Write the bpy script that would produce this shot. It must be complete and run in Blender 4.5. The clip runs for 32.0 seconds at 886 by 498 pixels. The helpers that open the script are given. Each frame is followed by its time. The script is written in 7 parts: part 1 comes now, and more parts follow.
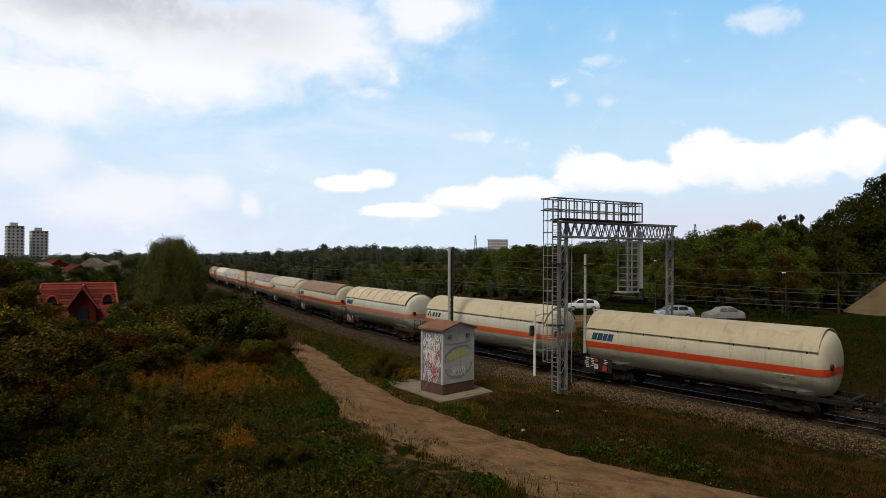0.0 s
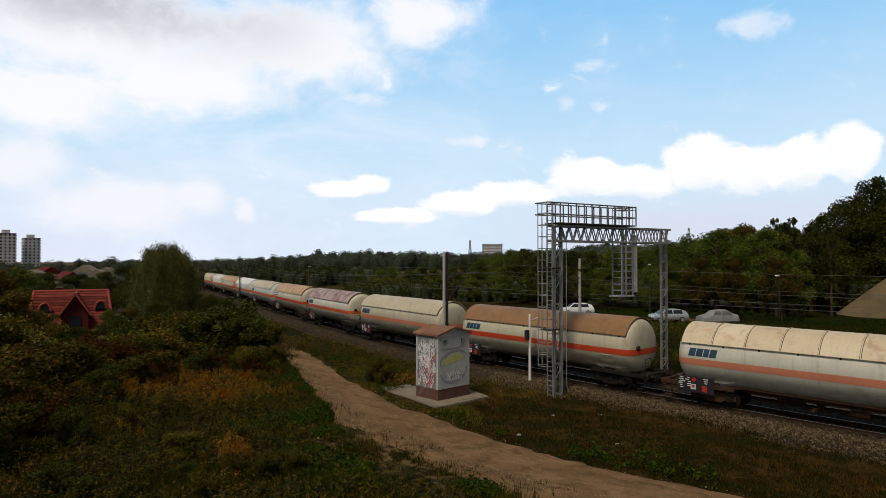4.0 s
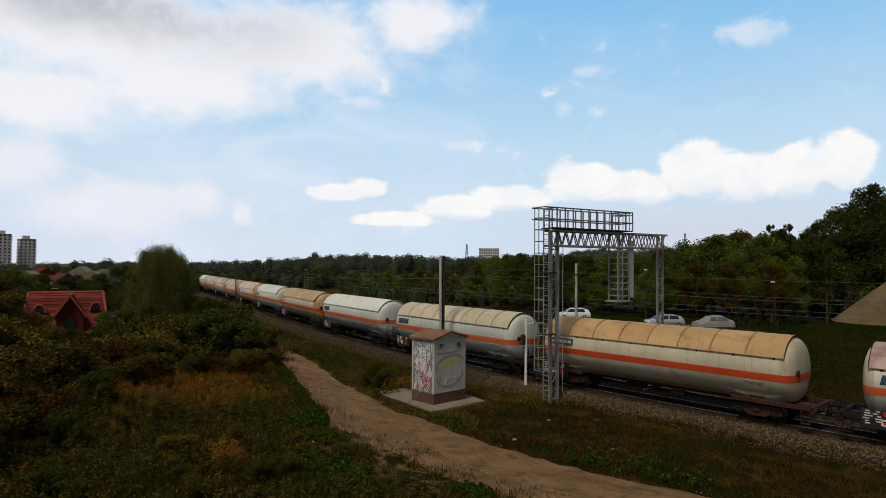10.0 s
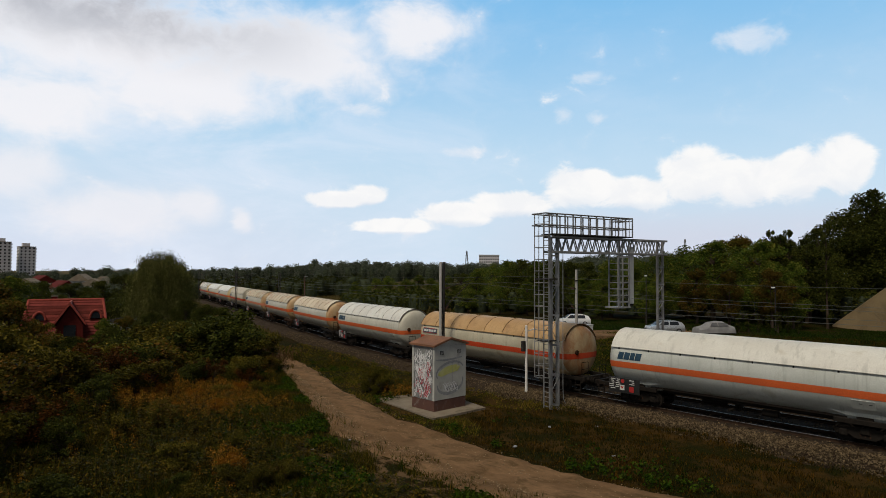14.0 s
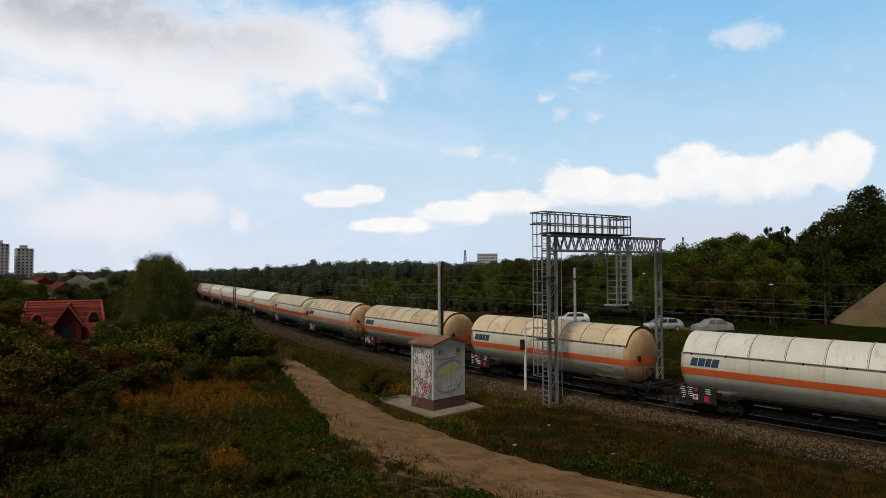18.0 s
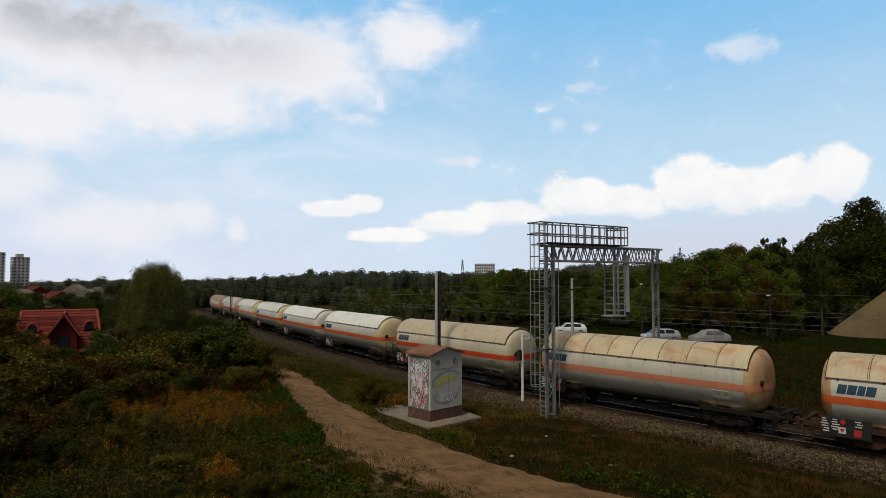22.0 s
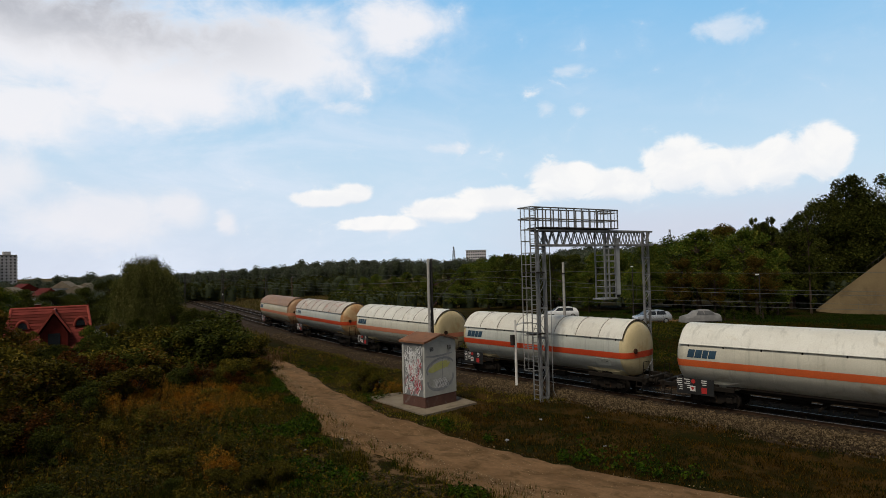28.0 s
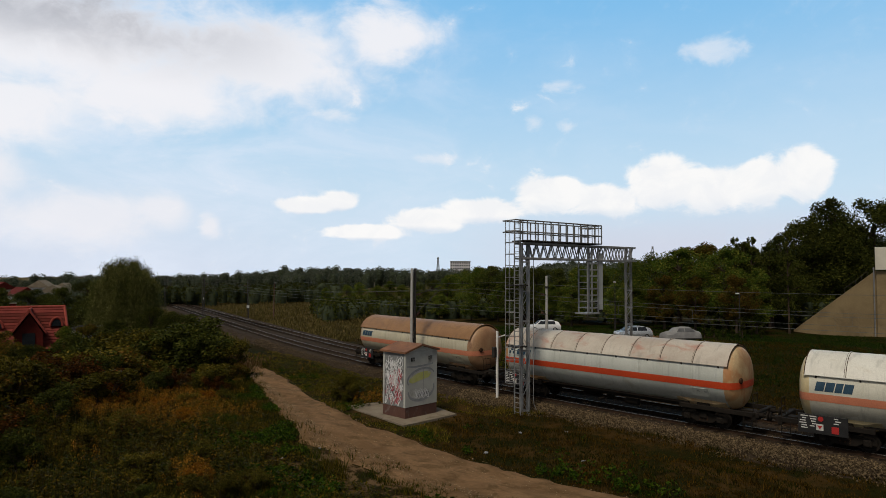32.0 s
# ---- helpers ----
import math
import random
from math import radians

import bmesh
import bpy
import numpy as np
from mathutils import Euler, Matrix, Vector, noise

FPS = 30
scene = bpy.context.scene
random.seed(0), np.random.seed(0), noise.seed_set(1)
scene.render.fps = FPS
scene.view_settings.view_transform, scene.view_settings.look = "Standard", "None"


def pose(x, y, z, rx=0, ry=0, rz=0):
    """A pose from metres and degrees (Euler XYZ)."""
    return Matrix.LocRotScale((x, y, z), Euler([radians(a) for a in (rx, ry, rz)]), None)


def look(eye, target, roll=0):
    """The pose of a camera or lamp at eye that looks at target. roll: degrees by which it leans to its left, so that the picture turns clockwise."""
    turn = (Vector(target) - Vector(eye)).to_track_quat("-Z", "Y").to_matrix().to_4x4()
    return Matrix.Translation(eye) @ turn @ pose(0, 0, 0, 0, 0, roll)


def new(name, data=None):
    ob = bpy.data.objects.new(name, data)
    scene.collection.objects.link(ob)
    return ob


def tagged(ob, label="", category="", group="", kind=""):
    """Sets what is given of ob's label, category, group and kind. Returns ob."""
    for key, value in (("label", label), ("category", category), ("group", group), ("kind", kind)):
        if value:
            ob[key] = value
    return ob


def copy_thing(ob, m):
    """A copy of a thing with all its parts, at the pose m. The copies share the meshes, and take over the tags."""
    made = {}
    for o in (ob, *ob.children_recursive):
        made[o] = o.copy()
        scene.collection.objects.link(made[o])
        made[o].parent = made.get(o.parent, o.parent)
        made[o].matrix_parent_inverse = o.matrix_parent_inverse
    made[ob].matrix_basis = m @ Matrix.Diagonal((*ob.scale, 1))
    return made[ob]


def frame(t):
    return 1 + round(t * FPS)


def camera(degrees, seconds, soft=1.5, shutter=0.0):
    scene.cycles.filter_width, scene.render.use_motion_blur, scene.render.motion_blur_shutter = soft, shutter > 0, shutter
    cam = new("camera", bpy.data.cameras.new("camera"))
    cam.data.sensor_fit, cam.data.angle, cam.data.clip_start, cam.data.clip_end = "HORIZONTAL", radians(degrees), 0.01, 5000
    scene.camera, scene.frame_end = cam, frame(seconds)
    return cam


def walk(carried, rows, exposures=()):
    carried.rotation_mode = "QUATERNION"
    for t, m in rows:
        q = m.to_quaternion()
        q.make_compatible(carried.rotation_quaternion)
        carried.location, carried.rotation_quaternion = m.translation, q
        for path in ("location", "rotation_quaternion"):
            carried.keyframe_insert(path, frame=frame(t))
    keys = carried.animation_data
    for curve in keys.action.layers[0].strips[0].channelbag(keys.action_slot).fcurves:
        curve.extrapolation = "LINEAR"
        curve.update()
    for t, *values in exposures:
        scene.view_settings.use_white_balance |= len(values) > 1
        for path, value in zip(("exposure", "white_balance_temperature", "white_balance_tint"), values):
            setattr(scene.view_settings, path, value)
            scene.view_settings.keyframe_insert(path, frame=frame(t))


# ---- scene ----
EYE = 8.14
cam = camera(70.96, 32.0, soft=0.75)
walk(cam, [(t, pose(0, 0, EYE, rx, ry, rz)) for t, rx, ry, rz in (
    (0, 90.595, -0.326, -44.218), (0.5, 90.812, 0.163, -44.251), (1, 90.878, 0.560, -44.244), (1.5, 91.116, -0.071, -44.282),
    (2, 90.918, -0.337, -44.388), (2.5, 91.111, -0.052, -44.502), (3, 91.007, 0.431, -44.658), (3.5, 90.949, 0.095, -44.527),
    (5.5, 91.434, -0.097, -45.231), (6, 91.412, -0.083, -45.075), (6.5, 91.454, -0.143, -45.090), (7, 91.702, -0.015, -44.866),
    (7.5, 91.579, -0.078, -44.864), (8, 91.512, -0.291, -45.092), (8.5, 91.536, -0.228, -44.603), (9, 91.580, -0.125, -45.160),
    (9.5, 91.589, -0.300, -44.993), (10, 91.416, -0.402, -45.018), (10.5, 91.412, -0.062, -44.882), (11, 91.727, -0.278, -44.946),
    (11.5, 91.782, -0.453, -45.106), (12, 91.572, -0.683, -45.021), (12.5, 91.856, -0.633, -44.783),
    (13, 91.848, -0.303, -45.087), (13.5, 91.953, -0.242, -45.174), (14, 92.014, -0.260, -45.017), (14.5, 91.984, 0.026, -45.010),
    (16.5, 92.153, 0.235, -45.516), (17, 92.177, -0.087, -45.469), (17.5, 92.145, -0.082, -45.443), (18, 91.937, 0.143, -45.160),
    (18.5, 92.069, 0.535, -45.240), (19, 92.099, 0.303, -45.461), (19.5, 92.153, -0.013, -45.462), (20, 92.556, -0.378, -45.846),
    (20.5, 92.382, -0.078, -45.663), (21, 92.479, 0.112, -45.645), (21.5, 92.347, 0.117, -45.561), (22, 92.856, -0.025, -45.409),
    (22.5, 92.424, 0.804, -45.865), (23, 92.019, 0.881, -45.954), (23.5, 91.796, 0.394, -46.036), (24, 91.680, 0.261, -45.945),
    (24.5, 91.639, 0.385, -45.942), (25, 91.484, 0.073, -45.833), (25.5, 91.465, 0.425, -45.935), (27.5, 91.510, 0.776, -45.887),
    (28, 91.668, 1.400, -46.179), (28.5, 92.075, 1.093, -46.604), (29, 92.704, 0.013, -47.142), (29.5, 92.658, -0.363, -47.307),
    (30, 92.515, 0.115, -47.201), (30.5, 92.502, 0.243, -47.145), (31, 92.473, 0.472, -47.223), (31.5, 92.676, 0.498, -47.145),
    (32, 92.607, -0.253, -47.662),
)], exposures=((0.0, 0.10), (6.4, 0.10), (7.4, -0.03), (20.0, -0.03), (32.0, -0.04)))

# ---- sky, sun, exposure ----
SUN_FROM = Vector((-0.55, -0.12, 0.86)).normalized()
sun = new("sun", bpy.data.lights.new("sun", "SUN"))
sun.data.energy, sun.data.angle, sun.data.color = 2.3, radians(14), (1.0, 0.90, 0.74)
sun.matrix_world = look(SUN_FROM * 300, (0, 0, 0))

BANK = [(14.9, 18.8, 18.5, 4.9), (29.5, 19.0, 13.0, 5.0), (42.8, 21.6, 6.4, 3.0), (11.6, 12.9, 7.8, 3.4), (22.6, 15.2, 9.5, 3.2)]
LOW = [(10.2, 7.7, 4.4, 2.9), (17.1, 4.6, 8.2, 3.0), (23.1, 5.3, 3.0, 2.1), (26.8, 4.4, 1.1, 1.3)]
CUMULUS = [(40.6, 4.1, 4.4, 0.8), (46.3, 5.2, 4.4, 1.3), (51.5, 6.1, 4.3, 1.5), (57.2, 7.6, 3.9, 2.4), (62.1, 6.9, 3.8, 1.8), (67.0, 8.1, 3.5, 2.9), (71.2, 7.5, 3.3, 2.5), (74.9, 7.9, 2.8, 2.4),
           (78.0, 8.4, 2.4, 2.7), (35.2, 6.3, 3.8, 1.0), (38.0, 6.8, 2.2, 1.2)]
WISPS = [(58.3, 17.0, 2.9, 0.9), (55.8, 14.1, 1.5, 1.1), (71.3, 18.7, 4.0, 1.5), (58.8, 13.8, 1.5, 0.7), (47.3, 10.6, 2.5, 0.6),
         (37.6, 14.3, 3.2, 0.9)]


class Nodes:
    """A node tree with short calls; inputs are given by name or place, as values, sockets or nodes."""

    def __init__(self, tree):
        self.tree = tree
        tree.nodes.clear()

    def n(self, kind, ins=None):
        node = self.tree.nodes.new(kind)
        for k, v in (ins or {}).items():
            self.to(node.inputs[k], v)
        return node

    def to(self, socket, v):
        if isinstance(v, bpy.types.NodeSocket):
            self.tree.links.new(v, socket)
        elif isinstance(v, bpy.types.Node):
            self.tree.links.new(v.outputs[0], socket)
        else:
            socket.default_value = v

    def math(self, op, a, b=0.0, c=0.0):
        node = self.tree.nodes.new("ShaderNodeMath")
        node.operation = op
        for i, v in enumerate((a, b, c)):
            self.to(node.inputs[i], v)
        return node.outputs[0]

    def vec(self, op, a, b=(0.0, 0.0, 0.0), c=(0.0, 0.0, 0.0)):
        node = self.tree.nodes.new("ShaderNodeVectorMath")
        node.operation = op
        for i, v in enumerate((a, b, c)):
            self.to(node.inputs[i], v)
        return node.outputs[1] if op == "LENGTH" else node.outputs[0]

    def mix(self, f, a, b, blend="MIX"):
        node = self.tree.nodes.new("ShaderNodeMix")
        node.data_type, node.blend_type = "RGBA", blend
        for s, v in ((node.inputs[0], f), (node.inputs[6], a), (node.inputs[7], b)):
            self.to(s, (*v, 1.0) if isinstance(v, tuple) and len(v) == 3 else v)
        return node.outputs[2]

    def ramp(self, f, lo, hi, a=0.0, b=1.0):
        node = self.n("ShaderNodeMapRange", {0: f, 1: lo, 2: hi, 3: a, 4: b})
        node.interpolation_type = "SMOOTHSTEP"
        return node.outputs[0]

    def noise(self, vec, scale, detail=3.0, rough=0.55, distort=0.0):
        return self.n("ShaderNodeTexNoise", {"Vector": vec, "Scale": scale, "Detail": detail, "Roughness": rough, "Distortion": distort})


def make_world():
    world = bpy.data.worlds.new("sky")
    scene.world = world
    world.use_nodes = True
    w = Nodes(world.node_tree)
    sky = w.n("ShaderNodeTexSky")
    sky.sky_type, sky.sun_disc = "NISHITA", False
    sky.sun_elevation, sky.sun_rotation = math.asin(SUN_FROM.z), math.atan2(SUN_FROM.x, SUN_FROM.y)
    sky.air_density, sky.dust_density, sky.ozone_density = 1.0, 2.2, 1.6
    way = w.vec("NORMALIZE", w.n("ShaderNodeTexCoord").outputs["Generated"])
    xyz = w.n("ShaderNodeSeparateXYZ", {0: way})
    az = w.math("MULTIPLY", w.math("ARCTAN2", xyz.outputs[0], xyz.outputs[1]), 57.2958)
    el = w.math("MULTIPLY", w.math("ARCSINE", xyz.outputs[2]), 57.2958)
    here = w.n("ShaderNodeCombineXYZ", {0: az, 1: w.math("MULTIPLY", el, 1.35), 2: 0.0}).outputs[0]
    puff = w.noise(here, 0.30, 9.0, 0.60, 0.4)
    veil = w.noise(w.vec("MULTIPLY", here, (0.7, 1.3, 1.0)), 0.11, 8.0, 0.62, 0.5)
    lump = w.math("SUBTRACT", puff.outputs[0], 0.5)
    spot_at = w.n("ShaderNodeCombineXYZ", {0: az, 1: el, 2: 0.0}).outputs[0]
    wide = w.vec("SUBTRACT", veil.outputs["Color"], (0.5, 0.5, 0.5))

    def bank(blobs, shift, grit, lo, hi):
        """Cloud where the blobs lie, its outline broken up by the noise."""
        moved = w.vec("MULTIPLY_ADD", wide, (shift, shift * 0.6, 0.0), spot_at)
        total = None
        for a, e, sx, sy in blobs:
            off = w.vec("MULTIPLY", w.vec("SUBTRACT", moved, (a, e, 0.0)), (1 / sx, 1 / sy, 0.0))
            d = w.ramp(w.vec("LENGTH", off), 1.5, 0.0)
            total = d if total is None else w.math("SMOOTH_MAX", total, d, 0.3)
        dense = w.math("ADD", total, w.math("MULTIPLY", lump, grit))
        return dense, w.ramp(dense, lo, hi)

    bank_d, bank_m = bank(BANK, 7.0, 0.85, 0.12, 0.85)
    low_d, low_m = bank(LOW, 4.0, 0.8, 0.20, 0.95)
    cum_d, cum_m = bank(CUMULUS, 1.5, 1.0, 0.29, 0.58)
    over_d = bank([(a, e - 0.8, sx, sy) for a, e, sx, sy in CUMULUS], 1.5, 1.0, 0.3, 0.8)[0]
    # tops are crisp and lit, undersides soft and greyer
    under = w.ramp(w.math("SUBTRACT", over_d, cum_d), 0.0, 0.6)
    cum_m = w.math("MULTIPLY", cum_m, w.ramp(under, 0.0, 1.0, 1.0, 0.6))
    wis_d, wis_m = bank(WISPS, 4.5, 1.9, 0.35, 1.15)
    # clear blue above, milky towards the horizon and the west
    grade = w.mix(w.ramp(el, 4.0, 27.0), (0.58, 0.765, 0.91), (0.205, 0.515, 0.85))
    high = w.vec("MULTIPLY", sky.outputs[0], (0.052, 0.048, 0.040))
    rest = w.noise(w.vec("MULTIPLY", way, (1.0, 1.0, 2.2)), 2.6, 7.0, 0.55)
    high = w.mix(w.math("MULTIPLY", w.ramp(rest.outputs[0], 0.45, 0.66), 0.7), high, (0.25, 0.24, 0.22))
    base = w.mix(w.ramp(el, 24.0, 38.0), grade, high)
    around = w.math("ABSOLUTE", w.math("SUBTRACT", az, 45.0))
    base = w.mix(w.ramp(around, 45.0, 75.0), base, high)
    haze = w.math("POWER", w.ramp(el, 15.0, -2.0, 0.0, 1.0), 1.15)
    west = w.ramp(az, 62.0, 12.0, 0.25, 1.0)
    base = w.mix(w.math("MULTIPLY", w.math("MULTIPLY", haze, west), w.ramp(around, 80.0, 50.0, 0.0, 0.85)), base, (0.73, 0.755, 0.88))
    milk = w.math("MULTIPLY", w.ramp(veil.outputs[0], 0.36, 0.72), w.ramp(az, 66.0, 20.0, 0.10, 0.70))
    base = w.mix(w.math("MULTIPLY", milk, w.ramp(el, 28.0, 16.0)), base, (0.78, 0.85, 0.97))
    lilac = w.math("MULTIPLY", w.ramp(el, 7.5, 2.5), w.ramp(az, 44.0, 62.0))
    base = w.mix(w.math("MULTIPLY", w.math("MULTIPLY", lilac, w.ramp(veil.outputs[0], 0.30, 0.55, 0.35, 0.80)), w.ramp(around, 60.0, 45.0)), base, (0.66, 0.68, 0.79))
    base = w.mix(w.math("MULTIPLY", wis_m, 0.60), base, (0.84, 0.87, 0.93))
    base = w.mix(w.math("MULTIPLY", low_m, 0.72), base, (0.92, 0.90, 0.93))
    base = w.mix(w.math("MULTIPLY", cum_m, 0.92), base, w.mix(w.math("ADD", w.math("MULTIPLY", under, 0.7), w.ramp(lump, -0.12, 0.14, 0.3, 0.0)), (1.02, 1.00, 0.98), (0.78, 0.81, 0.88)))
    soft = w.noise(here, 0.075, 2.5, 0.45, 0.2)
    grey = w.ramp(w.math("ADD", bank_d, w.math("MULTIPLY", w.math("SUBTRACT", soft.outputs[0], 0.5), 1.1)), 0.42, 1.10)
    grey = w.math("MULTIPLY", w.math("MULTIPLY", grey, w.ramp(el, 15.0, 21.5)), w.ramp(az, 40.0, 17.0))
    base = w.mix(w.math("MULTIPLY", bank_m, 0.92), base, w.mix(grey, (0.93, 0.92, 0.95), (0.45, 0.445, 0.48)))
    out = w.n("ShaderNodeBackground", {0: base, 1: 1.0})
    w.n("ShaderNodeOutputWorld", {0: out})


make_world()

# ---- materials ----
def surface(name, a, b=None, rough=0.7, metal=0.0, scale=3.0, bump=0.0, fine=40.0, stain=None, amount=0.5, stretch=(1.0, 1.0, 1.0),
            stain_scale=1.2, island=0.0, own=0.0, clear=0.0, leaf=False, spread=(0.35, 0.65), streak=None, spec=0.4):
    """Two tones by broad noise, grain by fine noise, stains with an outline of their own; island and own vary the pieces."""
    m = bpy.data.materials.new(name)
    m.use_nodes = True
    w = Nodes(m.node_tree)
    co = w.n("ShaderNodeTexCoord").outputs["Object"]
    at = w.vec("MULTIPLY", co, stretch)
    broad = w.noise(at, scale, 4.0, 0.6)
    grain = w.noise(co, fine, 3.0, 0.6)
    b = b or tuple(x * 0.75 for x in a)
    col = w.mix(w.ramp(broad.outputs[0], *spread), a, b)
    col = w.mix(w.ramp(grain.outputs[0], 0.3, 0.7, 0.0, 0.35), col, tuple(x * 0.6 for x in a))
    if stain:
        spots = w.noise(w.vec("ADD", at, (7.3, 2.1, 4.4)), stain_scale, 6.0, 0.65, 0.6)
        col = w.mix(w.ramp(spots.outputs[0], 0.60 - 0.25 * amount, 0.72 - 0.12 * amount, 0.0, min(1.0, 0.45 + amount * 0.5)), col, stain)
    if streak:
        lines = w.noise(w.vec("MULTIPLY", co, (1.0, 2.6, 0.22)), 1.6, 5.0, 0.6)
        col = w.mix(w.ramp(lines.outputs[0], 0.52, 0.74, 0.0, 0.55), col, streak)
    vary = None
    if island:
        vary = w.n("ShaderNodeNewGeometry").outputs["Random Per Island"]
        col = w.mix(1.0, col, w.n("ShaderNodeCombineColor", {i: w.ramp(vary, 0.0, 1.0, 1 - island, 1 + island) for i in range(3)}).outputs[0], "MULTIPLY")
    if own:
        vary = w.n("ShaderNodeObjectInfo").outputs["Random"]
        col = w.mix(1.0, col, w.n("ShaderNodeCombineColor", {i: w.ramp(vary, 0.0, 1.0, 1 - own * (1 + 0.3 * i), 1 + own) for i in range(3)}).outputs[0], "MULTIPLY")
    p = w.n("ShaderNodeBsdfPrincipled", {"Base Color": col, "Metallic": metal,
                                         "Roughness": w.ramp(grain.outputs[0], 0.3, 0.7, rough - 0.08, min(1.0, rough + 0.1))})
    p.inputs["Specular IOR Level"].default_value = spec
    if clear:
        p.inputs["Coat Weight"].default_value = clear
    if bump:
        hgt = w.math("ADD", w.math("MULTIPLY", broad.outputs[0], 0.4), grain.outputs[0])
        w.to(p.inputs["Normal"], w.n("ShaderNodeBump", {"Strength": bump, "Distance": 0.05, "Height": hgt}).outputs[0])
    out = p.outputs[0]
    if leaf:
        thin = w.n("ShaderNodeBsdfTranslucent", {0: w.mix(1.0, col, (1.3, 1.25, 0.5), "MULTIPLY")})
        out = w.n("ShaderNodeMixShader", {0: 0.28, 1: out, 2: thin.outputs[0]}).outputs[0]
    w.n("ShaderNodeOutputMaterial", {0: out})
    return m


def foliage(name, a, b, c, own=0.22, island=0.45):
    """Leaves: three tones by island and clump, a little light through them."""
    m = bpy.data.materials.new(name)
    m.use_nodes = True
    w = Nodes(m.node_tree)
    co = w.n("ShaderNodeTexCoord").outputs["Object"]
    clump = w.noise(co, 0.55, 3.0, 0.6)
    one = w.n("ShaderNodeNewGeometry").outputs["Random Per Island"]
    each = w.n("ShaderNodeObjectInfo").outputs["Random"]
    col = w.mix(w.ramp(clump.outputs[0], 0.35, 0.65), a, b)
    col = w.mix(w.ramp(w.math("ADD", one, w.math("MULTIPLY", clump.outputs[0], 0.5)), 0.85, 1.25), col, c)
    lit = w.math("MULTIPLY", w.ramp(one, 0.0, 1.0, 1 - island, 1 + island), w.ramp(each, 0.0, 1.0, 1 - own, 1 + own))
    col = w.mix(1.0, col, w.n("ShaderNodeCombineColor", {0: lit, 1: lit, 2: lit}).outputs[0], "MULTIPLY")
    p = w.n("ShaderNodeBsdfPrincipled", {"Base Color": col, "Roughness": 0.6})
    p.inputs["Specular IOR Level"].default_value = 0.04
    thin = w.n("ShaderNodeBsdfTranslucent", {0: w.mix(1.0, col, (1.25, 1.2, 0.5), "MULTIPLY")})
    w.n("ShaderNodeOutputMaterial", {0: w.n("ShaderNodeMixShader", {0: 0.22, 1: p.outputs[0], 2: thin.outputs[0]}).outputs[0]})
    return m


def ground_material():
    m = bpy.data.materials.new("rough_meadow")
    m.use_nodes = True
    w = Nodes(m.node_tree)
    co = w.n("ShaderNodeTexCoord").outputs["Object"]
    big, mid, fin = w.noise(co, 0.06, 4.0, 0.6), w.noise(co, 0.5, 5.0, 0.65), w.noise(co, 9.0, 4.0, 0.7)
    col = w.mix(w.ramp(mid.outputs[0], 0.38, 0.62), (0.012, 0.015, 0.002), (0.023, 0.014, 0.003))
    col = w.mix(w.ramp(big.outputs[0], 0.48, 0.66), col, (0.036, 0.021, 0.005))
    col = w.mix(w.ramp(fin.outputs[0], 0.35, 0.7, 0.0, 0.7), col, (0.010, 0.010, 0.004))
    # a dry field begins beyond the last houses
    place = w.n("ShaderNodeSeparateXYZ", {0: co})
    dry = w.ramp(w.math("ADD", place.outputs[1], w.math("MULTIPLY", mid.outputs[0], 30.0)), 85.0, 115.0)
    col = w.mix(dry, col, w.mix(mid.outputs[0], (0.100, 0.072, 0.030), (0.055, 0.046, 0.018)))
    # worn earth on the bank by the kiosk, and bare gravelly patches beside the path
    px, py = place.outputs[0], place.outputs[1]
    bank = w.math("MULTIPLY", w.ramp(px, 22.5, 25.5), w.math("MULTIPLY", w.ramp(py, 44.0, 30.0), w.ramp(px, 36.0, 33.5)))
    col = w.mix(w.math("MULTIPLY", bank, w.ramp(mid.outputs[0], 0.44, 0.62, 0.05, 0.75)), col, (0.066, 0.037, 0.011))
    side = w.math("MULTIPLY", w.math("MULTIPLY", w.ramp(px, 14.8, 18.0), w.ramp(px, 22.0, 20.0)), w.ramp(py, 29.0, 24.0))
    scuff = w.noise(w.vec("MULTIPLY", co, (1.0, 0.55, 1.0)), 1.5, 6.0, 0.72, 0.4)
    col = w.mix(w.math("MULTIPLY", w.ramp(scuff.outputs[0], 0.44, 0.58, 0.0, 0.9), side), col, (0.135, 0.084, 0.042))
    p = w.n("ShaderNodeBsdfPrincipled", {"Base Color": col, "Roughness": 0.95})
    p.inputs["Specular IOR Level"].default_value = 0.03
    w.to(p.inputs["Normal"], w.n("ShaderNodeBump", {"Strength": 0.8, "Distance": 0.12, "Height": fin.outputs[0]}).outputs[0])
    w.n("ShaderNodeOutputMaterial", {0: p.outputs[0]})
    return m


MEADOW = ground_material()
DIRT = surface("trodden_dirt", (0.195, 0.118, 0.062), (0.125, 0.074, 0.037), 0.97, scale=0.9, bump=0.9, fine=7.0, stain=(0.070, 0.045, 0.020), amount=0.55, stain_scale=1.5, stretch=(1.0, 0.6, 1.0), spec=0.03)
BALLAST = surface("ballast_bed", (0.050, 0.037, 0.026), (0.028, 0.020, 0.014), 0.95, scale=1.5, bump=1.0, fine=9.0, spec=0.03)
STONE = surface("ballast_stone", (0.120, 0.088, 0.050), (0.052, 0.037, 0.021), 0.9, scale=5.0, fine=30.0, island=0.6, spec=0.04)
SLEEPER = surface("sleeper_concrete", (0.024, 0.019, 0.014), (0.016, 0.013, 0.010), 0.9, scale=3.0, bump=0.3, own=0.3, stain=(0.010, 0.008, 0.006), spec=0.04)
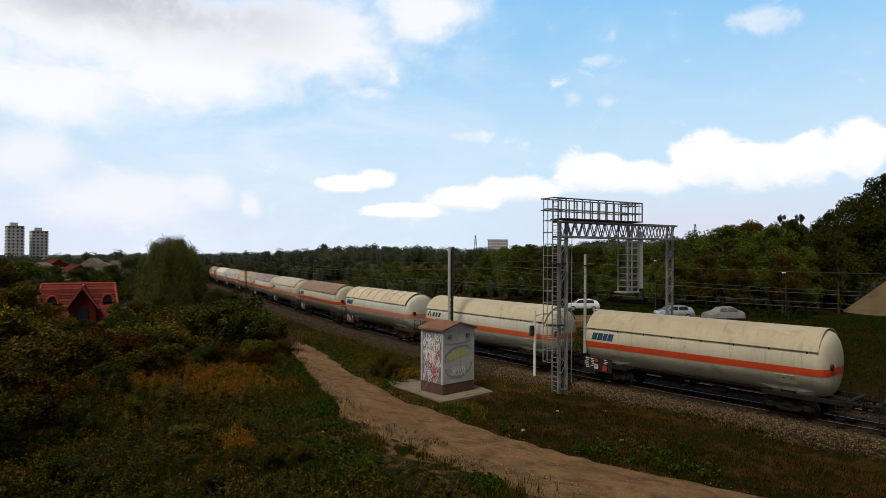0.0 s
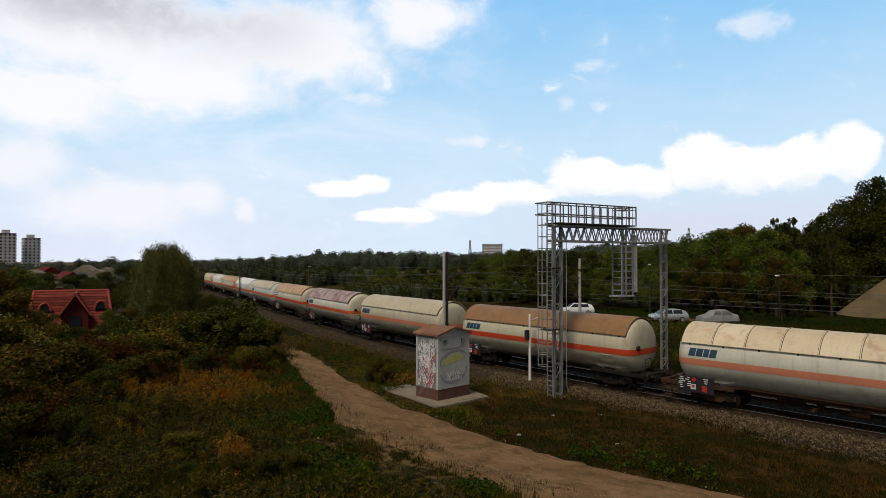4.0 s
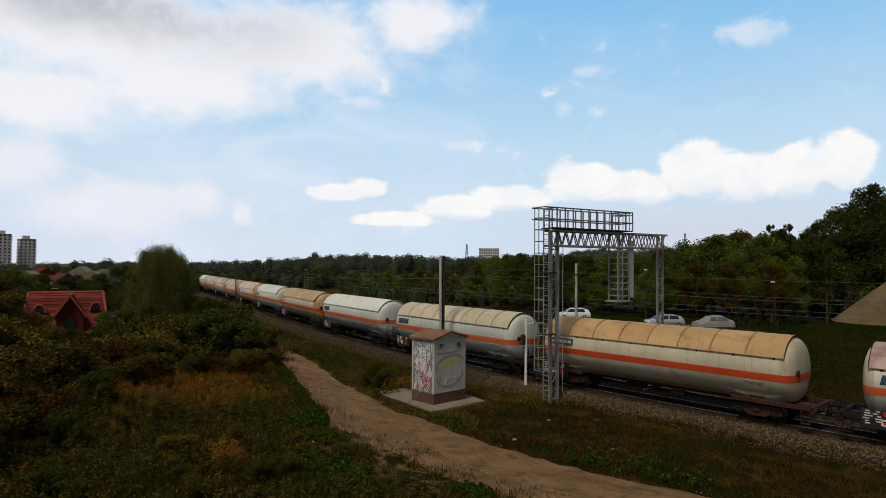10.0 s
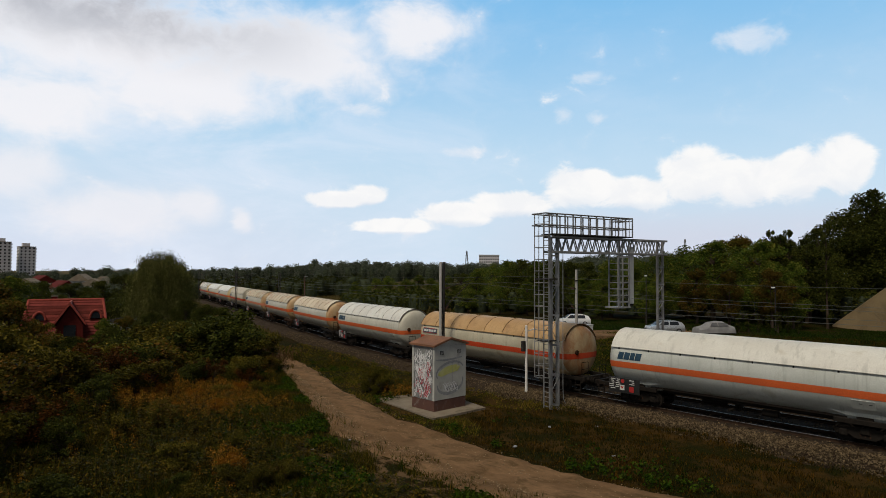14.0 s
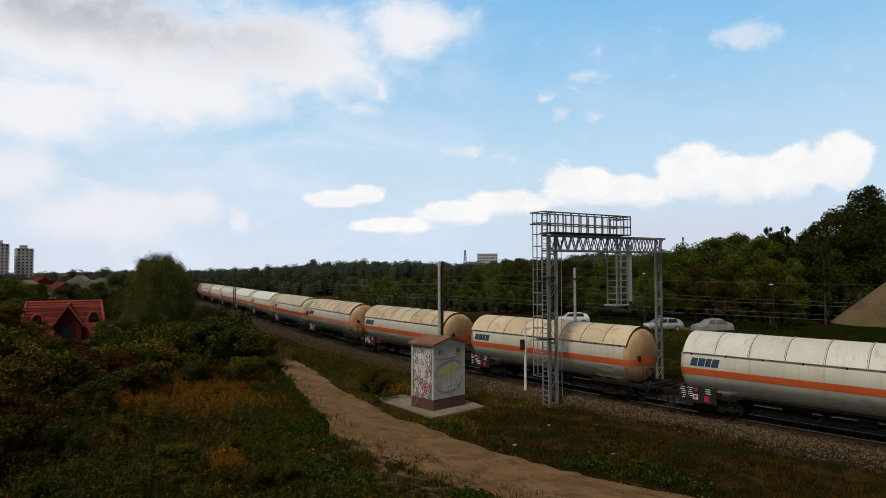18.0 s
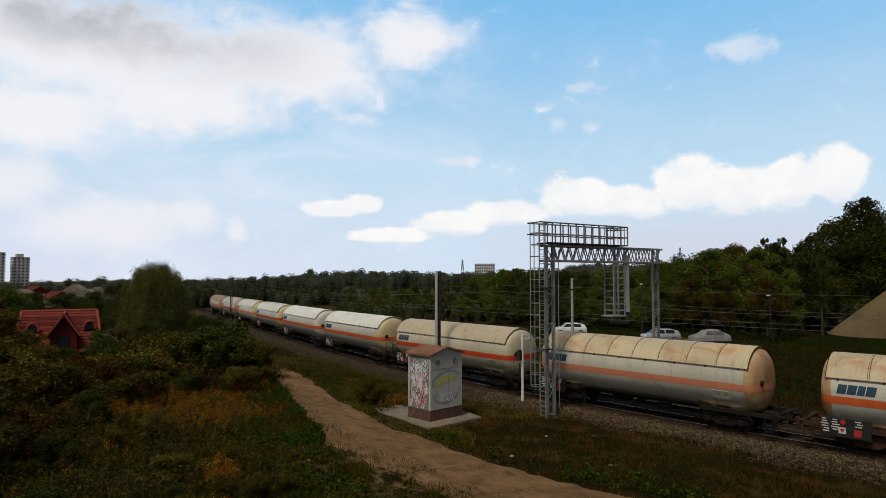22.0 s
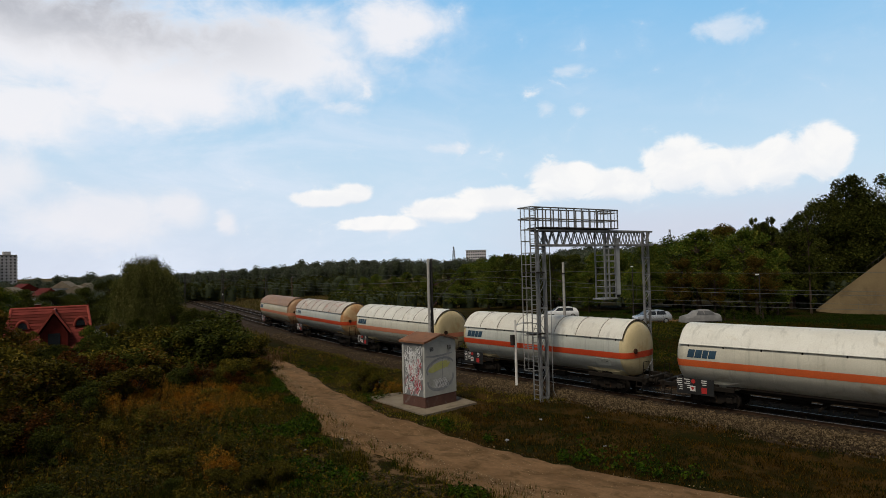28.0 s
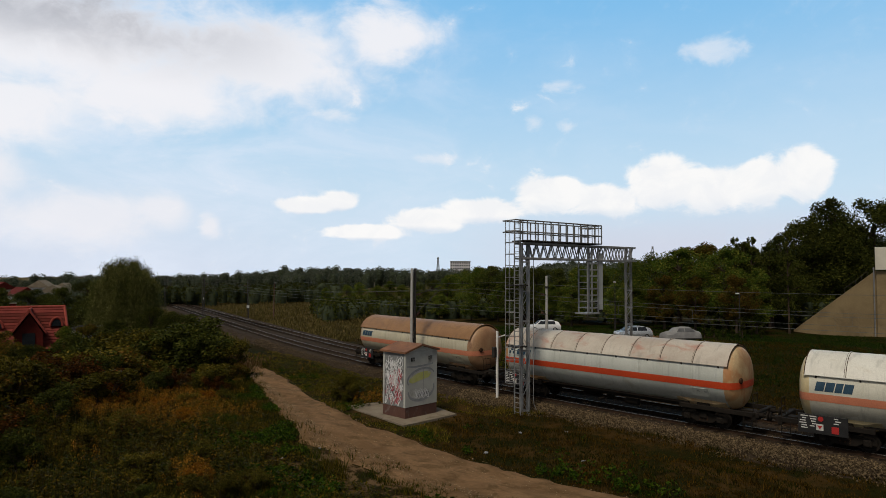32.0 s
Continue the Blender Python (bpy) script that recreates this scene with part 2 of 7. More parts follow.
RAIL_SIDE = surface("rail_rust", (0.040, 0.024, 0.015), (0.026, 0.016, 0.011), 0.85, scale=4.0, spec=0.08)
RAIL_TOP = surface("rail_polished", (0.38, 0.335, 0.285), (0.30, 0.26, 0.225), 0.50, 1.0, scale=2.0)
GALV = surface("galvanised_steel", (0.285, 0.290, 0.295), (0.195, 0.200, 0.205), 0.55, 0.3, scale=1.5, bump=0.1, stain=(0.150, 0.118, 0.092), amount=0.1, own=0.12)
DARK_STEEL = surface("dark_steel", (0.05, 0.045, 0.042), (0.03, 0.027, 0.026), 0.7, 0.3, scale=2.0, spec=0.15)
MAST_CONC = surface("mast_concrete", (0.42, 0.41, 0.39), (0.32, 0.31, 0.29), 0.85, scale=1.2, bump=0.15, stain=(0.2, 0.18, 0.16), amount=0.1)
WHITE_POLE = surface("white_paint", (0.74, 0.73, 0.70), (0.60, 0.58, 0.55), 0.5, scale=2.0, stain=(0.3, 0.2, 0.12), amount=0.05)
CONC = surface("slab_concrete", (0.220, 0.185, 0.140), (0.165, 0.135, 0.100), 0.92, scale=0.9, bump=0.25, stain=(0.084, 0.072, 0.045), amount=0.3, spec=0.1)
BUTT = surface("abutment_concrete", (0.225, 0.169, 0.094), (0.173, 0.128, 0.072), 0.92, scale=0.25, bump=0.2, stain=(0.112, 0.086, 0.052), amount=0.35, stain_scale=0.35, fine=6.0, spec=0.1)
WIRE = surface("weathered_wire", (0.115, 0.120, 0.112), (0.085, 0.090, 0.085), 0.6, 0.2, spec=0.15)
BARK = surface("bark", (0.075, 0.055, 0.040), (0.040, 0.030, 0.022), 0.95, scale=2.0, bump=0.8, stretch=(1.0, 1.0, 0.25), spec=0.05)
LEAF = foliage("broad_leaves", (0.046, 0.078, 0.010), (0.072, 0.098, 0.014), (0.112, 0.102, 0.016))
LEAF_SHRUB = foliage("shrub_leaves", (0.048, 0.047, 0.006), (0.062, 0.053, 0.007), (0.084, 0.062, 0.010))
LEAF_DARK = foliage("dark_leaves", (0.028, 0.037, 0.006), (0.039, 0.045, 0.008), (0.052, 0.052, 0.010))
LEAF_WARM = foliage("turning_leaves", (0.056, 0.055, 0.008), (0.078, 0.058, 0.009), (0.100, 0.048, 0.010))
LEAF_WILLOW = foliage("willow_leaves", (0.074, 0.082, 0.022), (0.098, 0.102, 0.030), (0.140, 0.132, 0.046), 0.1, 0.4)
# distance haze mixed into the leaf colour: paler and bluer than near leaves
LEAF_HAZED = foliage("hazed_far_leaves", (0.070, 0.088, 0.072), (0.086, 0.100, 0.078), (0.108, 0.110, 0.084), 0.1, 0.3)
GRASS = foliage("grass_blades", (0.025, 0.034, 0.003), (0.042, 0.038, 0.003), (0.078, 0.050, 0.008), 0.0, 0.5)
WEED = foliage("tall_weeds", (0.027, 0.034, 0.003), (0.046, 0.038, 0.003), (0.074, 0.044, 0.004), 0.1, 0.5)
PLUME = foliage("goldenrod_plumes", (0.245, 0.108, 0.011), (0.175, 0.070, 0.009), (0.300, 0.150, 0.022), 0.1, 0.5)
STALK = foliage("dry_stalks", (0.060, 0.040, 0.012), (0.045, 0.028, 0.008), (0.095, 0.065, 0.025), 0.1, 0.4)
RED_ROOF = surface("red_roof_tiles", (0.155, 0.030, 0.024), (0.105, 0.020, 0.016), 0.8, scale=0.8, bump=0.2, own=0.35, spec=0.15)
BRICK_WALL = surface("red_gable", (0.110, 0.016, 0.012), (0.080, 0.012, 0.009), 0.8, scale=1.0, spec=0.1)
PLASTER = surface("pale_plaster", (0.62, 0.59, 0.50), (0.52, 0.49, 0.42), 0.9, scale=0.3)
PLASTER_GREY = surface("grey_plaster", (0.60, 0.59, 0.62), (0.52, 0.51, 0.54), 0.9, scale=0.3)
GLASS = surface("window_glass", (0.020, 0.024, 0.030), (0.014, 0.017, 0.021), 0.22, scale=0.5, spec=0.25)
CAR_SILVER = surface("silver_car_paint", (0.58, 0.60, 0.63), (0.52, 0.54, 0.57), 0.3, 0.55, scale=0.7, clear=0.6)
CAR_WHITE = surface("white_car_paint", (0.74, 0.75, 0.77), (0.68, 0.69, 0.71), 0.3, 0.0, scale=0.7, clear=0.6)
COVER = surface("grey_car_cover", (0.240, 0.240, 0.240), (0.176, 0.176, 0.180), 0.75, scale=1.4, bump=0.4, spec=0.2)
TYRE = surface("tyre_rubber", (0.022, 0.022, 0.022), (0.016, 0.016, 0.016), 0.85)
CHROME = surface("rim_alloy", (0.55, 0.55, 0.56), (0.45, 0.45, 0.46), 0.35, 0.8)
LAMP_RED = surface("red_lens", (0.45, 0.02, 0.02), (0.35, 0.015, 0.015), 0.25)
LAMP_CLEAR = surface("clear_lens", (0.75, 0.76, 0.78), (0.65, 0.66, 0.68), 0.15)
GREY_BOX = surface("grey_cabinet_paint", (0.40, 0.41, 0.41), (0.33, 0.34, 0.34), 0.6, scale=1.0)
GREEN_ROOF = surface("green_sheet_roof", (0.16, 0.42, 0.30), (0.12, 0.34, 0.25), 0.5)
KIOSK = surface("grey_kiosk_plaster", (0.470, 0.475, 0.445), (0.380, 0.385, 0.365), 0.85, scale=0.9, bump=0.15, stain=(0.238, 0.230, 0.211), amount=0.3)
KIOSK_DARK = surface("graffiti_grey", (0.150, 0.156, 0.162), (0.216, 0.222, 0.222), 0.85, scale=1.4, stain=(0.084, 0.084, 0.090), amount=0.45)
KIOSK_ROOF = surface("brown_tar_roof", (0.230, 0.105, 0.055), (0.170, 0.078, 0.042), 0.85, scale=1.0, bump=0.2, stain=(0.11, 0.06, 0.04))
KIOSK_BASE = surface("brown_plinth", (0.110, 0.050, 0.036), (0.080, 0.038, 0.030), 0.85, scale=1.3, stain=(0.20, 0.18, 0.17), amount=0.2)
SPRAY_WHITE = surface("spray_white", (0.72, 0.73, 0.74), (0.60, 0.61, 0.62), 0.7)
SPRAY_RED = surface("spray_red", (0.42, 0.030, 0.055), (0.34, 0.025, 0.045), 0.7)
SPRAY_GREEN = surface("spray_lime", (0.44, 0.45, 0.13), (0.50, 0.49, 0.22), 0.75, scale=2.0, stain=(0.45, 0.46, 0.42), amount=0.3)
SPRAY_DARK = surface("spray_grey", (0.22, 0.23, 0.25), (0.30, 0.31, 0.32), 0.75)
LUSH = foliage("lush_low_weeds", (0.018, 0.042, 0.002), (0.026, 0.050, 0.003), (0.038, 0.058, 0.004), 0.1, 0.5)
LEAF_YG = foliage("yellow_green_leaves", (0.060, 0.058, 0.008), (0.082, 0.066, 0.009), (0.125, 0.092, 0.014))
LEAF_RUST = foliage("rust_leaves", (0.048, 0.022, 0.004), (0.066, 0.030, 0.005), (0.085, 0.026, 0.006))
REED = foliage("dry_reeds", (0.115, 0.066, 0.032), (0.085, 0.048, 0.022), (0.150, 0.095, 0.055), 0.1, 0.4)
LAWN = foliage("lawn_grass", (0.009, 0.022, 0.002), (0.014, 0.028, 0.002), (0.022, 0.032, 0.003), 0.1, 0.4)
LEAF_ORANGE = foliage("orange_leaves", (0.150, 0.062, 0.005), (0.190, 0.080, 0.006), (0.120, 0.036, 0.005), 0.1, 0.4)
ROOF_TRIM = surface("ridge_tiles", (0.300, 0.062, 0.045), (0.220, 0.045, 0.033), 0.8, scale=2.0, spec=0.15)
BANK_GRASS = foliage("bank_grass", (0.014, 0.020, 0.002), (0.038, 0.022, 0.002), (0.070, 0.036, 0.005), 0.0, 0.5)
COVER_DARK = surface("cover_over_glass", (0.120, 0.122, 0.128), (0.090, 0.092, 0.098), 0.6, scale=2.0, spec=0.2)
# dark green standing in for the shade within dense crowns
WOOD_CORE = surface("crown_shade_green", (0.034, 0.044, 0.026), (0.048, 0.058, 0.034), 0.95, scale=0.5, bump=0.6, fine=2.0, spec=0.02)
FIELD_GRASS = foliage("dry_field_grass", (0.070, 0.058, 0.018), (0.098, 0.074, 0.026), (0.130, 0.098, 0.040), 0.0, 0.4)
MEADOW_GRASS = foliage("verge_grass", (0.050, 0.060, 0.005), (0.080, 0.068, 0.007), (0.140, 0.092, 0.016), 0.0, 0.5)
PEBBLE = surface("path_pebble", (0.230, 0.170, 0.105), (0.150, 0.108, 0.064), 0.9, scale=5.0, fine=30.0, island=0.5, spec=0.04)

# ---- mesh tools ----
class Geo:
    """Collects vertices and faces for one mesh."""

    def __init__(self):
        self.v, self.f = [], []

    def add(self, verts, faces):
        k = len(self.v)
        self.v += [tuple(p) for p in verts]
        self.f += [tuple(i + k for i in q) for q in faces]
        return self

    def box(self, c, s, b=0.0, turn=None):
        """A box with its edges cut by b."""
        hx, hy, hz = (d / 2 for d in s)
        if b <= 0:
            vs = [(x, y, z) for z in (-hz, hz) for y in (-hy, hy) for x in (-hx, hx)]
            fs = [(0, 2, 3, 1), (4, 5, 7, 6), (0, 1, 5, 4), (2, 6, 7, 3), (0, 4, 6, 2), (1, 3, 7, 5)]
        else:
            b = min(b, hx * 0.9, hy * 0.9, hz * 0.9)
            vs, at, fs = [], {}, []
            for sx in (-1, 1):
                for sy in (-1, 1):
                    for sz in (-1, 1):
                        for ax, p in enumerate(((hx, hy - b, hz - b), (hx - b, hy, hz - b), (hx - b, hy - b, hz))):
                            at[sx, sy, sz, ax] = len(vs)
                            vs.append((sx * p[0], sy * p[1], sz * p[2]))
            for s1 in (-1, 1):
                fs.append([at[s1, -1, -1, 0], at[s1, s1, -s1, 0], at[s1, 1, 1, 0], at[s1, -s1, s1, 0]])
                fs.append([at[-1, s1, -1, 1], at[-s1, s1, s1, 1], at[1, s1, 1, 1], at[s1, s1, -s1, 1]])
                fs.append([at[-1, -1, s1, 2], at[s1, -s1, s1, 2], at[1, 1, s1, 2], at[-s1, s1, s1, 2]])
                for s2 in (-1, 1):
                    fs.append([at[s1, s2, -1, 0], at[s1, s2, 1, 0], at[s1, s2, 1, 1], at[s1, s2, -1, 1]])
                    fs.append([at[s1, -1, s2, 0], at[s1, 1, s2, 0], at[s1, 1, s2, 2], at[s1, -1, s2, 2]])
                    fs.append([at[-1, s1, s2, 1], at[1, s1, s2, 1], at[1, s1, s2, 2], at[-1, s1, s2, 2]])
                    for s3 in (-1, 1):
                        fs.append([at[s1, s2, s3, 0], at[s1, s2, s3, 1], at[s1, s2, s3, 2]])
        m = turn or Matrix.Identity(3)
        return self.add([m @ Vector(p) + Vector(c) for p in vs], fs)

    def tube(self, p, q, r, n=8, r2=None, caps=True):
        p, q = Vector(p), Vector(q)
        d = (q - p)
        if d.length < 1e-6:
            return self
        d.normalize()
        u = d.orthogonal().normalized()
        w = d.cross(u)
        r2 = r if r2 is None else r2
        ring = [(math.cos(2 * math.pi * i / n), math.sin(2 * math.pi * i / n)) for i in range(n)]
        vs = [p + (u * a + w * b) * r for a, b in ring] + [q + (u * a + w * b) * r2 for a, b in ring]
        fs = [(i, (i + 1) % n, n + (i + 1) % n, n + i) for i in range(n)]
        if caps:
            fs += [tuple(range(n - 1, -1, -1)), tuple(range(n, 2 * n))]
        return self.add(vs, fs)

    def bar(self, p, q, a, b=None):
        """A square bar from p to q, a wide and b thick."""
        p, q = Vector(p), Vector(q)
        d = q - p
        m = d.to_track_quat("Y", "Z").to_matrix()
        return self.box((p + q) / 2, (a, d.length, b or a), 0, m)

    def chain(self, pts, r, n=6):
        for p, q in zip(pts, pts[1:]):
            self.tube(p, q, r, n)
        return self

    def pipe(self, pts, r, n=6):
        """One unbroken pipe along points."""
        pts = [Vector(p) for p in pts]
        vs, fs = [], []
        for i, p in enumerate(pts):
            d = (pts[min(i + 1, len(pts) - 1)] - pts[max(i - 1, 0)]).normalized()
            u = d.cross(Vector((0, 0, 1)))
            u = u.normalized() if u.length > 0.05 else Vector((1, 0, 0))
            w = u.cross(d)
            vs += [p + (u * math.cos(6.2832 * k / n) + w * math.sin(6.2832 * k / n)) * r for k in range(n)]
        for i in range(len(pts) - 1):
            fs += [(i * n + k, i * n + (k + 1) % n, (i + 1) * n + (k + 1) % n, (i + 1) * n + k) for k in range(n)]
        return self.add(vs, fs)

    def lathe(self, profile, axis="Y", n=24, centre=(0, 0, 0)):
        """Rings (place along the axis, radius)."""
        vs, fs = [], []
        for a, r in profile:
            for i in range(n):
                c, s = math.cos(2 * math.pi * i / n) * r, math.sin(2 * math.pi * i / n) * r
                p = (c, a, s) if axis == "Y" else (a, c, s) if axis == "X" else (c, s, a)
                vs.append(tuple(p[k] + centre[k] for k in range(3)))
        k = len(profile)
        for j in range(k - 1):
            for i in range(n):
                fs.append((j * n + i, j * n + (i + 1) % n, (j + 1) * n + (i + 1) % n, (j + 1) * n + i))
        if profile[0][1] > 1e-4:
            fs.append(tuple(range(n)))
        if profile[-1][1] > 1e-4:
            fs.append(tuple(range((k - 1) * n, k * n)))
        return self.add(vs, fs)

    def prism(self, outline, axis, a, b):
        """An outline (two numbers a corner, in the other two axes in order) drawn out along an axis from a to b."""
        n = len(outline)
        def put(p, t):
            return (t, p[0], p[1]) if axis == "X" else (p[0], t, p[1]) if axis == "Y" else (p[0], p[1], t)
        vs = [put(p, a) for p in outline] + [put(p, b) for p in outline]
        fs = [(i, (i + 1) % n, n + (i + 1) % n, n + i) for i in range(n)] + [tuple(range(n)), tuple(range(n, 2 * n))]
        return self.add(vs, fs)

    def mesh(self, name, material, smooth=False):
        me = bpy.data.meshes.new(name)
        me.from_pydata(self.v, [], self.f)
        me.materials.append(material)
        bm = bmesh.new()
        bm.from_mesh(me)
        bmesh.ops.recalc_face_normals(bm, faces=bm.faces)
        if smooth:
            for fc in bm.faces:
                fc.smooth = True
            for ed in bm.edges:
                if len(ed.link_faces) == 2 and ed.calc_face_angle(0) > 0.7:
                    ed.smooth = False
        bm.to_mesh(me)
        bm.free()
        return me


def part(name, geo, material, parent, label="", smooth=False, at=None):
    """Links a mesh as one part under a thing or under a part."""
    me = geo.mesh(name, material, smooth) if isinstance(geo, Geo) else geo
    ob = new(name, me)
    ob.parent = parent
    if at is not None:
        ob.matrix_basis = at
    if label:
        ob["label"] = label
    return ob


def thing(name, m, label, category, group="", kind=""):
    ob = new(name)
    ob.empty_display_size = 0.3
    ob.matrix_basis = m
    return tagged(ob, label, category, group, kind)


def solid(name, geo, material, label, category="", kind="", smooth=False, m=None):
    ob = new(name, geo.mesh(name, material, smooth))
    if m is not None:
        ob.matrix_basis = m
    return tagged(ob, label, category, "", kind)


def quick(name, verts, quads, material):
    """A mesh from arrays of corners and quads, for leaves and blades."""
    me = bpy.data.meshes.new(name)
    k = quads.shape[1]
    me.vertices.add(len(verts))
    me.vertices.foreach_set("co", verts.astype(np.float32).ravel())
    me.loops.add(quads.size)
    me.loops.foreach_set("vertex_index", quads.astype(np.int32).ravel())
    me.polygons.add(len(quads))
    me.polygons.foreach_set("loop_start", np.arange(0, quads.size, k, dtype=np.int32))
    me.polygons.foreach_set("loop_total", np.full(len(quads), k, dtype=np.int32))
    me.materials.append(material)
    me.update()
    me.validate()
    return me


# ---- the line of the railway ----
KNOTS = (-25.0, 15.0, 45.0, 80.0, 130.0, 220.0, 420.0)
BENDS = (0.00201, 0.00351, 0.00574, 0.00039, -0.00008, -0.00020, -0.00012)
ALONG = np.arange(-460.0, 900.5, 1.0)
_turn = np.interp(ALONG, KNOTS, BENDS)
_turn[ALONG < -25] = 0.0
_turn[ALONG > 480] = 0.0
_head = np.concatenate([[0], np.cumsum((_turn[1:] + _turn[:-1]) / 2)])
_zero = int(np.argmin(abs(ALONG)))
HEAD = _head - _head[_zero]
LINE_X = np.concatenate([[0], np.cumsum((np.sin(HEAD)[1:] + np.sin(HEAD)[:-1]) / 2)])
LINE_Y = np.concatenate([[0], np.cumsum((np.cos(HEAD)[1:] + np.cos(HEAD)[:-1]) / 2)])
LINE_X += 36.078 - LINE_X[_zero]
LINE_Y -= LINE_Y[_zero]
SPACING = 4.06


def on_line(s, off=0.0, z=0.0):
    """The point at s metres along the nearer track, off metres to the far side of its middle."""
    x, y, h = np.interp(s, ALONG, LINE_X), np.interp(s, ALONG, LINE_Y), np.interp(s, ALONG, HEAD)
    return Vector((x + off * math.cos(h), y - off * math.sin(h), z))


def heading(s):
    return -math.degrees(np.interp(s, ALONG, HEAD))


def line_pose(s, off=0.0, z=0.0):
    p = on_line(s, off, z)
    return pose(p.x, p.y, p.z, 0, 0, heading(s))


def beside(x, y):
    """For arrays of places: metres along the line and metres to its far side."""
    step = slice(0, None, 4)
    lx, ly, hh, ss = LINE_X[step], LINE_Y[step], HEAD[step], ALONG[step]
    d = (x[:, None] - lx) ** 2 + (y[:, None] - ly) ** 2
    i = d.argmin(1)
    dx, dy = x - lx[i], y - ly[i]
    return ss[i] + dx * np.sin(hh[i]) + dy * np.cos(hh[i]), dx * np.cos(hh[i]) - dy * np.sin(hh[i])


def smooth_step(a, lo, hi):
    t = np.clip((a - lo) / (hi - lo), 0, 1)
    return t * t * (3 - 2 * t)


def height(x, y):
    """The lie of the land: level by the line, lower towards the houses, a little higher beyond the tracks."""
    x, y = np.asarray(x, float).ravel(), np.asarray(y, float).ravel()
    s, off = beside(x, y)
    h = np.full(len(x), -0.55)
    h += -3.4 * smooth_step(-off, 12, 30) * smooth_step(y, 42, 72)
    h += 1.75 * smooth_step(off, 9, 26) * smooth_step(-s, -90, -30)
    h += 0.5 * smooth_step(off, 9, 26) * smooth_step(s, 30, 90)
    h -= 0.9 * smooth_step(off, 38, 58) * smooth_step(-s, -45, -25)
    h -= 0.45 * np.exp(-((off + 5.2) / 0.9) ** 2) * 0.5
    h -= 0.35 * smooth_step(-np.abs(off - 2), -5.5, -4.0)
    dist = np.hypot(x, y)
    near = smooth_step(-dist, -260, -120)
    h += near * (0.10 * np.sin(x * 0.31 + 1.2) * np.sin(y * 0.27) + 0.05 * np.sin(x * 0.9 + y * 0.7))
    return h


def land(x, y):
    return float(height([x], [y])[0])


def spot(az, dist):
    a = radians(az)
    return dist * math.sin(a), dist * math.cos(a)

# ---- ground, path, track bed ----
def make_ground():
    az = np.radians(np.arange(0, 360, 1.5))
    rad = np.concatenate([[2.0], np.geomspace(6.0, 4500.0, 110)])
    x = (rad[:, None] * np.sin(az)).ravel()
    y = (rad[:, None] * np.cos(az)).ravel()
    z = height(x, y)
    n, k = len(az), len(rad)
    q = [(j * n + i, j * n + (i + 1) % n, (j + 1) * n + (i + 1) % n, (j + 1) * n + i) for j in range(k - 1) for i in range(n)]
    verts = np.stack([x, y, z], 1)
    verts = np.vstack([verts, [[0, 0, z[0]]]])
    me = bpy.data.meshes.new("ground")
    me.from_pydata(verts.tolist(), [], [tuple(reversed(a)) for a in q] + [(i, len(verts) - 1, (i + 1) % n) for i in range(n)])
    me.materials.append(MEADOW)
    bm = bmesh.new()
    bm.from_mesh(me)
    bmesh.ops.recalc_face_normals(bm, faces=bm.faces)
    for fc in bm.faces:
        fc.smooth = True
    bm.to_mesh(me)
    bm.free()
    tagged(new("ground", me), "rough green and brown meadow with bare patches", "ground", kind="structure")


make_ground()

EDGE_Y = (-30.0, 2.0, 9.7, 15.8, 19.7, 27.4, 38.1, 49.5, 54.5)
EDGE_LEFT = (18.0, 18.2, 18.2, 18.24, 18.40, 19.40, 24.20, 29.0, 32.6)
EDGE_RIGHT = (24.5, 24.0, 23.7, 23.1, 23.3, 24.0, 27.3, 31.8, 33.2)


def path_edges(y):
    return np.interp(y, EDGE_Y, EDGE_LEFT), np.interp(y, EDGE_Y, EDGE_RIGHT)


def make_path():
    vs, fs, k = [], [], 12
    ys = np.arange(-30.0, 54.6, 0.5)
    for y in ys:
        a, b = path_edges(y)
        a += 0.55 * noise.noise((3.1, y * 0.45, 0)) + 0.25 * noise.noise((9.1, y * 1.7, 0))
        b += 0.45 * noise.noise((6.1, y * 0.5, 4)) + 0.25 * noise.noise((1.1, y * 1.9, 0))
        for i in range(k + 1):
            t = i / k
            x = a + (b - a) * t
            rut = -0.05 * math.exp(-((t - 0.28) / 0.1) ** 2) - 0.05 * math.exp(-((t - 0.72) / 0.1) ** 2)
            edge = -0.20 if i in (0, k) else 0.0
            vs.append((x, y, land(x, y) + 0.15 + rut + edge + 0.025 * noise.noise((x * 1.3, y * 1.3, 0))))
    for j in range(len(ys) - 1):
        for i in range(k):
            o = j * (k + 1) + i
            fs.append((o, o + 1, o + k + 2, o + k + 1))
    solid("dirt_path", Geo().add(vs, fs), DIRT, "trodden pale brown dirt path with ragged grassy edges", "path", "structure", True)


make_path()


def sweep(profile, s0, s1, step, closed=True):
    """A profile (off, z) drawn along the railway line."""
    g, n = Geo(), len(profile)
    ss = np.arange(s0, s1 + step / 2, step)
    vs = [on_line(s, o, z) for s in ss for o, z in profile]
    fs = []
    for j in range(len(ss) - 1):
        for i in range(n if closed else n - 1):
            fs.append((j * n + i, j * n + (i + 1) % n, (j + 1) * n + (i + 1) % n, (j + 1) * n + i))
    if closed:
        fs += [tuple(range(n)), tuple(range((len(ss) - 1) * n, len(ss) * n))]
    return g.add(vs, fs)


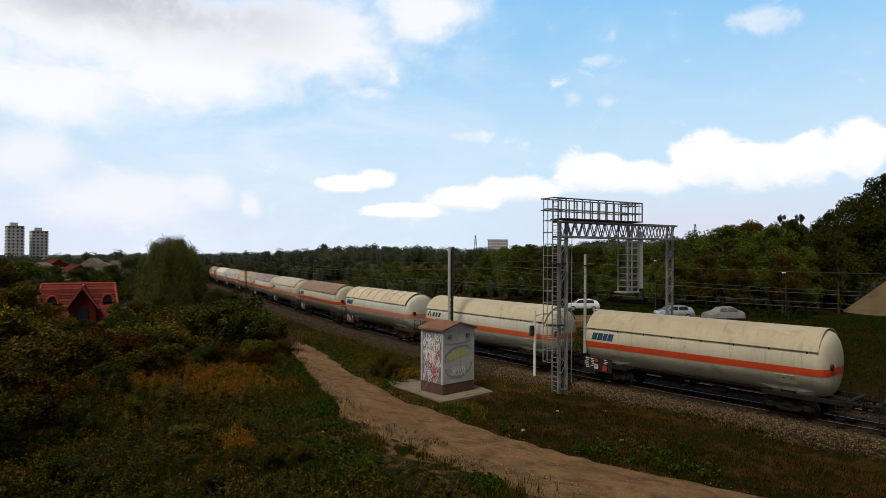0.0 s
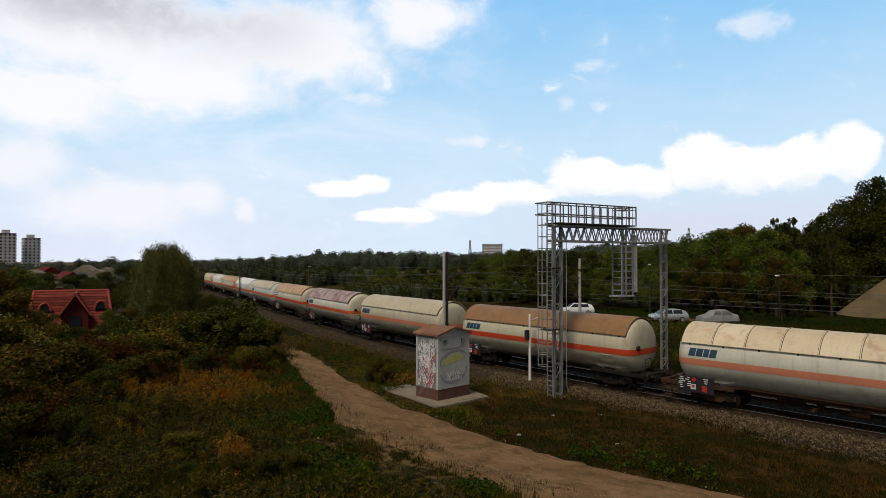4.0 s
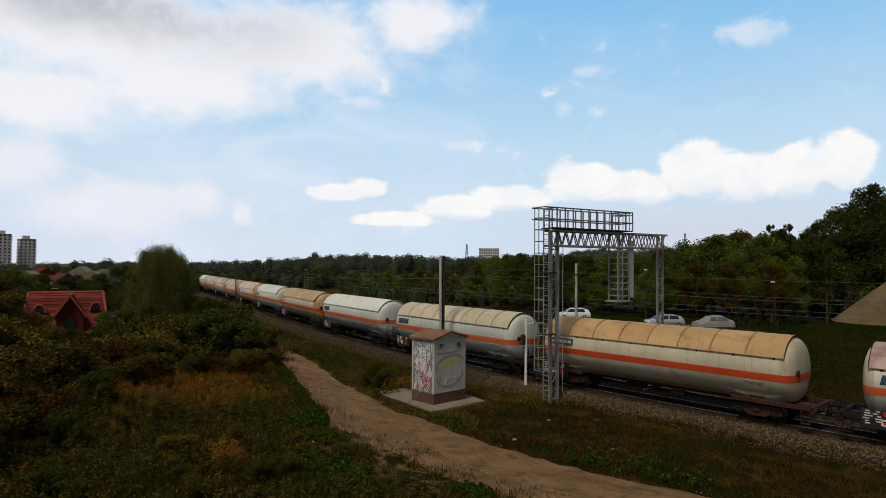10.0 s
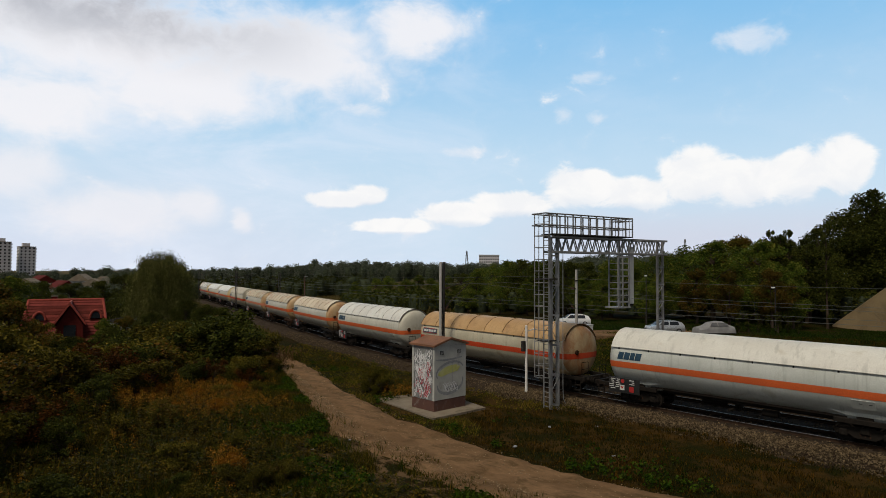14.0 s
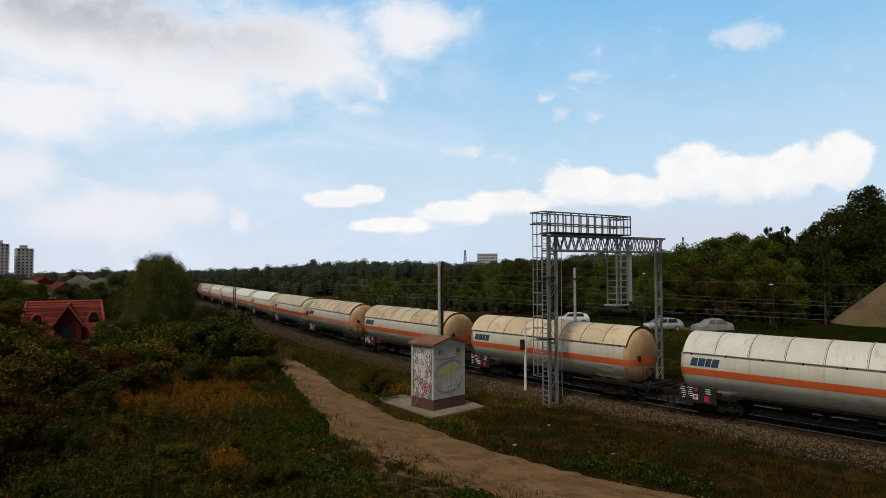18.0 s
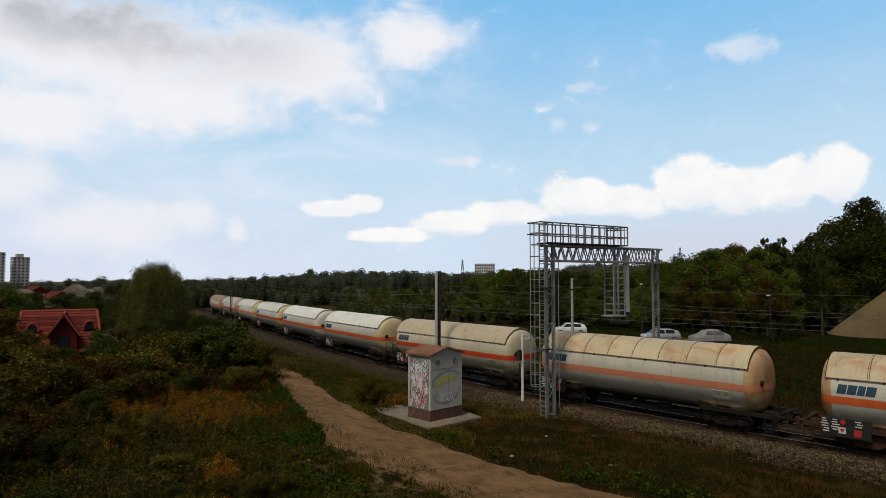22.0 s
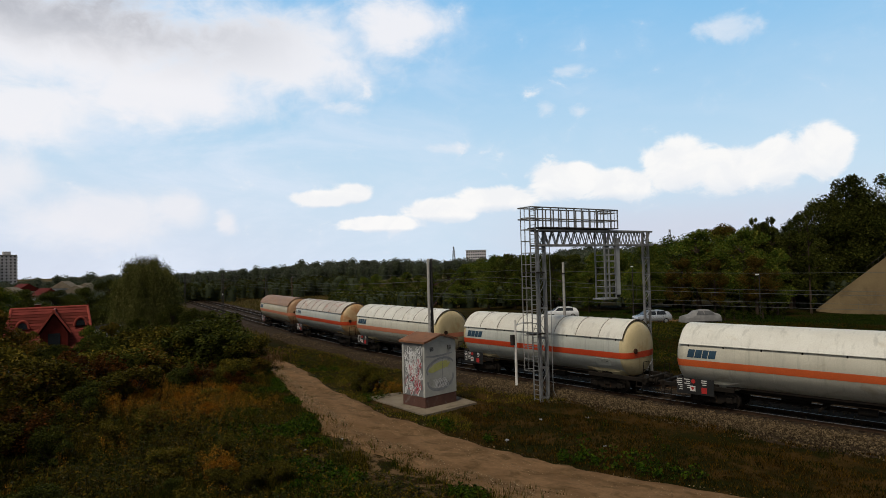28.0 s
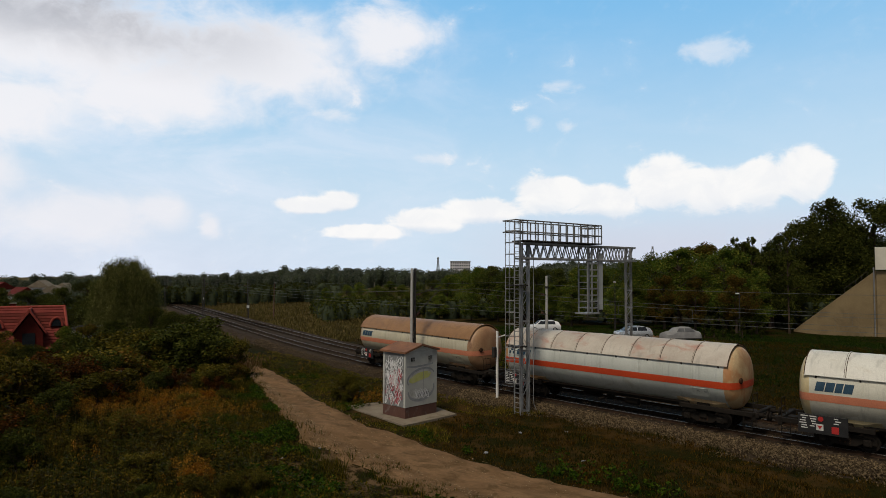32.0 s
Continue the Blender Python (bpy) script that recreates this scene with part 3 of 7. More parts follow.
track_bed = solid("track_bed", sweep([(-3.7, -1.0), (-2.35, -0.185), (2.0, -0.195), (SPACING + 2.5, -0.19), (SPACING + 4.0, -1.0)], -440, 800, 4),
                  BALLAST, "dark brown crushed stone bed under two tracks", "track bed", "structure")
for k, mid in enumerate((0.0, SPACING)):
    track = thing("railway_track", pose(0, 0, 0), "pair of worn steel rails on concrete sleepers in ballast", "track", "railway tracks", "structure")
    for side in (-0.755, 0.755):
        w0 = mid + side
        part("rail", sweep([(w0 - 0.07, -0.172), (w0 - 0.07, -0.155), (w0 - 0.012, -0.13), (w0 - 0.012, -0.05), (w0 - 0.036, -0.04), (w0 - 0.036, -0.004),
                            (w0 + 0.036, -0.004), (w0 + 0.036, -0.04), (w0 + 0.012, -0.05), (w0 + 0.012, -0.13), (w0 + 0.07, -0.155), (w0 + 0.07, -0.172)],
                           -440, 800, 3), RAIL_SIDE, track, "rusty sided steel rail")
        part("railhead", sweep([(w0 - 0.034, -0.003), (w0 - 0.03, 0.0), (w0 + 0.03, 0.0), (w0 + 0.034, -0.003)], -440, 800, 3), RAIL_TOP, track, "polished running surface")
    sleeper = Geo().prism([(-1.3, -0.36), (1.3, -0.36), (1.3, -0.20), (0.95, -0.172), (0.5, -0.178), (0.3, -0.21), (-0.3, -0.21), (-0.5, -0.178), (-0.95, -0.172), (-1.3, -0.20)],
                          "Y", -0.13, 0.13).mesh("sleeper", SLEEPER)
    for i in range(150):
        s = -6 + i * 0.62
        part("sleeper", sleeper, None, track, at=line_pose(s, mid, random.uniform(-0.006, 0.006)))
    rest = Geo()
    for i in range(520):
        s = -6 + (150 + i) * 0.62
        p = on_line(s, mid)
        rest.box((p.x, p.y, -0.26), (2.6, 0.24, 0.19), 0, Matrix.Rotation(radians(heading(s)), 3, "Z"))
    tagged(part("far_sleepers", rest, SLEEPER, track), kind="stuff")


def make_stones():
    """Loose stones on the shoulders of the bed, where they can be told apart."""
    rng = np.random.default_rng(5)
    ico = np.array([(0, 0, 1), (0.9, 0, 0.2), (0.28, 0.85, 0.25), (-0.72, 0.5, 0.2), (-0.7, -0.55, 0.1), (0.3, -0.8, 0.2), (0, 0, -0.8)])
    tri = np.array([(0, 1, 2), (0, 2, 3), (0, 3, 4), (0, 4, 5), (0, 5, 1), (6, 2, 1), (6, 3, 2), (6, 4, 3), (6, 5, 4), (6, 1, 5)])
    n = 24000
    s = np.where(rng.random(n) < 0.72, rng.uniform(-4, 30, n), rng.uniform(-2, 75, n))
    off = np.where(rng.random(n) < 0.86, np.clip(rng.normal(-2.55, 0.50, n), -4.4, -1.35), rng.uniform(-3.0, 6.8, n))
    z = np.interp(off, (-4.4, -3.3, -2.35, 6.6), (-0.66, -0.62, -0.185, -0.19))
    x, y, h = np.interp(s, ALONG, LINE_X), np.interp(s, ALONG, LINE_Y), np.interp(s, ALONG, HEAD)
    c = np.stack([x + off * np.cos(h), y - off * np.sin(h), z + 0.012], 1)
    size = rng.uniform(0.022, 0.062, (n, 1, 1)) * rng.uniform(0.7, 1.3, (n, 1, 3))
    ang = rng.uniform(0, 6.283, n)
    ca, sa = np.cos(ang)[:, None], np.sin(ang)[:, None]
    base = np.stack([ico[:, 0] * ca - ico[:, 1] * sa, ico[:, 0] * sa + ico[:, 1] * ca, np.broadcast_to(ico[:, 2], (n, 7))], 2)
    v = (c[:, None, :] + base * size).reshape(-1, 3)
    f = (np.arange(n)[:, None, None] * 7 + tri).reshape(-1, 3)
    tagged(new("ballast_stones", quick("ballast_stones", v, f, STONE)), "loose grey and brown crushed stones", "stones", kind="stuff")


make_stones()

# ---- signal gantry ----
def lattice_post(g_main, g_lace, x, y, z0, z1, w, d, step):
    """Two channels joined by battens and a zigzag."""
    for sx in (-1, 1):
        g_main.box((x + sx * w / 2, y, (z0 + z1) / 2), (0.06, d, z1 - z0), 0.01)
        for sy in (-1, 1):
            g_main.box((x + sx * (w / 2 - 0.04), y + sy * (d / 2 - 0.012), (z0 + z1) / 2), (0.05, 0.02, z1 - z0))
    z, k = z0 + 0.4, 0
    while z + step < z1:
        for sy in (-1, 1):
            yy = y + sy * (d / 2 + 0.012)
            a, b = (-1, 1) if k % 2 else (1, -1)
            g_lace.bar((x + a * w / 2, yy, z), (x + b * w / 2, yy, z + step), 0.05, 0.012)
            if k % 2 == 0:
                g_lace.box((x, yy, z), (w, 0.014, 0.10))
        z += step
        k += 1


def make_gantry():
    g = thing("signal_gantry", pose(33.3, 23.2, 0, 0, 0, -13.3), "grey galvanised steel lattice gantry with caged walkway over two tracks", "gantry")
    near, far, top, chord = 0.0, 10.2, 10.35, 9.38
    for x, base in ((near, -0.75), (far, -0.6)):
        a, b = Geo(), Geo()
        lattice_post(a, b, x, 0, base, top, 0.62 if x < 1 else 0.60, 0.28 if x < 1 else 0.18, 0.95 if x < 1 else 0.62)
        post = part("lattice_post", a, GALV, g)
        part("lacing", b, GALV, post)
        part("footing", Geo().box((x, 0, base - 0.22), (1.2, 0.8, 0.5), 0.04), CONC, post, "concrete footing")
    # beam
    for y in (-0.42, 0.42):
        for z in (chord, top):
            part("beam_chord", Geo().box(((near + far) / 2 - 0.12, y, z), (far - near + 0.76, 0.13, 0.13), 0.012), GALV, g)
        n = 30
        for i in range(n):
            xa, xb = near + (far - near) * i / n, near + (far - near) * (i + 1) / n
            part("web_bar", Geo().bar((xa, y, chord if i % 2 else top), (xb, y, top if i % 2 else chord), 0.065, 0.045), GALV, g)
    for i in range(17):
        x = near + (far - near) * i / 16
        for z in (chord, top):
            part("cross_brace", Geo().bar((x, -0.42, z), (x, 0.42, z), 0.06, 0.05), GALV, g)
        if i < 16:
            part("cross_brace", Geo().bar((x, -0.42, top + 0.05), (x + 0.6, 0.42, top + 0.05), 0.05, 0.04), GALV, g)
    # walkway and its cage
    x0, x1, fz = -1.30, 6.62, top + 0.16
    part("walkway_grating", Geo().box(((x0 + 0.8 + x1) / 2, 0, fz), (x1 - x0 - 0.8, 1.3, 0.07)), DARK_STEEL, g, "dark grating floor")
    for y in (-0.62, 0.62):
        for z in (fz + 0.55, fz + 1.28):
            part("handrail", Geo().tube((x0, y, z), (x1, y, z), 0.045, 8), GALV, g)
        for i in range(11):
            x = x0 + 1.0 + (x1 - x0 - 1.0) * i / 10
            part("rail_post", Geo().bar((x, y, fz - 0.02), (x, y, fz + 1.28), 0.075, 0.06), GALV, g)
    for x in (x0, x0 + 1.0, x1 - 0.95, x1):
        part("end_rail", Geo().tube((x, -0.62, fz + 1.28), (x, 0.62, fz + 1.28), 0.04), GALV, g)
        part("end_rail", Geo().tube((x, -0.62, fz + 0.55), (x, 0.62, fz + 0.55), 0.035), GALV, g)
    for x in (x1 - 0.95, x1 - 0.63, x1 - 0.32, x1):
        for y in (-0.62, 0.62):
            part("cage_bar", Geo().tube((x, y, fz), (x, y, fz + 1.33), 0.028, 6), GALV, g)
        part("cage_bar", Geo().tube((x, -0.62, fz + 1.1), (x, 0.62, fz + 1.1), 0.025, 6), GALV, g)

    # caged ladders: one beside the near post, one hung below the beam
    def ladder(cx, half, ytop, z0, z1, side):
        lad = part("ladder", Geo().bar((cx + side * half, 0.28, z0), (cx + side * half, 0.28, z1), 0.07, 0.05)
                   .bar((cx + side * half, -0.28, z0), (cx + side * half, -0.28, z1), 0.07, 0.05), GALV, g)
        z = z0 + 0.15
        while z < z1:
            part("rung", Geo().tube((cx + side * half, -0.28, z), (cx + side * half, 0.28, z), 0.022, 5), GALV, lad)
            z += 0.3
        hoops = Geo()
        pts = [(cx + side * half, 0.28), (cx + side * half * 0.3, 0.48), (cx - side * half * 0.55, 0.46), (cx - side * half, 0.2), (cx - side * half, -0.2),
               (cx - side * half * 0.55, -0.46), (cx + side * half * 0.3, -0.48), (cx + side * half, -0.28)]
        z = max(z0 + 1.9, 1.5)
        while z < z1 + 0.05:
            hoops.chain([(px, py, z) for px, py in pts], 0.022, 6)
            z += 0.74
        for px, py in pts[1:-1]:
            hoops.tube((px, py, max(z0 + 1.9, 1.5)), (px, py, z1), 0.016, 6)
        part("safety_cage", hoops, GALV, lad)

    ladder(-1.02, 0.40, 0, -0.55, fz + 1.28, 1)
    part("ladder_platform", Geo().box((-0.65, 0, 7.65), (1.1, 0.9, 0.08)), DARK_STEEL, g)
    part("ladder_platform", Geo().box((-0.6, 0, 3.75), (1.0, 0.7, 0.08)), DARK_STEEL, g)
    # hanging signal cage and its back board
    hx0, hx1, hz0 = 5.42, 6.47, 5.72
    grid = Geo()
    for x, y in ((hx0, -0.42), (hx0 + 0.42, -0.42), (hx1, -0.42), (hx0, 0.42), (hx1, 0.42)):
        grid.bar((x, y, hz0), (x, y, chord + 1.0), 0.095, 0.07)
    part("hanging_frame", grid, GALV, g)
    z = hz0 + 0.35
    while z < chord:
        bars = Geo()
        for y in (-0.42, 0.42):
            bars.bar((hx0, y, z), (hx1, y, z), 0.06, 0.10 if y < 0 else 0.06)
        for x in (hx0, hx1):
            bars.bar((x, -0.42, z), (x, 0.42, z), 0.05, 0.05)
        part("frame_rung", bars, GALV, g)
        z += 0.44
    part("signal_platform", Geo().box(((hx0 + hx1) / 2 - 0.1, 0, hz0 - 0.04), (hx1 - hx0 + 0.35, 1.1, 0.10), 0.02), GALV, g)
    part("signal_board", Geo().box((hx1 + 0.30, -0.35, (hz0 + chord) / 2 + 0.35), (0.48, 0.07, chord - hz0 + 0.3), 0.02), GREY_BOX, g, "grey back board of the signal")
    head = part("signal_head", Geo().box((hx1 + 0.5, -0.1, hz0 + 0.5), (0.42, 0.25, 0.9), 0.05), DARK_STEEL, g, "black signal head facing away")
    for dz in (0.72, 0.34):
        part("visor", Geo().tube((hx1 + 0.5, 0.02, hz0 + dz), (hx1 + 0.5, 0.28, hz0 + dz), 0.11, 12), DARK_STEEL, head)
    part("conduit", Geo().chain([(near + 0.62, -0.16, top - 0.3), (near + 0.60, -0.16, 0.6), (near + 0.64, -0.16, 0.0), (near + 0.9, -0.16, -0.5)], 0.022, 8), GALV, g, "pale cable pipe")


make_gantry()


# ---- masts and wires ----
def lattice_mast(m, top, label):
    mast = thing("catenary_mast", m, label, "mast", "overhead line masts")
    for sx, mat in ((-0.14, MAST_CONC if top > 8.5 else DARK_STEEL), (0.16, DARK_STEEL)):
        part("channel", Geo().box((sx, 0, top / 2 - 0.4), (0.11, 0.24, top + 0.8), 0.012), mat, mast)
    z, k = -0.2, 0
    while z < top * 0.55:
        a = 1 if k % 2 else -1
        for y in (-0.12, 0.12):
            part("lacing_bar", Geo().bar((-0.12 * a, y, z), (0.14 * a, y, z + 0.42), 0.05, 0.012), DARK_STEEL, mast)
        z += 0.42
        k += 1
    part("footing", Geo().box((0, 0, -0.7), (0.8, 0.8, 0.7), 0.05), CONC, mast)
    return mast


def cantilever(mast, reach, top):
    arm = part("cantilever", Geo().tube((0, 0, top - 1.2), (reach, 0, top - 0.55), 0.032, 8).tube((0, 0, top - 2.9), (reach * 0.93, 0, top - 0.75), 0.032, 8)
               .tube((reach * 0.45, 0, top - 1.95), (reach + 0.2, 0, top - 2.15), 0.022, 8), DARK_STEEL, mast)
    for p, q in (((0.2, top - 1.2), (reach, top - 0.55)), ((0.2, top - 2.9), (reach * 0.93, top - 0.75))):
        s = 1 if reach > 0 else -1
        d = Vector((q[0] - p[0], 0, q[1] - p[1])).normalized()
        rib = Geo().tube(Vector((s * 0.25, 0, p[1])), Vector((s * 0.25, 0, p[1])) + d * 0.55, 0.03, 6)
        for i in range(5):
            c = Vector((s * 0.25, 0, p[1])) + d * (0.1 + i * 0.08)
            rib.tube(c, c + d * 0.03, 0.07, 10)
        part("insulator", rib, KIOSK_BASE, arm, "brown ribbed insulator")


tall = lattice_mast(line_pose(35.0, -3.0), 8.85, "tall steel catenary mast with pale and dark channels")
cantilever(tall, 3.0, 7.9)
for s in (112.0, 170.0, 235.0, 300.0):
    far_near = lattice_mast(line_pose(s, -3.0), 8.2, "distant dark catenary mast beside the track")
    cantilever(far_near, 3.0, 7.9)
for s in (29.8,):
    pale = thing("catenary_mast", line_pose(s, SPACING + 3.2), "slim pale catenary pole beyond the tracks", "mast", "overhead line masts")
    part("pole", Geo().lathe([(-0.9, 0.15), (8.3, 0.10)], "Z", 14), MAST_CONC, pale, smooth=True)
    cantilever(pale, -3.2, 7.9)
    part("collar", Geo().tube((0, 0, 7.3), (0, 0, 7.42), 0.17, 14), DARK_STEEL, pale)
for s in (120.6, 172.9, 238.0):
    dark = lattice_mast(line_pose(s, SPACING + 3.0), 7.6, "dark catenary mast with a white band beyond the tracks")
    part("white_band", Geo().box((0, 0, 2.0), (0.46, 0.27, 0.5)), WHITE_POLE, dark)
    cantilever(dark, -3.0, 7.4)


def wire_run(name, off, z0, sag, poles, r, label):
    """A wire from pole to pole with its sag."""
    g, line = Geo(), []
    for a, b in zip(poles, poles[1:]):
        pts = []
        for i in range(9):
            t = i / 8
            pts.append(on_line(a + (b - a) * t, off, z0 - sag * 4 * t * (1 - t)))
        line += pts if not line else pts[1:]
    g.pipe(line, r, 5)
    return solid(name, g, WIRE, label, "wire")


POLES = (-60.0, -22.0, 35.0, 112.0, 170.0, 235.0, 300.0, 370.0)
for off in (0.0, SPACING):
    wire_run("contact_wire", off, 5.6, 0.05, POLES, 0.011, "taut overhead contact wire above the track")
    wire_run("messenger_wire", off, 7.15, 0.9, POLES, 0.011, "sagging overhead messenger wire above the track")
    drop = Geo()
    for a, b in zip(POLES[1:5], POLES[2:6]):
        for i in range(1, 8):
            t = i / 8
            s = a + (b - a) * t
            drop.tube(on_line(s, off, 5.6), on_line(s, off, 7.15 - 0.9 * 4 * t * (1 - t)), 0.006, 4)
    solid("dropper_wires", drop, WIRE, "thin droppers between the overhead wires", "wire", "stuff")
wire_run("feeder_wire", SPACING + 3.4, 7.7, 0.5, POLES, 0.011, "feeder wire carried along the far masts")

# ---- white post by the track ----
white = thing("white_post", pose(34.85, 26.6, -0.6), "slim white painted post with a short arm beside the track", "post")
part("pole", Geo().lathe([(-0.2, 0.10), (4.95, 0.085), (4.99, 0.04)], "Z", 14), WHITE_POLE, white, smooth=True)
part("arm", Geo().bar((0, 0, 4.55), (0.85, -0.1, 4.7), 0.07, 0.07), WHITE_POLE, white)
part("sign_box", Geo().box((-0.28, 0.05, 3.55), (0.30, 0.22, 0.72), 0.03), DARK_STEEL, white, "small dark box on the post")
part("base_collar", Geo().tube((0, 0, 0.35), (0, 0, 0.42), 0.13, 12), GALV, white)

# ---- graffiti kiosk on its slab ----
def make_kiosk():
    gz = land(28.3, 28.5)
    slab = Geo()
    cx, cy = 28.15, 28.5
    slab.prism([(-1.6, 4.4), (-2.65, -2.3), (1.7, -2.5), (2.6, 0.6), (3.6, 1.6), (2.6, 3.6)], "Z", -0.35, 0.10)
    solid("concrete_slab", slab, CONC, "cracked pale concrete slab under the kiosk", "slab", m=pose(cx, cy, gz, 0, 0, 0))
    k = thing("kiosk", pose(28.02, 28.32, gz + 0.10, 0, 0, -2), "grey plastered transformer kiosk covered in graffiti, brown gabled roof", "kiosk")
    w, d, h = 2.74, 2.10, 3.95
    part("plinth", Geo().box((0, 0, 0.32), (w - 0.02, d - 0.02, 0.66), 0.02), KIOSK_BASE, k, "brown painted plinth")
    part("front_wall", Geo().box((0, -d / 2 + 0.08, 0.65 + (h - 0.65) / 2), (w, 0.16, h - 0.65), 0.015), KIOSK, k)
    part("back_wall", Geo().box((0, d / 2 - 0.08, 0.65 + (h - 0.65) / 2), (w, 0.16, h - 0.65), 0.015), KIOSK, k)
    left = part("side_wall", Geo().box((-w / 2 + 0.08, 0, 0.65 + (h - 0.65) / 2), (0.16, d - 0.33, h - 0.65), 0.01), KIOSK_DARK, k, "side wall thick with white and red graffiti")
    part("side_wall", Geo().box((w / 2 - 0.08, 0, 0.65 + (h - 0.65) / 2), (0.16, d - 0.33, h - 0.65), 0.01), KIOSK, k)
    part("gable", Geo().prism([(-w / 2, h), (w / 2, h), (0, h + 0.36)], "Y", -d / 2 + 0.002, -d / 2 + 0.16), KIOSK, k)
    part("gable", Geo().prism([(-w / 2, h), (w / 2, h), (0, h + 0.36)], "Y", d / 2 - 0.16, d / 2), KIOSK, k)
    for s in (-1, 1):
        part("roof_slope", Geo().prism([(0, h + 0.38), (s * (w / 2 + 0.12), h - 0.03), (s * (w / 2 + 0.12), h + 0.09), (0, h + 0.50)], "Y", -d / 2 - 0.14, d / 2 + 0.14), KIOSK_ROOF, k)
    for x in (-0.75, 0.75):
        v = part("vent", Geo().box((x, -d / 2 - 0.01, h - 0.42), (0.30, 0.05, 0.24), 0.01), DARK_STEEL, k, "dark louvred vent")
        for i in range(4):
            part("louvre", Geo().box((x, -d / 2 - 0.045, h - 0.50 + i * 0.055), (0.26, 0.02, 0.018)), GREY_BOX, v)
    part("door_seam", Geo().box((0.15, -d / 2 - 0.004, 1.9), (0.025, 0.012, 2.4)), SPRAY_DARK, k)
    # spray paint, in thin raised strokes
    y = -d / 2 - 0.006

    def stroke(name, pts, half, mat, parent, flat="Y", depth=-0.004, lay=y):
        vs, fs = [], []
        for i, (a, b) in enumerate(pts):
            p, q = pts[max(0, i - 1)], pts[min(len(pts) - 1, i + 1)]
            dx, dz = q[0] - p[0], q[1] - p[1]
            ln = math.hypot(dx, dz) or 1
            t = half * (0.55 + 0.45 * math.sin(math.pi * (i + 0.5) / len(pts)))
            for sg in (-1, 1):
                u, v2 = a - dz / ln * t * sg, b + dx / ln * t * sg
                vs.append((u, lay, v2) if flat == "Y" else (lay, u, v2))
        for i in range(len(pts) - 1):
            fs.append((2 * i, 2 * i + 1, 2 * i + 3, 2 * i + 2))
        part(name, Geo().add(vs, fs), mat, parent)

    def arc(cx2, cz, rx, rz, a0, a1, n=18, tilt=0.0):
        out = []
        for i in range(n + 1):
            a = radians(a0 + (a1 - a0) * i / n)
            px, pz = rx * math.cos(a), rz * math.sin(a)
            out.append((cx2 + px * math.cos(tilt) - pz * math.sin(tilt), cz + px * math.sin(tilt) + pz * math.cos(tilt)))
        return out

    stroke("graffiti_lime_patch", arc(-0.1, 2.28, 0.85, 0.16, 178, 2, 16, 0.18), 0.24, SPRAY_GREEN, k)
    stroke("graffiti_grey_arc", arc(-0.05, 2.35, 1.15, 0.55, 200, 5, 20, 0.15), 0.07, SPRAY_DARK, k, lay=y - 0.004)
    stroke("graffiti_grey_arc", arc(-0.02, 1.62, 1.1, 0.62, 172, 372, 22, 0.12), 0.09, SPRAY_DARK, k, lay=y - 0.004)
    stroke("graffiti_grey_band", [(-1.25, 3.12), (-0.6, 3.06), (0.2, 3.08), (1.0, 3.16)], 0.06, SPRAY_DARK, k)
    for i in range(9):
        cx2, cz = -0.55 + i * 0.13, 1.38 + 0.08 * math.sin(i * 2.1)
        stroke("graffiti_scrawl", arc(cx2, cz, 0.10, 0.24, 200 - 40 * (i % 3), 480, 12, 0.4), 0.022, SPRAY_WHITE, k, lay=y - 0.008)
    stroke("graffiti_lime_patch", arc(0.15, 1.25, 0.5, 0.12, 178, 2, 12, 0.1), 0.10, KIOSK_DARK, k, lay=y - 0.002)
    rng = random.Random(8)
    x = -w / 2 - 0.006
    for i in range(130):
        cz, cy2 = rng.uniform(0.95, 3.55), rng.uniform(-0.72, 0.72)
        red = (i % 4 == 0 and cz < 2.8) or (i % 9 == 4 and cz < 2.2)
        stroke("graffiti_tag", arc(cy2, cz, rng.uniform(0.05, 0.13), rng.uniform(0.12, 0.34), rng.uniform(0, 180), rng.uniform(330, 480), 12, rng.uniform(-0.6, 0.6)),
               rng.uniform(0.014, 0.026), SPRAY_RED if red else SPRAY_WHITE, left, "X", lay=x - 0.0008 * (i % 23))


make_kiosk()

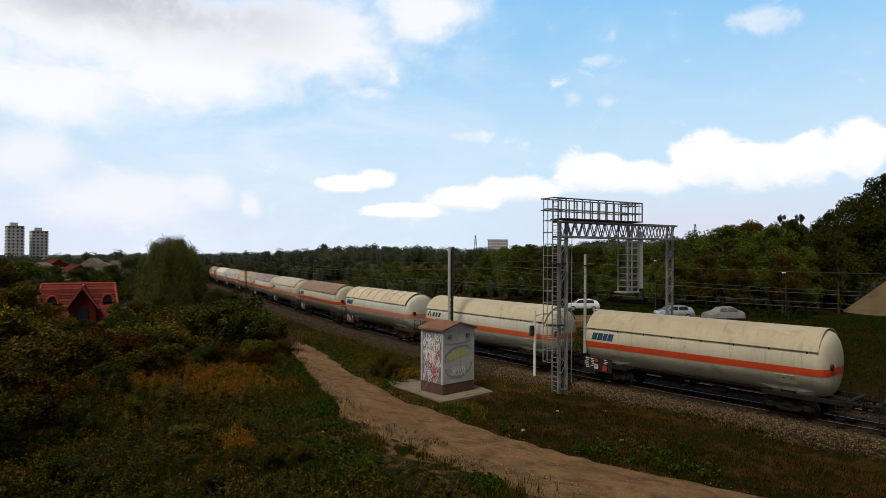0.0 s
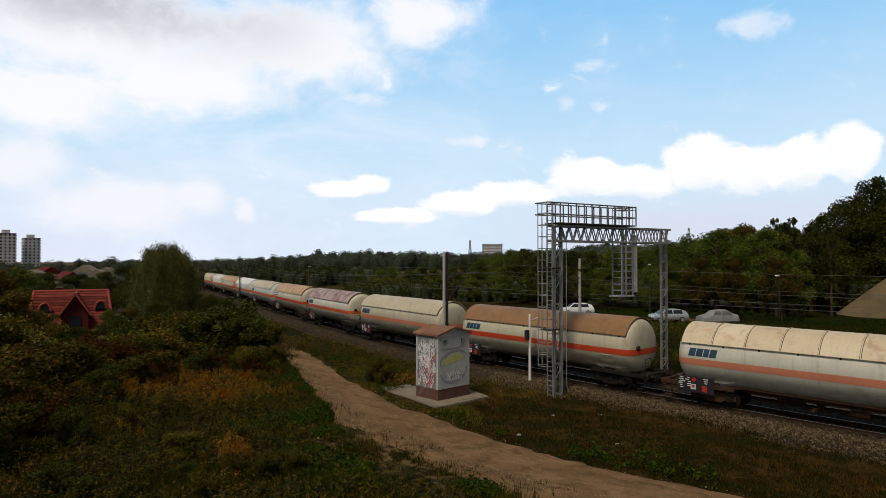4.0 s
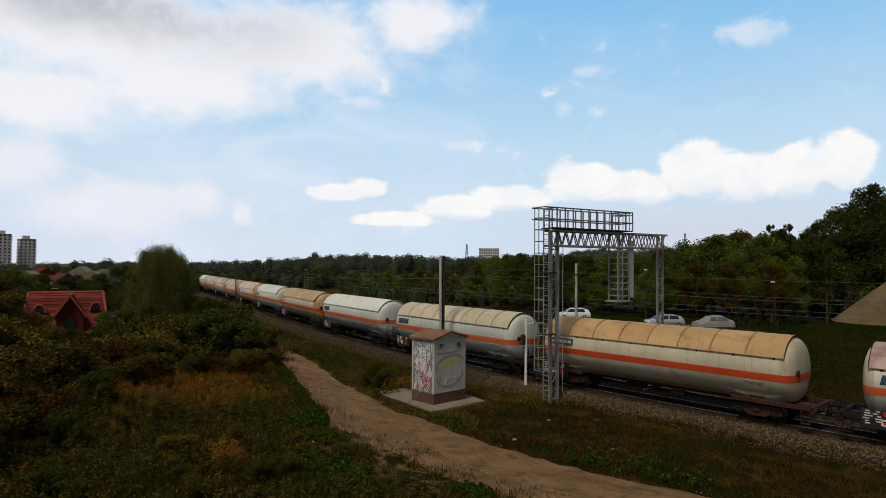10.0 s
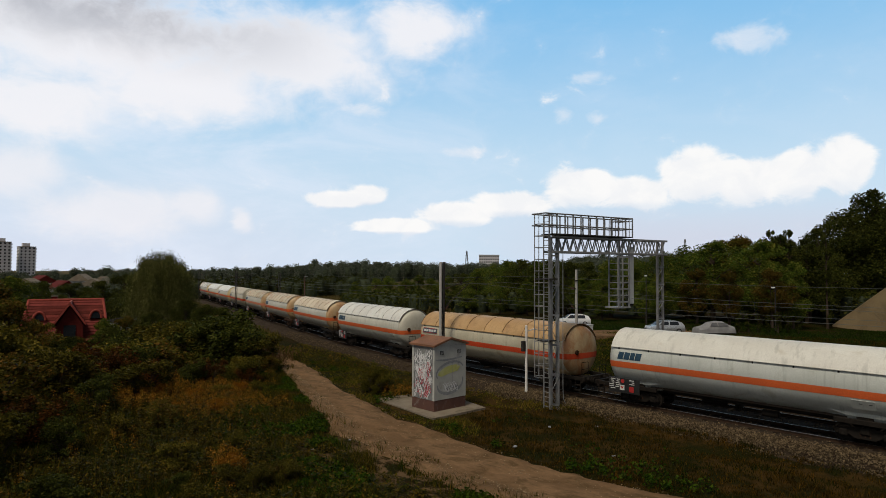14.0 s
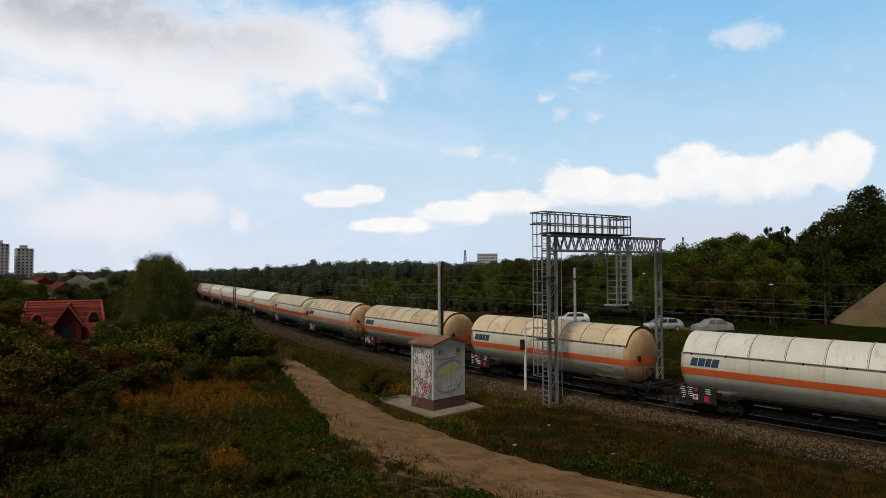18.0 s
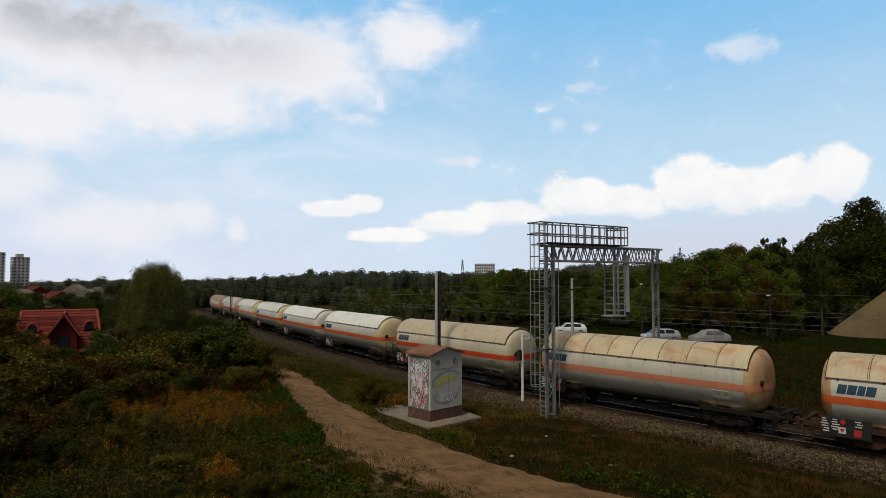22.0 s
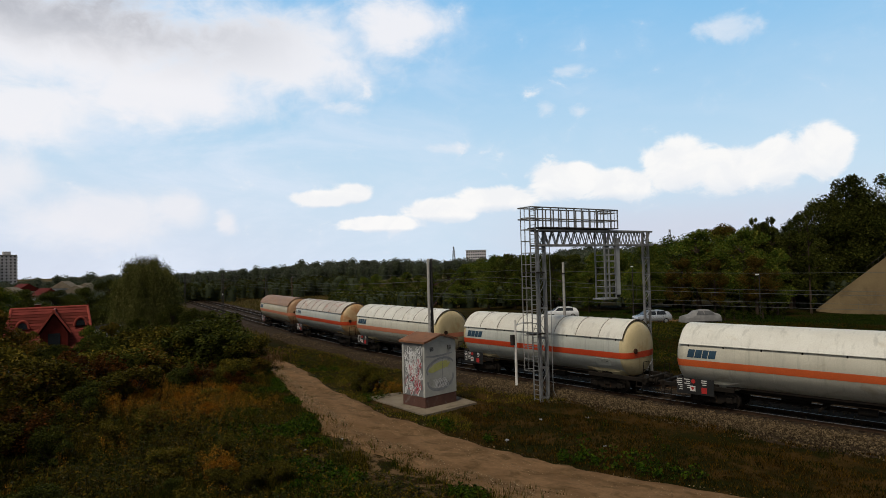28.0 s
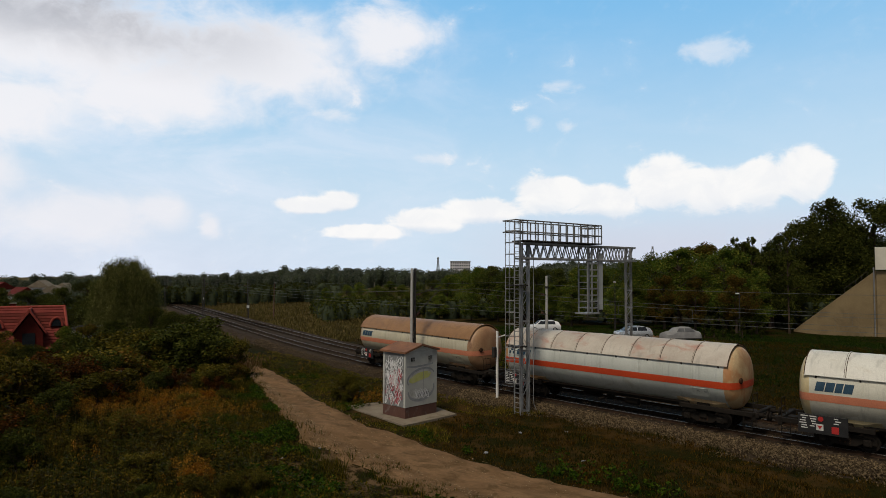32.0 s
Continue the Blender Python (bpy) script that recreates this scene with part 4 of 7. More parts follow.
# ---- bridge abutment beyond the tracks ----
def make_abutment():
    (ax, ay), (bx, by) = spot(77.15, 104.0), spot(82.5, 104.0)
    d = Vector((bx - ax, by - ay, 0))
    run = d.length
    d.normalize()
    ang = math.degrees(math.atan2(d.y, d.x))
    ob = thing("bridge_abutment", pose(ax, ay, 0.35, 0, 0, ang), "tan concrete wing wall sloping up to a bridge", "abutment", kind="structure")
    part("wing_wall", Geo().prism([(0, -1.0), (run, -1.0), (run, 8.95), (-0.25, 0.30), (-0.25, -1.0)], "Y", 0.0, 0.9), BUTT, ob)
    part("coping", Geo().prism([(-0.2, 0.2), (run, 8.85), (run, 9.0), (-0.3, 0.32)], "Y", -0.02, 0.92), BUTT, ob)
    part("end_pier", Geo().box((run + 3.2, 1.2, 4.0), (6.4, 3.2, 9.9), 0.05), BUTT, ob)
    part("parapet", Geo().box((run + 3.2, -0.7, 10.6), (6.6, 0.3, 3.1), 0.04), PLASTER, ob, "pale parapet panel")
    part("drain_pipe", Geo().tube((run - 0.25, -0.16, -0.5), (run - 0.25, -0.16, 9.4), 0.10, 10), GALV, ob)
    rail = Geo()
    for i in range(5):
        x = run * (0.62 + 0.07 * i)
        rail.tube((x, 0.5, x / run * 8.6), (x, 0.5, x / run * 8.6 + 1.1), 0.04, 6)
    rail.tube((run * 0.62, 0.5, 0.62 * 8.6 + 1.1), (run * 0.9, 0.5, 0.9 * 8.6 + 1.1), 0.04, 6)
    part("stair_rail", rail, DARK_STEEL, ob)


make_abutment()


# ---- cars ----
def wheel_mesh(name):
    return Geo().lathe([(-0.10, 0.20), (-0.10, 0.30), (-0.07, 0.32), (0.07, 0.32), (0.10, 0.30), (0.10, 0.20)], "X", 20).mesh(name, TYRE, True)


def make_car(m, paint, label, length=4.1):
    car = thing("parked_car", m, label, "car", "parked cars")
    k = length / 4.1
    body = [(-2.02, 0.32), (-2.05, 0.62), (-1.95, 0.86), (-1.2, 0.97), (1.75, 1.0), (1.98, 0.92), (2.05, 0.6), (2.02, 0.32)]
    rings = []
    for yy, inset in ((-0.84, 0.05), (-0.80, 0.0), (0.80, 0.0), (0.84, 0.05)):
        rings.append([(x * k * (1 - inset * 0.3), yy, z - (inset if z > 0.9 else 0) + (inset if z < 0.4 else 0)) for x, z in body])
    n = len(body)
    vs = [p for r in rings for p in r]
    fs = [(j * n + i, j * n + (i + 1) % n, (j + 1) * n + (i + 1) % n, (j + 1) * n + i) for j in range(3) for i in range(n)]
    fs += [tuple(range(n)), tuple(range(3 * n, 4 * n))]
    b = part("body", Geo().add(vs, fs), paint, car, smooth=True)
    cab = [(-1.25, 0.95), (-0.55, 1.46), (0.95, 1.50), (1.72, 1.30), (1.95, 0.95)]
    vs, n = [], len(cab)
    for sy in (-1, 1):
        vs += [(x * k, sy * (0.80 if z < 1 else 0.62), z) for x, z in cab]
    part("cabin", Geo().add(vs, [tuple(range(n)), tuple(range(n, 2 * n))] + [(i, (i + 1) % n, n + (i + 1) % n, n + i) for i in range(n)]), paint, car)
    for sy in (-1, 1):
        for x0, x1 in ((-1.0, 0.15), (0.25, 1.35)):
            pane = [(x0 * k + 0.0, 1.0), (x1 * k, 1.0), (x1 * k - (0.1 if x1 > 1 else 0), 1.40), (max(x0, -0.52) * k + (0.05 if x0 > 0 else 0.0), 1.40)]
            vs = [(px, sy * (0.812 - 0.36 * (pz - 0.98)), pz) for px, pz in pane]
            part("side_window", Geo().add(vs, [(0, 1, 2, 3)]), GLASS, car)
        part("headlight", Geo().box((-1.93 * k, sy * 0.6, 0.74), (0.2, 0.3, 0.14), 0.03), LAMP_CLEAR, car)
        part("tail_light", Geo().box((1.96 * k, sy * 0.68, 0.85), (0.12, 0.2, 0.22), 0.03), LAMP_RED, car)
        part("mirror", Geo().box((-0.95 * k, sy * 0.92, 1.02), (0.12, 0.16, 0.12), 0.03), paint, car)
        for x in (-1.28, 1.28):
            wh = part("wheel", WHEEL, None, car, at=pose(x * k, sy * 0.76, 0.32, 0, 0, 90))
            part("rim", RIM, None, wh)
    part("windscreen", Geo().add([(-1.22 * k, -0.74, 1.0), (-1.22 * k, 0.74, 1.0), (-0.60 * k, 0.60, 1.44), (-0.60 * k, -0.60, 1.44)], [(0, 1, 2, 3)]), GLASS, car, at=pose(-0.012, 0, 0.012))
    part("rear_window", Geo().add([(1.90 * k, -0.70, 1.04), (1.90 * k, 0.70, 1.04), (1.75 * k, 0.60, 1.28), (1.75 * k, -0.60, 1.28)], [(0, 1, 2, 3)]), GLASS, car, at=pose(0.03, 0, 0.01))
    part("bumper", Geo().box((-2.03 * k, 0, 0.45), (0.14, 1.5, 0.22), 0.05), DARK_STEEL, car)
    return car


WHEEL = wheel_mesh("tyre_wheel")
RIM = Geo().lathe([(-0.11, 0.04), (-0.105, 0.2), (0.105, 0.2), (0.11, 0.04)], "X", 16).mesh("rim", CHROME, True)

# a level parking strip beyond the tracks
px, py = spot(65.0, 77.0)
solid("parking_strip", Geo().prism([(-14, -3.2), (8.5, -3.2), (8.5, 3.4), (-14, 3.4)], "Z", -2.2, 0.03), DIRT, "pale worn parking strip under the trees", "parking", "structure", m=pose(px, py, land(px, py) + 0.03, 0, 0, -36))


def park(az, dist, turn):
    x, y = spot(az, dist)
    return pose(x, y, land(px, py) + 0.09, 0, 0, turn)


make_car(park(64.6, 75.0, -40), CAR_SILVER, "silver hatchback car parked under the trees")
make_car(park(56.9, 82.0, -50), CAR_WHITE, "white car parked behind the gantry")


def covered_car(m):
    car = thing("covered_car", m, "parked car under a wrinkled grey cover", "car", "parked cars")
    g, rings = Geo(), []
    prof = [(-2.25, 0.55), (-2.1, 0.85), (-1.3, 1.02), (-0.7, 1.42), (0.0, 1.52), (0.9, 1.48), (1.6, 1.12), (2.05, 0.98), (2.25, 0.6)]
    n = 9
    for x, top in prof:
        for i in range(n):
            a = math.pi * i / (n - 1)
            sag = 0.04 * noise.noise((x * 2.5, i * 1.3, 0))
            rings.append((x + sag, -math.cos(a) * (0.92 if abs(x) < 2.2 else 0.7) + sag, 0.12 + (top - 0.12) * math.sin(a) ** 0.45 + sag))
    fs = [(j * n + i, j * n + i + 1, (j + 1) * n + i + 1, (j + 1) * n + i) for j in range(len(prof) - 1) for i in range(n - 1)]
    fs += [tuple(range(n)), tuple(range((len(prof) - 1) * n, len(prof) * n))]
    part("cover", Geo().add(rings, fs), COVER, car, smooth=True)
    for x0, x1, xa, xb in ((-0.95, -0.05, -0.62, -0.05), (0.08, 1.25, 0.08, 0.95)):
        for sy in (-1, 1):
            part("window_shape", Geo().add([(x0, sy * 0.88, 1.0), (x1, sy * 0.88, 1.0), (xb, sy * 0.72, 1.36), (xa, sy * 0.72, 1.36)], [(0, 1, 2, 3)]), COVER_DARK, car, "darker glass shape showing through the cover")
    part("hem", Geo().box((0, -0.93, 0.2), (4.2, 0.03, 0.1)).box((0, 0.93, 0.2), (4.2, 0.03, 0.1)), DARK_STEEL, car)
    for x in (-1.3, 1.3):
        for y in (-0.72, 0.72):
            part("wheel", WHEEL, None, car, at=pose(x, y, 0.32, 0, 0, 90))


covered_car(park(68.5, 76.0, -38))
bx, by = spot(58.2, 72.0)
box = thing("relay_cabinet", pose(bx, by, land(bx, by), 0, 0, -30), "grey sheet metal cabinet beside the parking strip", "cabinet")
part("body", Geo().box((0, 0, 0.72), (0.80, 0.5, 1.2), 0.03), GREY_BOX, box)
part("lid", Geo().box((0, 0, 1.36), (0.88, 0.58, 0.08), 0.02), GREY_BOX, box)
part("base", Geo().box((0, 0, 0.0), (0.88, 0.58, 0.3), 0.02), CONC, box)
for i, (az, dist, hh) in enumerate(((51.8, 150.0, 3.4), (53.0, 148.0, 3.0))):
    x, y = spot(az, dist)
    shed = thing("garden_shed", pose(x, y, land(x, y), 0, 0, 40), "low garden shed with a green sheet roof", "shed", "garden sheds")
    part("wall", Geo().box((0, 0, hh / 2 - 0.3), (4.5, 3.5, hh), 0.03), PLASTER_GREY, shed)
    part("roof", Geo().prism([(-2.6, hh - 0.45), (2.6, hh - 0.45), (2.6, hh - 0.3), (0, hh + 0.55), (-2.6, hh - 0.3)], "Y", -2.0, 2.0), GREEN_ROOF, shed)


# ---- red-roofed house ----
def make_house():
    x, y = spot(13.9, 88.0)
    gz = land(x, y)
    h = thing("house", pose(x, y, gz, 0, 0, -16), "house with a red tiled hipped roof, dormers and a red gable", "house")
    eave, ridge, hl, hw = 3.75, 8.35, 4.5, 4.2
    part("wall", Geo().box((0, 0, eave / 2 - 0.3), (hl * 2 - 0.8, hw * 2 - 0.8, eave + 0.6), 0.02), BRICK_WALL, h)
    rl = 3.85
    front = part("roof", Geo().add([(-hl, -hw, eave), (hl, -hw, eave), (rl, 0, ridge), (-rl, 0, ridge), (-hl, hw, eave), (hl, hw, eave)],
                                   [(0, 1, 2, 3), (1, 5, 2), (5, 4, 3, 2), (4, 0, 3), (0, 4, 5, 1)]), RED_ROOF, h)
    # courses of tiles on the slope that is seen
    slope = Vector((0, hw, ridge - eave)).normalized()
    up = Vector((0, -slope.z, slope.y))
    for r in range(14):
        t = (r + 0.5) / 14
        half = hl + (rl - hl) * t - 0.08
        c = Vector((0, -hw + hw * t, eave + (ridge - eave) * t)) + up * 0.035
        course = Geo().box((c.x, c.y, c.z), (half * 2, 0.47, 0.07), 0, Matrix.Rotation(math.atan2(slope.z, slope.y) - 0.10, 3, "X"))
        part("tile_course", course, RED_ROOF, front)
    part("ridge_tiles", Geo().tube((-rl - 0.1, 0, ridge + 0.03), (rl + 0.1, 0, ridge + 0.05), 0.17, 10), ROOF_TRIM, front)
    for sx in (-1, 1):
        part("hip_tiles", Geo().tube((sx * hl, -hw, eave + 0.03), (sx * rl, 0, ridge + 0.05), 0.15, 8), ROOF_TRIM, front)
    # steep cross gable over a shaded porch
    gx, peak, gw, drop = 0.5, ridge - 0.2, 1.65, 2.5
    g = part("cross_gable", Geo().prism([(gx - gw + 0.3, eave - 1.4), (gx + gw - 0.3, eave - 1.4), (gx + gw - 0.3, peak - drop), (gx, peak - 0.35), (gx - gw + 0.3, peak - drop)], "Y", -hw - 0.1, -0.6), BRICK_WALL, h)
    for s in (-1, 1):
        part("gable_slope", Geo().prism([(gx, peak - 0.15), (gx + s * gw, peak - drop - 0.15), (gx + s * gw, peak - drop + 0.05), (gx, peak + 0.05)], "Y", -hw - 0.5, -0.1), RED_ROOF, g)
        part("verge_tiles", Geo().bar((gx, -hw - 0.5, peak + 0.05), (gx + s * gw, -hw - 0.5, peak - drop + 0.05), 0.2, 0.2), ROOF_TRIM, g)
        for k in range(8):
            t = (k + 0.5) / 8
            part("tile_course", Geo().bar((gx + s * gw * t, -hw - 0.45, peak - drop * t + 0.07), (gx + s * gw * t, -0.3, peak - drop * t + 0.07), 0.05, 0.05), ROOF_TRIM, g)
    part("ridge_tiles", Geo().tube((gx, -hw - 0.5, peak + 0.08), (gx, 0, peak + 0.08), 0.15, 8), ROOF_TRIM, g)
    part("gable_window", Geo().box((gx, -hw - 0.12, eave + 1.2), (1.2, 0.1, 1.4)), GLASS, g)
    # arched dormers
    for dx, zc in ((-2.6, ridge - 2.2), (3.1, ridge - 2.1)):
        arch = [(dx + 0.62 * math.cos(math.pi * k / 10), zc + 0.95 * math.sin(math.pi * k / 10)) for k in range(11)]
        y1 = -hw + hw * (zc - eave) / (ridge - eave)
        d = part("dormer", Geo().prism(arch, "Y", y1 - 0.45, y1 + 1.0), RED_ROOF, h)
        part("arch_trim", Geo().pipe([(a, y1 - 0.46, b + 0.02) for a, b in arch], 0.13, 7), ROOF_TRIM, d)
        part("dormer_window", Geo().prism([(dx + (a - dx) * 0.78, zc + (b - zc) * 0.78 + 0.02) for a, b in arch], "Y", y1 - 0.49, y1 - 0.46), GLASS, d)
    for wx in (-2.8, 3.3):
        w = part("window", Geo().box((wx, -hw + 0.38, 1.7), (1.3, 0.08, 1.3)), WHITE_POLE, h)
        part("pane", Geo().box((wx, -hw + 0.335, 1.7), (1.1, 0.03, 1.1)), GLASS, w)
    ch = part("chimney", Geo().box((-1.3, 0.9, ridge - 0.1), (0.6, 0.5, 1.1), 0.02), BRICK_WALL, h)
    part("chimney_cap", Geo().box((-1.3, 0.9, ridge + 0.48), (0.72, 0.62, 0.10), 0.02), CONC, ch)


make_house()
gx, gy = spot(17.25, 96.0)
gar = thing("garage", pose(gx, gy, land(gx, gy), 0, 0, -14), "low garage with a grey corrugated roof", "garage")
part("wall", Geo().box((0, 0, 1.5), (4.5, 5, 3.6), 0.02), PLASTER_GREY, gar)
roof = part("roof", Geo().prism([(-2.9, 3.2), (2.9, 4.3), (2.9, 4.45), (-2.9, 3.35)], "Y", -3.0, 3.0), GALV, gar)
for i in range(7):
    yy = -2.7 + i * 0.9
    part("roof_rib", Geo().bar((-2.9, yy, 3.40), (2.9, yy, 4.50), 0.12, 0.08), DARK_STEEL, roof)


# ---- tower blocks and far buildings ----
def make_tower(az, dist, wide, deep, tall, base, turn, storeys, bays):
    x, y = spot(az, dist)
    t = thing("tower_block", pose(x, y, base, 0, 0, turn), "distant pale concrete tower block with rows of windows", "tower block", "tower blocks")
    part("wall", Geo().box((0, 0, tall / 2), (wide, deep, tall), 0.1), PLASTER_GREY, t)
    part("side_wall", Geo().box((-wide / 2 - 0.12, 0, tall / 2), (0.2, deep - 0.3, tall - 0.2)), PLASTER, t, "cream end wall")
    part("roof_house", Geo().box((-wide * 0.05, 0, tall + 1.7), (wide * 0.45, deep * 0.5, 3.4), 0.1), PLASTER_GREY, t)
    part("parapet", Geo().box((0, 0, tall + 0.25), (wide + 0.5, deep + 0.5, 0.5), 0.05), CONC, t)
    win = Geo().box((0, 0, 0), (1.25, 0.16, 1.3)).mesh("window", GLASS)
    for s in range(storeys):
        z = 2.0 + s * (tall - 3.0) / (storeys - 1)
        for b in range(bays):
            part("window", win, None, t, at=pose(-wide / 2 + wide * (b + 0.5) / bays, -deep / 2 - 0.04, z))
        for b in range(4):
            part("window", win, None, t, at=pose(-wide / 2 - 0.25, -deep / 2 + deep * (b + 0.5) / 4, z, 0, 0, 90))
        part("balcony", Geo().box((wide / 2 + 0.5, -deep * 0.1, z - 0.5), (1.0, deep * 0.4, 1.1)), PLASTER_GREY, t)


make_tower(11.17, 650.0, 12.0, 11.0, 32.6, -5.5, -2.0, 12, 4)
make_tower(9.62, 640.0, 12.0, 11.0, 36.0, -5.5, -2.0, 13, 4)


def slab_block(az, dist, wide, tall, base, label, rows, cols, turn=None):
    x, y = spot(az, dist)
    t = thing("apartment_block", pose(x, y, base, 0, 0, -az if turn is None else turn), label, "building", "far buildings")
    part("wall", Geo().box((0, 0, tall / 2), (wide, 12, tall), 0.1), PLASTER_GREY, t)
    part("roof", Geo().box((0, 0, tall + 0.3), (wide + 0.8, 12.8, 0.6), 0.1), CONC, t)
    win = Geo().box((0, 0, 0), (wide / cols * 0.6, 0.2, tall / rows * 0.5)).mesh("window", GLASS)
    for r in range(rows):
        for c in range(cols):
            part("window", win, None, t, at=pose(-wide / 2 + wide * (c + 0.5) / cols, -6.06, tall * (r + 0.5) / rows))


slab_block(49.25, 900.0, 29.0, 31.5, -0.6, "distant pale slab block above the trees", 8, 9)
for i, (az, dist, wide, tall) in enumerate(((12.6, 330.0, 8, 4.5), (14.6, 380.0, 9, 5), (16.4, 420.0, 8, 6), (17.6, 460.0, 10, 7), (10.2, 250.0, 9, 6.0), (11.4, 270.0, 10, 6.8), (13.6, 255.0, 8, 6.2), (15.7, 280.0, 11, 6.6), (17.0, 262.0, 8, 6.2), (12.2, 300.0, 9, 7.6), (14.9, 310.0, 8, 8.2))):
    x, y = spot(az, dist)
    hs = thing("far_house", pose(x, y, -5.0, 0, 0, -az + 20 * math.sin(i * 2.3)), "far pale house among trees with a dark roof", "house", "far houses")
    part("wall", Geo().box((0, 0, tall / 2), (wide, 9, tall), 0.05), PLASTER if i % 2 else PLASTER_GREY, hs)
    part("roof", Geo().prism([(-wide / 2 - 0.4, tall), (wide / 2 + 0.4, tall), (0, tall + 3.0)], "Y", -5, 5), BRICK_WALL if i % 3 == 0 else CONC, hs)
    for c in (-0.28, 0.28):
        part("window", Geo().box((c * wide, -4.55, tall * 0.6), (1.4, 0.16, 1.5)), GLASS, hs)


def pylon(az, dist, tall, base):
    x, y = spot(az, dist)
    p = thing("power_pylon", pose(x, y, base, 0, 0, 20), "distant grey lattice power pylon", "pylon", "power pylons")
    for sx, sy in ((-1, -1), (-1, 1), (1, -1), (1, 1)):
        part("leg", Geo().bar((sx * 3, sy * 3, -1.0), (sx * 0.4, sy * 0.4, tall), 0.45), GALV, p)
    lace = Geo()
    for i in range(7):
        z0, z1 = tall * i / 7, tall * (i + 1) / 7
        w0, w1 = 3 - 2.6 * i / 7, 3 - 2.6 * (i + 1) / 7
        for s in (-1, 1):
            lace.bar((-w0, s * w0, z0), (w1, s * w1, z1), 0.25).bar((w0, s * w0, z0), (-w1, s * w1, z1), 0.25)
    part("lacing", lace, GALV, p)
    for z, wd in ((tall * 0.7, 6), (tall * 0.82, 5), (tall * 0.94, 4)):
        part("cross_arm", Geo().bar((-wd, 0, z), (wd, 0, z), 0.4).bar((-wd, 0, z), (0, 0, z + 1.5), 0.25).bar((wd, 0, z), (0, 0, z + 1.5), 0.25), GALV, p)


pylon(47.2, 900.0, 38.0, -0.6)
pylon(66.3, 620.0, 39.0, -0.6)
lamp_x, lamp_y = spot(32.5, 133.0)
lamp = thing("street_lamp", pose(lamp_x, lamp_y, land(lamp_x, lamp_y)), "slim rust-brown lamp post in the far field", "street lamp")
part("pole", Geo().lathe([(-0.3, 0.12), (7.3, 0.07)], "Z", 10), KIOSK_BASE, lamp, smooth=True)
part("lamp_head", Geo().box((0.3, 0, 7.3), (0.7, 0.25, 0.14), 0.04), GALV, lamp)



def park_lamp(az, dist, el):
    """A slim dark pole with a pale cranked head, among the trees."""
    x, y = spot(az, dist)
    top = EYE + dist * math.tan(radians(el)) - land(x, y)
    p = thing("street_lamp", pose(x, y, land(x, y), 0, 0, 30), "slim dark lamp post with a pale head among the trees", "street lamp", "park lamps")
    part("pole", Geo().lathe([(-0.4, 0.09), (top, 0.05)], "Z", 10), DARK_STEEL, p, smooth=True)
    part("arm", Geo().tube((0, 0, top - 0.05), (0.7, 0, top + 0.05), 0.04, 8), DARK_STEEL, p)
    part("lamp_head", Geo().box((0.95, 0, top + 0.05), (0.75, 0.32, 0.16), 0.05), WHITE_POLE, p, "pale lamp head")


park_lamp(73.1, 84.0, -1.3)
park_lamp(63.1, 88.0, -0.4)

# ---- trees, shrubs and weeds ----
def leaves(centres, radii, count, size, seed, droop=0.0, stretch=1.0):
    """Small leaf-shaped quads strewn in clumps."""
    rng = np.random.default_rng(seed)
    pick = rng.integers(0, len(centres), count)
    d = rng.normal(size=(count, 3))
    d /= np.linalg.norm(d, axis=1)[:, None]
    r = rng.random(count) ** 0.45
    c = centres[pick] + d * (r * radii[pick])[:, None] * np.array([1, 1, 0.8])
    c[:, 2] -= droop * rng.random(count)
    a = rng.normal(size=(count, 3))
    a[:, 2] *= 0.6
    a /= np.linalg.norm(a, axis=1)[:, None]
    b = np.cross(a, rng.normal(size=(count, 3)))
    b /= np.linalg.norm(b, axis=1)[:, None]
    s = (size * rng.uniform(0.6, 1.35, count))[:, None]
    v = np.stack([c - a * s * stretch, c + b * s * 0.5, c + a * s * stretch, c - b * s * 0.5], 1).reshape(-1, 3)
    return v, np.arange(count * 4).reshape(-1, 4)


def limb(g, p, q, r0, r1, bend, n=4, sides=7):
    p, q = Vector(p), Vector(q)
    last, lr = p, r0
    for i in range(1, n + 1):
        t = i / n
        c = p.lerp(q, t) + Vector((0, 0, bend * math.sin(math.pi * t)))
        r = r0 + (r1 - r0) * t
        g.tube(last, c, lr, sides, r, caps=False)
        last, lr = c, r


